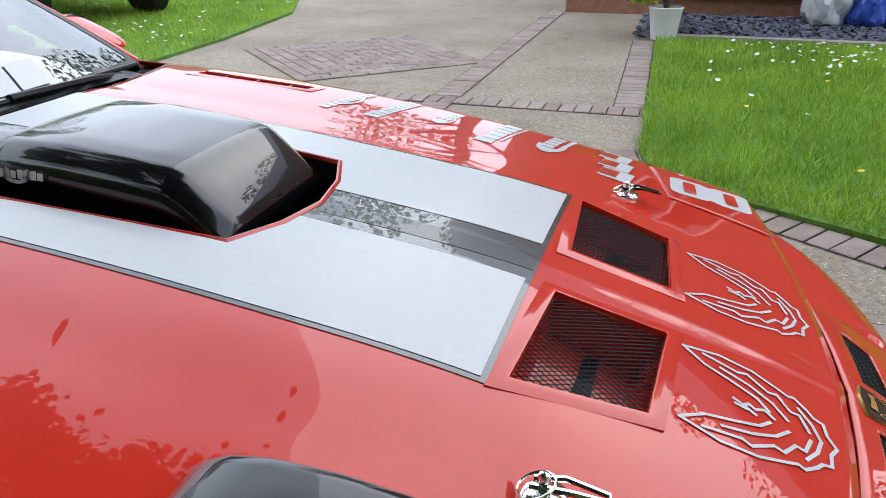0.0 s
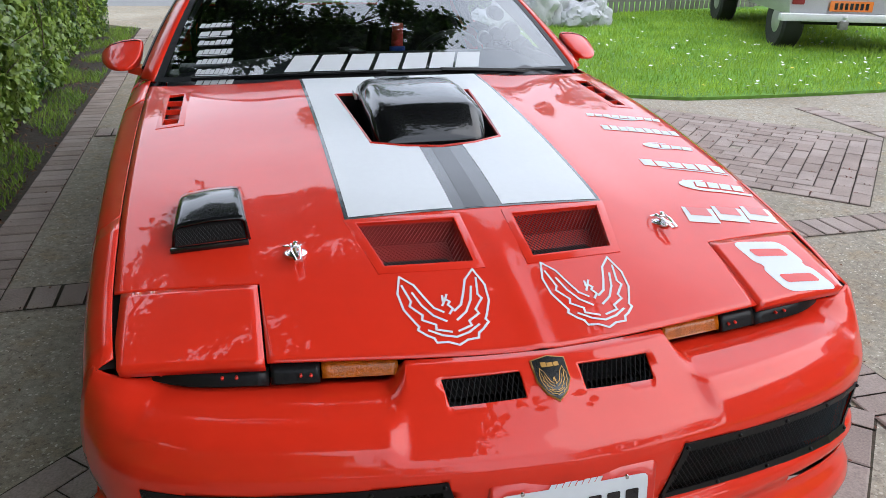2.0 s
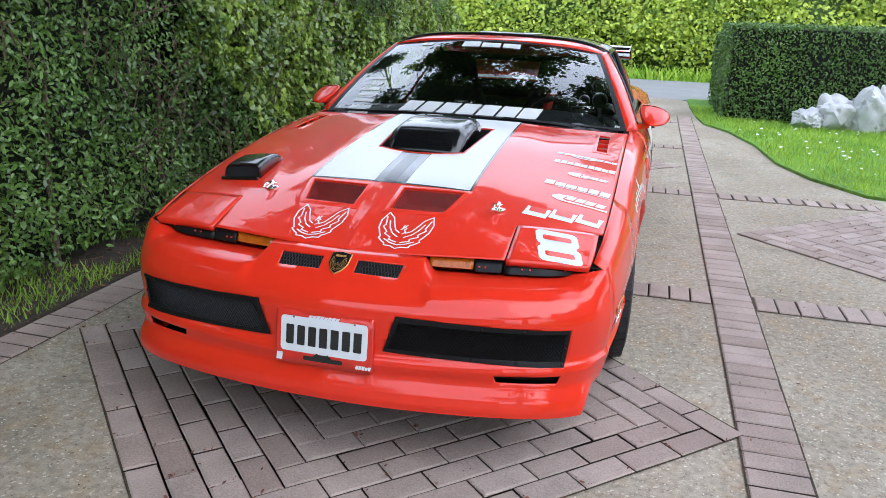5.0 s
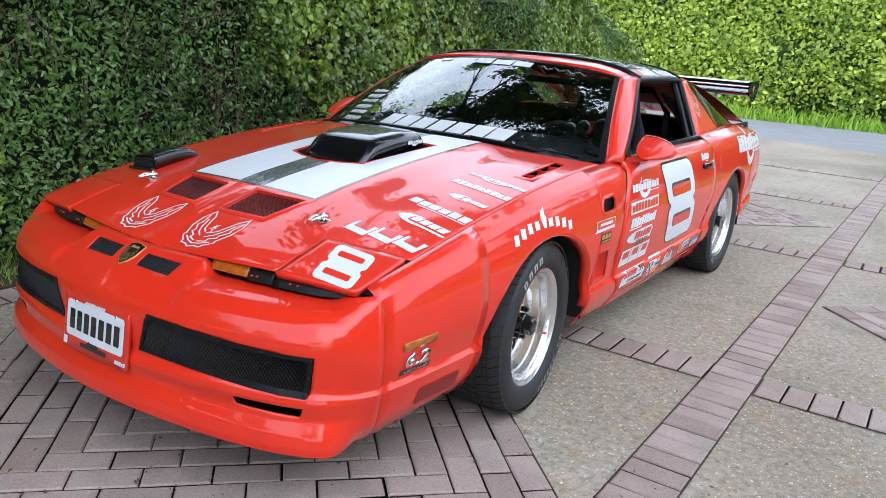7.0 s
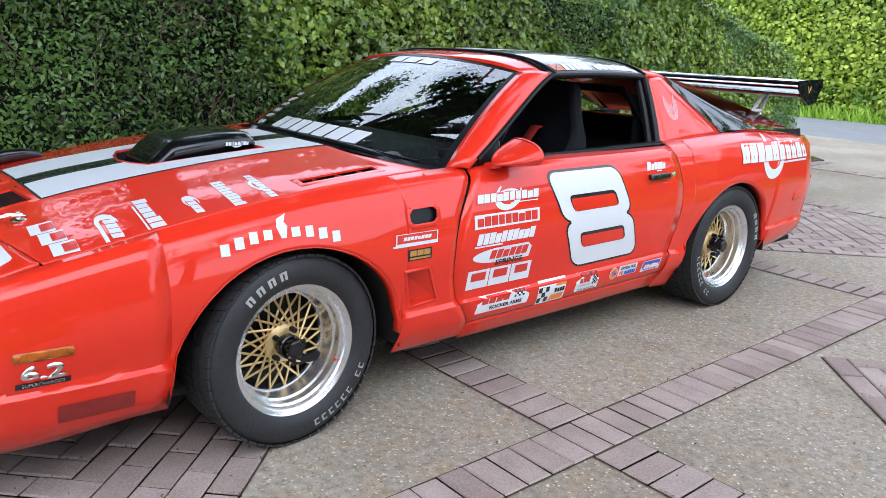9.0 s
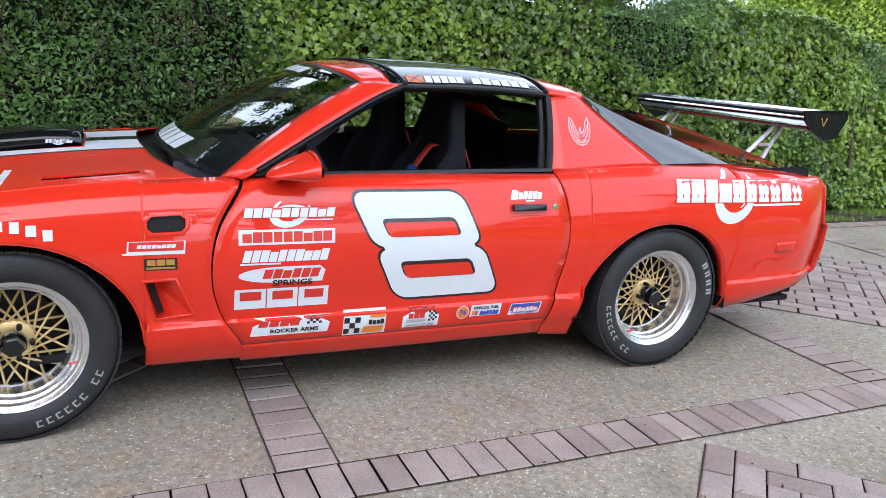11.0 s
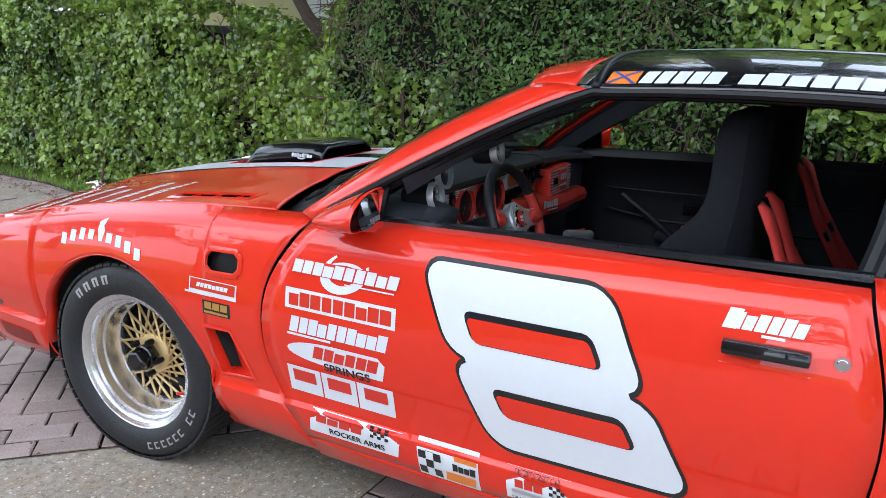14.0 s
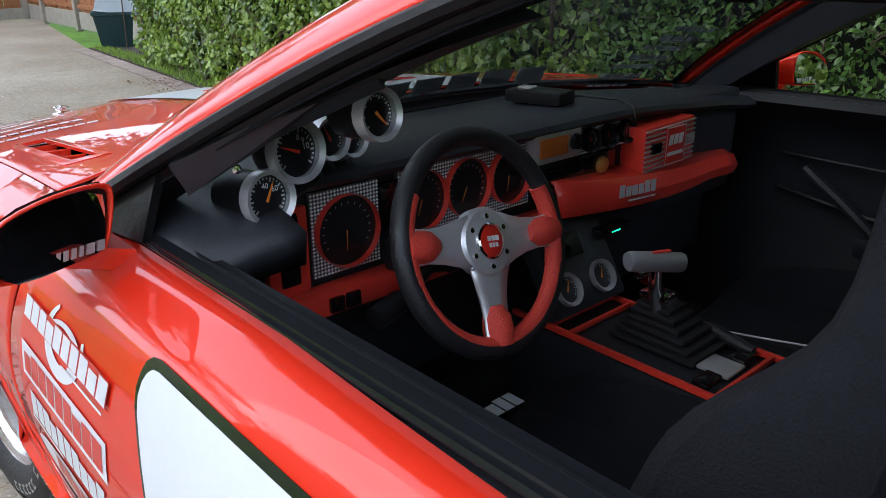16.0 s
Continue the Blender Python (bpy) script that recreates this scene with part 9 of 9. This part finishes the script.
def tree(x, y, h, r, trunk_r, seed, leaves=5200):
    tr = random.Random(seed)
    t = thing("tree", "tall broad-leaved tree in full spring leaf", "tree", "trees")
    bm = bmesh.new()
    add_tube(bm, [(x, y, -0.05), (x + 0.1, y, h * 0.25), (x - 0.1, y + 0.1, h * 0.5), (x, y, h * 0.85)], [trunk_r, trunk_r * 0.8, trunk_r * 0.55, trunk_r * 0.15], 10)
    cs_, rr_ = [], []
    for k in range(26):
        a = tr.uniform(0, 2 * math.pi)
        zz = h * tr.uniform(0.38, 0.98)
        e = r * tr.uniform(0.35, 1.0) * math.sqrt(max(0.12, 1 - ((zz / h - 0.6) / 0.45) ** 2))
        c = (x + e * math.cos(a), y + e * math.sin(a), zz)
        add_tube(bm, [(x, y, zz * 0.7), (x + e * 0.5 * math.cos(a), y + e * 0.5 * math.sin(a), zz * 0.88), c], [trunk_r * 0.3, trunk_r * 0.18, 0.02], 6, caps=False)
        cs_.append(c)
        q = r * tr.uniform(0.18, 0.36)
        rr_.append((q * 1.2, q * 1.2, q * 0.8))
    part("trunk", bm, BARK, t)
    p_, n_ = leaf_cloud(cs_, rr_, leaves // 26, 0.1)
    instance_mesh("crown", OVAL_V, OVAL_F, scatter_mats(p_, n_, rng.uniform(0.12, 0.26, len(p_)), rng, 0.8, (1.5, 1)), TREELEAF, t, "stuff", "loose crown of green leaves")


def overhang(x, y, h, tips, trunk_r, seed, leaves, size=(0.06, 0.13), leaf=None):
    """A tree behind the hedge whose long limbs carry loose leafy sprays at the given tips (x, y, z, reach)."""
    tr = random.Random(seed)
    t = thing("tree", "old out-of-view broad-leaved tree with long overhanging limbs", "tree", "trees")
    bm = bmesh.new()
    add_tube(bm, [(x, y, -0.05), (x - 0.1, y, h * 0.35), (x + 0.1, y + 0.1, h * 0.7), (x, y, h)], [trunk_r, trunk_r * 0.85, trunk_r * 0.6, trunk_r * 0.2], 10)
    cs_, rr_ = [], []
    for a, b_, c, q in tips:
        root = Vector((x, y, h * tr.uniform(0.5, 0.8)))
        tip = Vector((a, b_, c))
        mid = root.lerp(tip, 0.55) + Vector((0, tr.uniform(-0.3, 0.3), 0.9))
        add_tube(bm, [root, root.lerp(mid, 0.5) + Vector((0, 0, 0.25)), mid, tip], [0.10, 0.08, 0.05, 0.015], 7, caps=False)
        for k in range(9):
            d = Vector((tr.gauss(0, 1), tr.gauss(0, 1), tr.gauss(0, 0.45))) * q * 0.62
            e = tip + d
            add_tube(bm, [mid.lerp(tip, tr.uniform(0.2, 1.0)), e], [0.018, 0.005], 5, caps=False)
            cs_.append(tuple(e))
            r = q * tr.uniform(0.30, 0.60)
            rr_.append((r, r, r * 0.5))
    part("trunk", bm, BARK, t)
    rad = np.array([r[0] for r in rr_])
    share = np.maximum(12, leaves * rad**2 / (rad**2).sum()).astype(int)
    pick = np.repeat(np.arange(len(cs_)), share)
    p_ = np.array(cs_)[pick] + rng.normal(size=(len(pick), 3)) * np.array(rr_)[pick] * 0.75
    n_ = rng.normal(size=p_.shape) + np.array([0, 0, 0.6])
    instance_mesh("crown", OVAL_V, OVAL_F, scatter_mats(p_, n_, rng.uniform(*size, len(p_)), rng, 0.5, (1.5, 1)), leaf or TREELEAF, t, "stuff", "loose sprays of green leaves")


overhang(3.8, -0.8, 9.0, ((-0.5, -1.0, 6.2, 1.0), (-1.4, -1.0, 6.4, 0.7), (-2.2, -1.9, 6.4, 0.42), (-2.5, -3.4, 6.4, 0.42), (-2.3, -0.2, 6.4, 0.45), (-2.6, 0.8, 6.4, 0.45), (-1.9, 0.6, 6.8, 0.8), (-1.7, 1.3, 6.7, 0.8), (-0.6, 0.2, 7.2, 1.2), (0.6, -0.5, 7.6, 1.1), (-1.2, -2.6, 6.4, 0.6), (-1.5, -3.6, 6.4, 0.45), (0.0, -2.6, 6.4, 0.7), (1.0, -3.0, 6.3, 0.6), (1.5, -4.1, 6.3, 0.6), (2.3, -2.9, 6.6, 0.7), (3.1, -2.4, 6.0, 0.7), (0.1, -4.5, 6.4, 0.6), (1.2, -5.6, 6.4, 0.6), (0.2, -6.4, 6.4, 0.5), (1.9, -6.6, 6.4, 0.55), (2.4, -4.7, 6.3, 0.55), (2.7, -5.4, 6.2, 0.6), (4.8, -6.2, 6.4, 0.5)), 0.24, 1, 62000, (0.09, 0.17))
overhang(5.4, -1.6, 6.6, ((5.0, 0.8, 4.6, 0.6), (5.6, 2.2, 5.2, 0.8), (4.8, -1.6, 4.3, 0.8), (4.9, -0.6, 5.4, 0.8)), 0.18, 2, 20000)
# unseen tree added to block sky light over the ground by the hedge
overhang(4.6, 0.4, 6.4, ((1.0, 1.7, 5.2, 1.0), (2.2, 1.1, 4.9, 1.0), (2.2, 2.4, 4.7, 1.1), (1.3, 3.0, 5.2, 1.0), (0.5, 2.4, 5.8, 0.9), (2.6, 3.6, 4.5, 1.0), (1.8, 4.2, 5.2, 1.0), (3.2, 1.8, 5.4, 1.1), (2.4, 0.2, 5.2, 0.9), (0.4, 3.6, 5.8, 0.8)), 0.2, 43, 90000, (0.09, 0.17))
# fresh-leaved trees standing behind the low end of the hedge
overhang(4.6, 10.0, 5.5, ((3.3, 3.2, 3.6, 0.6), (3.2, 4.6, 3.3, 0.7), (3.2, 6.0, 3.0, 0.7), (3.3, 7.2, 3.0, 0.7), (3.9, 5.3, 4.6, 0.9), (3.4, 3.9, 4.6, 0.8), (3.8, 6.8, 4.4, 0.9), (4.6, 4.2, 5.4, 0.9), (3.0, 2.4, 4.4, 0.6)), 0.16, 41, 52000, (0.06, 0.12), LIMELEAF)
overhang(4.2, 11.8, 5.0, ((3.0, 8.6, 2.9, 0.7), (3.0, 9.8, 3.0, 0.8), (3.2, 11.2, 3.4, 0.9), (3.6, 9.2, 4.2, 0.9), (4.0, 10.6, 4.8, 0.9)), 0.16, 42, 34000, (0.06, 0.12), LIMELEAF)
tree(-17.5, 6.5, 10.5, 4.2, 0.3, 21, 7000), tree(-19, -3.5, 11, 4.0, 0.3, 22, 7000), tree(-15, 13, 9.5, 3.6, 0.3, 23, 6000)
tree(-2.5, -22.4, 12.5, 3.6, 0.3, 3), tree(-10.5, -21.4, 8.5, 3.0, 0.25, 4)
tree(4.5, -21.0, 8.0, 3.0, 0.25, 5), tree(-18, -21.0, 9.5, 3.4, 0.3, 6), tree(-9.0, 16.5, 9.0, 3.5, 0.3, 7), tree(11, -20, 9, 3.2, 0.3, 8), tree(2.5, 17.5, 8, 3, 0.25, 9)

# clipped conifer block at the lawn's end
def leaf_block(name, label, x0, x1, y0, y1, h, n, material, tpl, size):
    t = thing(name, label, "hedge")
    # added near-black box, painted as the shade inside the clipped foliage
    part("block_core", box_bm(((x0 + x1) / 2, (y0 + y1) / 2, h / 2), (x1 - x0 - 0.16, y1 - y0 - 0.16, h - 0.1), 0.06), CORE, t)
    w, d = x1 - x0, y1 - y0
    faces = ((w * h, 0), (w * h, 1), (d * h, 2), (d * h, 3), (w * d, 4))
    tot = sum(f[0] for f in faces)
    ps, ns = [], []
    for a, k in faces:
        q = int(n * a / tot)
        u, v = rng.uniform(0, 1, q), rng.uniform(0, 1, q)
        one = np.ones(q)
        p_ = {0: (x0 + u * w, y1 * one, v * h), 1: (x0 + u * w, y0 * one, v * h), 2: (x0 * one, y0 + u * d, v * h), 3: (x1 * one, y0 + u * d, v * h), 4: (x0 + u * w, y0 + v * d, h * one)}[k]
        nn = {0: (0, 1, 0.2), 1: (0, -1, 0.2), 2: (-1, 0, 0.2), 3: (1, 0, 0.2), 4: (0, 0, 1)}[k]
        p_ = np.stack(p_, 1)
        p_ += np.array(nn) * (0.05 * noise_at(p_, 2.5) - 0.05 * rng.uniform(0, 1, q))[:, None]
        ps.append(p_), ns.append(np.tile(nn, (q, 1)).astype(float))
    p_, n_ = np.concatenate(ps), np.concatenate(ns)
    instance_mesh("leaves", tpl[0], tpl[1], scatter_mats(p_, n_, rng.uniform(*size, len(p_)), rng, 0.6), material, t, "stuff", "dense small foliage")


leaf_block("clipped_hedge", "square-clipped dark green conifer hedge on the lawn", -4.85, -1.85, -10.6, -9.0, 1.4, 26000, PRIVET, (OVAL_V, OVAL_F), (0.03, 0.06))

# ---- surroundings ----
# house with brick plinth, far side of the front lawn
house = thing("house", "brick house with pale trim beyond the slate bed", "house")
part("wall", box_bm((-12.2, 4.2, 2.6), (6.0, 10.0, 5.3), 0.02), WALLB, house, smooth=False)
rows = [[(x, y, z) for y in (-1.0, 9.5)] for x, z in ((-8.9, 5.2), (-12.2, 7.6), (-15.5, 5.2))]
part("roof", grid_bm(rows), SLATE, house, smooth=False, thick=0.15)
for y in (2.0, 6.0):
    wdw = part("window", box_bm((-9.19, y, 2.0), (0.06, 1.6, 1.3), 0.01), PLASTICW, house)
    part("pane", box_bm((-9.155, y - 0.38, 2.0), (0.012, 0.70, 1.15), 0.002), HATCHGLASS, wdw)
    part("pane", box_bm((-9.155, y + 0.38, 2.0), (0.012, 0.70, 1.15), 0.002), HATCHGLASS, wdw)
part("plinth_timber", box_bm((-9.14, 3.6, 0.36), (0.10, 6.4, 0.22), 0.01), FENCEW, house, smooth=False)
# slate chippings
sp = np.stack([rng.uniform(-9.1, -7.25, 5000), rng.uniform(0.2, 5.5, 5000), np.full(5000, 0.03)], 1)
instance_mesh("slate_chippings", [(-0.5, -0.3, 0), (0.4, -0.4, 0.1), (0.5, 0.3, 0), (-0.3, 0.4, 0.15), (0, 0, 0.25)], [(0, 1, 4), (1, 2, 4), (2, 3, 4), (3, 0, 4)], scatter_mats(sp, np.tile([0, 0, 1.0], (5000, 1)), rng.uniform(0.03, 0.08, 5000), rng, 0.35), SLATE, None, "stuff", "blue-grey slate chippings in the bed", "slate")
part_edge = sheet("bed_edging", [(-7.24, 0.62), (-7.11, 0.62), (-7.11, 5.5), (-7.24, 5.5)], 0.07, STONE, "pale stone edging between lawn and slate", "edging")
# planter pot with a leafy shrub at the lawn's corner
pot = thing("potted_shrub", "leafy green shrub in a stained white pot", "plant")
part("pot", lathe_bm([(0.0, 0.02), (0.15, 0.02), (0.20, 0.38), (0.215, 0.40), (0.20, 0.41), (0.18, 0.34), (0.0, 0.34)], 24, Matrix.Translation((-7.15, 0.50, 0.01)) @ Matrix.Scale(0.8, 4) @ Matrix.Rotation(radians(-90), 4, "Y")), PLASTICW, pot)
p, nr = leaf_cloud([(-7.3, 0.52, 0.70), (-7.25, 0.28, 0.60), (-7.5, 0.75, 0.66), (-7.55, 0.5, 0.98), (-7.25, 0.4, 0.9)], [(0.29, 0.29, 0.25)] * 5, 520, 0.1)
instance_mesh("foliage", OVAL_V, OVAL_F, scatter_mats(p, nr, rng.uniform(0.07, 0.14, len(p)), rng, 0.7), FARLEAF, pot, "stuff", "fresh green leaves")
bm = bmesh.new()
for k in range(7):
    a = 0.9 * k
    add_tube(bm, [(-7.15, 0.50, 0.28), (-7.28 + 0.08 * math.cos(a), 0.50 + 0.10 * math.sin(a), 0.58), (-7.36 + 0.2 * math.cos(a), 0.50 + 0.25 * math.sin(a), 0.83)], [0.012, 0.008, 0.004], 5)
part("stems", bm, TWIG, pot)


def crumpled(name, label, category, c, s, m_, seed, group=""):
    bm_ = bmesh.new()
    bmesh.ops.create_icosphere(bm_, subdivisions=4, radius=1)
    for v in bm_.verts:
        n_ = noise.noise(v.co * 1.6 + Vector((seed, 0, 0))) * 0.34 + abs(noise.noise(v.co * 4.2 + Vector((0, seed, 0)))) * 0.26
        v.co *= 0.82 + n_
        v.co = Vector((v.co.x * s[0], v.co.y * s[1], max(v.co.z, -0.55) * s[2]))
        v.co += Vector((c[0], c[1], c[2] + 0.55 * s[2]))
    return tagged(part(name, bm_, m_), label, category, group)


for k, (x, y, sx, sz) in enumerate(((-3.35, -8.72, 0.34, 0.32), (-3.80, -8.66, 0.32, 0.40), (-4.08, -8.76, 0.30, 0.42), (-4.45, -8.62, 0.36, 0.26), (-4.72, -8.72, 0.28, 0.30), (-3.02, -8.66, 0.24, 0.19))):
    crumpled("rubble_bag", "crumpled pale silver bulk bag on the lawn", "bag", (x, y, 0.03), (sx, 0.26, sz), BAGM, 3.1 * k, "bulk bags")
for k, (y, m_) in enumerate(((2.15, BAGM), (2.55, BLUE_V), (2.92, BLUE_V))):
    crumpled("compost_bag", "slumped plastic compost bag against the house" if k else "slumped grey plastic sack against the house", "bag", (-8.62, y, 0.04), (0.22, 0.26, 0.32), m_, 7.7 + k, "sacks")
# picket fence at the lawn's end
fence = thing("picket_fence", "grey weathered picket fence behind the lawn", "fence")
pk = None
for k in range(46):
    x = -5.1 - 0.115 * k
    if pk is None:
        bm = bmesh.new()
        add_box(bm, (0, 0, 0.45), (0.07, 0.018, 0.80), 0.003)
        pk = part("picket", bm, GREYW, fence, smooth=False)
        pk.location = (x, -9.95, 0)
    else:
        o = new("picket", pk.data)
        o.parent, o.location = fence, (x, -9.95 - 0.030 * k, 0)
for z in (0.25, 0.68):
    part("rail", box_bm((-7.7, -10.65, z), (5.5, 0.03, 0.06), 0.004, Matrix.Rotation(0.255, 3, "Z")), GREYW, fence, smooth=False)
for x in (-5.2, -7.1, -9.1):
    part("post", box_bm((x, -10.06 + 0.26 * (x + 5.1), 0.48), (0.09, 0.09, 0.98), 0.006), GREYW, fence, smooth=False)
# pickup parked on the lawn, its tail towards the drive
truck = thing("pickup_truck", "old silver pickup truck with white steel bumper parked on the lawn", "vehicle")
TM = Matrix.Translation((-6.95, -6.08, 0.0)) @ Matrix.Rotation(radians(-19), 4, "Z")


def on_truck(name, bm_, m_, parent=None, label="", smooth=True):
    bm_.transform(TM)
    return part(name, bm_, m_, parent or truck, label, smooth)


bm = bmesh.new()
rows = []
for y, zt, hw in ((0.30, 1.02, 0.90), (0.24, 1.06, 0.93), (-1.3, 1.08, 0.94), (-1.32, 1.12, 0.93), (-3.6, 1.12, 0.93), (-4.1, 1.02, 0.86)):
    rows.append([(-hw * 0.97, y, 0.46), (-hw, y, 0.62), (-hw, y, zt - 0.06), (-hw + 0.06, y, zt), (hw - 0.06, y, zt), (hw, y, zt - 0.06), (hw, y, 0.62), (hw * 0.97, y, 0.46)])
add_grid(bm, rows)
bm.faces.new([v for v in bm.verts][:8]), bm.faces.new([v for v in bm.verts][-8:])
bmesh.ops.recalc_face_normals(bm, faces=bm.faces)
on_truck("body", bm, SILVER_V, None, "faded silver pickup body")
bm = bmesh.new()
rows = [[(u * w, y, z) for u, w in ((-1, 0.90), (-1, 0.90), (1, 0.90), (1, 0.90))] for y, z in ()]
for y, z, hw in ((-1.35, 1.10, 0.88), (-1.45, 1.68, 0.70), (-2.3, 1.70, 0.70), (-3.0, 1.12, 0.88)):
    rows.append([(-hw, y, 1.08), (-hw, y, z), (hw, y, z), (hw, y, 1.08)])
add_grid(bm, rows)
bmesh.ops.recalc_face_normals(bm, faces=bm.faces)
on_truck("cab", bm, GLOSS_BLACK, None, "dark glazed cab")
on_truck("chassis", box_bm((0, -1.6, 0.44), (0.9, 3.6, 0.14), 0.03), DARK)
bump = on_truck("bumper", box_bm((0, 0.42, 0.435), (2.05, 0.13, 0.085), 0.02), PLASTICW, None, "white painted steel bumper")
on_truck("bumper_step", box_bm((0, 0.36, 0.375), (1.5, 0.08, 0.05), 0.01), DARK, bump)
on_truck("tow_hitch", box_bm((0.30, 0.48, 0.36), (0.10, 0.10, 0.10), 0.02), GREYW, bump)
on_truck("tow_ball", lathe_bm([(0.0, 0.06), (0.025, 0.05), (0.03, 0.03), (0.015, 0.0), (0.03, -0.03)], 14, Matrix.Translation((0.30, 0.50, 0.42)) @ Matrix.Rotation(radians(-90), 4, "Y")), BRUSHED, bump)
plt = on_truck("number_plate", box_bm((0.18, 0.325, 0.56), (0.50, 0.02, 0.12), 0.006), ORANGE_V, None, "yellow number plate with dark bars")
for k in range(7):
    on_truck("plate_bar", box_bm((0.18 - 0.18 + 0.06 * k, 0.338, 0.56), (0.036, 0.004, 0.075), 0.001), BLACK_V, plt, "", False)
for x in (-0.80, 0.80):
    on_truck("tail_lamp", box_bm((x, 0.315, 0.70), (0.14, 0.03, 0.26), 0.01), REDLENS)
    for y in (-0.10, -3.0):
        w_ = on_truck("wheel", lathe_bm([(0.20, -0.12), (0.32, -0.13), (0.355, -0.10), (0.362, 0.0), (0.355, 0.10), (0.32, 0.13), (0.20, 0.12), (0.0, 0.09)], 32, Matrix.Translation((x * 0.97, y, 0.352))), TYRE)
        on_truck("hub_cap", lathe_bm([(0.0, 0.13), (0.14, 0.12), (0.20, 0.09)], 20, Matrix.Translation((x * 0.97, y, 0.352)) @ (Matrix.Rotation(math.pi, 4, "Z") if x < 0 else Matrix())), SILVER_V, w_)
on_truck("axle", tube_bm([(-0.7, -0.10, 0.36), (0.7, -0.10, 0.36)], 0.06, 10), DARK)
# neighbour's house sliver and tree trunk behind the low part of the hedge
nb_h = thing("neighbour_house", "cream rendered house with white window behind the hedge", "house")
part("wall", box_bm((9.0, 5.0, 2.5), (5.0, 9.0, 5.0), 0.02), RENDERW, nb_h, smooth=False)
wdw = part("window", box_bm((6.47, 4.4, 2.2), (0.08, 1.8, 1.9), 0.01), PLASTICW, nb_h)
for k in range(9):
    part("blind_slat", box_bm((6.42, 3.62 + 0.195 * k, 2.2), (0.02, 0.17, 1.7), 0.004), PLASTICW, wdw, smooth=False)
bm = bmesh.new()
add_tube(bm, [(2.75, 1.95, 0), (2.72, 1.92, 0.9), (2.78, 1.85, 1.5), (2.70, 1.75, 2.4)], [0.16, 0.13, 0.11, 0.10], 12)
add_tube(bm, [(2.75, 1.88, 1.2), (2.6, 2.1, 1.5), (2.5, 2.3, 1.9)], [0.07, 0.05, 0.04], 8)
part("hedge_trunk", bm, BARK, hedge, "gnarled ivy-grown trunk in the hedge")
# wooden fence and plastic store at the drive's far end
pf = thing("panel_fence", "orange-brown timber panel fence at the end of the drive", "fence")
bd = None
for k in range(60):
    x = -6.0 + 0.155 * k
    if bd is None:
        bd = part("board", box_bm((0, 0, 0.95), (0.15, 0.02, 1.75), 0.003), FENCEW, pf, smooth=False)
        bd.location = (x, 15.2, 0)
    else:
        o = new("board", bd.data)
        o.parent, o.location = pf, (x, 15.2 + 0.012 * (k % 2), 0)
for k in range(6):
    part("fence_post", box_bm((-6.0 + 1.85 * k, 15.12, 0.95), (0.10, 0.10, 1.95), 0.006), STONE, pf, smooth=False)
part("gravel_board", box_bm((-1.4, 15.10, 0.10), (9.4, 0.05, 0.2), 0.004), STONE, pf, smooth=False)
# the same fencing along the side boundary, with concrete posts and gravel boards
sf = thing("panel_fence", "red-brown timber panel fence with concrete posts beside the drive", "fence")
bd = None
for k in range(38):
    y = 9.55 + 0.152 * k
    if bd is None:
        bd = part("board", box_bm((0, 0, 1.10), (0.02, 0.150, 1.66), 0.003), FENCEW, sf, smooth=False)
        bd.location = (3.34, y, 0)
    else:
        o = new("board", bd.data)
        o.parent, o.location = sf, (3.34 + 0.010 * (k % 2), y, 0)
for z in (0.36, 1.20, 1.86):
    part("rail", box_bm((3.315, 12.4, z), (0.035, 5.8, 0.07), 0.004), FENCEW, sf, smooth=False)
for y in (10.4, 12.25, 14.1):
    part("fence_post", box_bm((3.30, y, 0.95), (0.10, 0.11, 1.98), 0.008), STONE, sf, smooth=False)
part("gravel_board", box_bm((3.33, 12.4, 0.13), (0.05, 5.8, 0.27), 0.004), STONE, sf, smooth=False)
store = thing("plastic_tub", "dark teal plastic tub with a pale translucent crate upturned on it", "storage box")
part("tub", lathe_bm([(0.0, 0.0), (0.27, 0.0), (0.35, 0.40), (0.38, 0.41), (0.38, 0.45), (0.0, 0.45)], 4, Matrix.Translation((2.78, 9.15, 0.015)) @ Matrix.Rotation(radians(25), 4, "Z") @ Matrix.Rotation(radians(-90), 4, "Y")), BINM, store, smooth=False)
part("crate", lathe_bm([(0.39, 0.0), (0.375, 0.03), (0.27, 0.50), (0.25, 0.52), (0.0, 0.52)], 4, Matrix.Translation((2.82, 9.15, 0.44)) @ Matrix.Rotation(radians(8), 4, "Y") @ Matrix.Rotation(radians(25), 4, "Z") @ Matrix.Rotation(radians(-90), 4, "Y")), CRATE, store, "pale translucent plastic crate", smooth=False)
part("cane", tube_bm([(2.78, 8.8, 0.0), (2.82, 8.83, 1.25)], 0.008, 6), TWIG, store)
# clipped yew beside the lane
leaf_block("lane_hedge", "dark clipped hedge at the lane's corner", -3.0, -1.85, -11.9, -11.1, 1.25, 7000, PRIVET, (OVAL_V, OVAL_F), (0.04, 0.07))

lay_bricks()
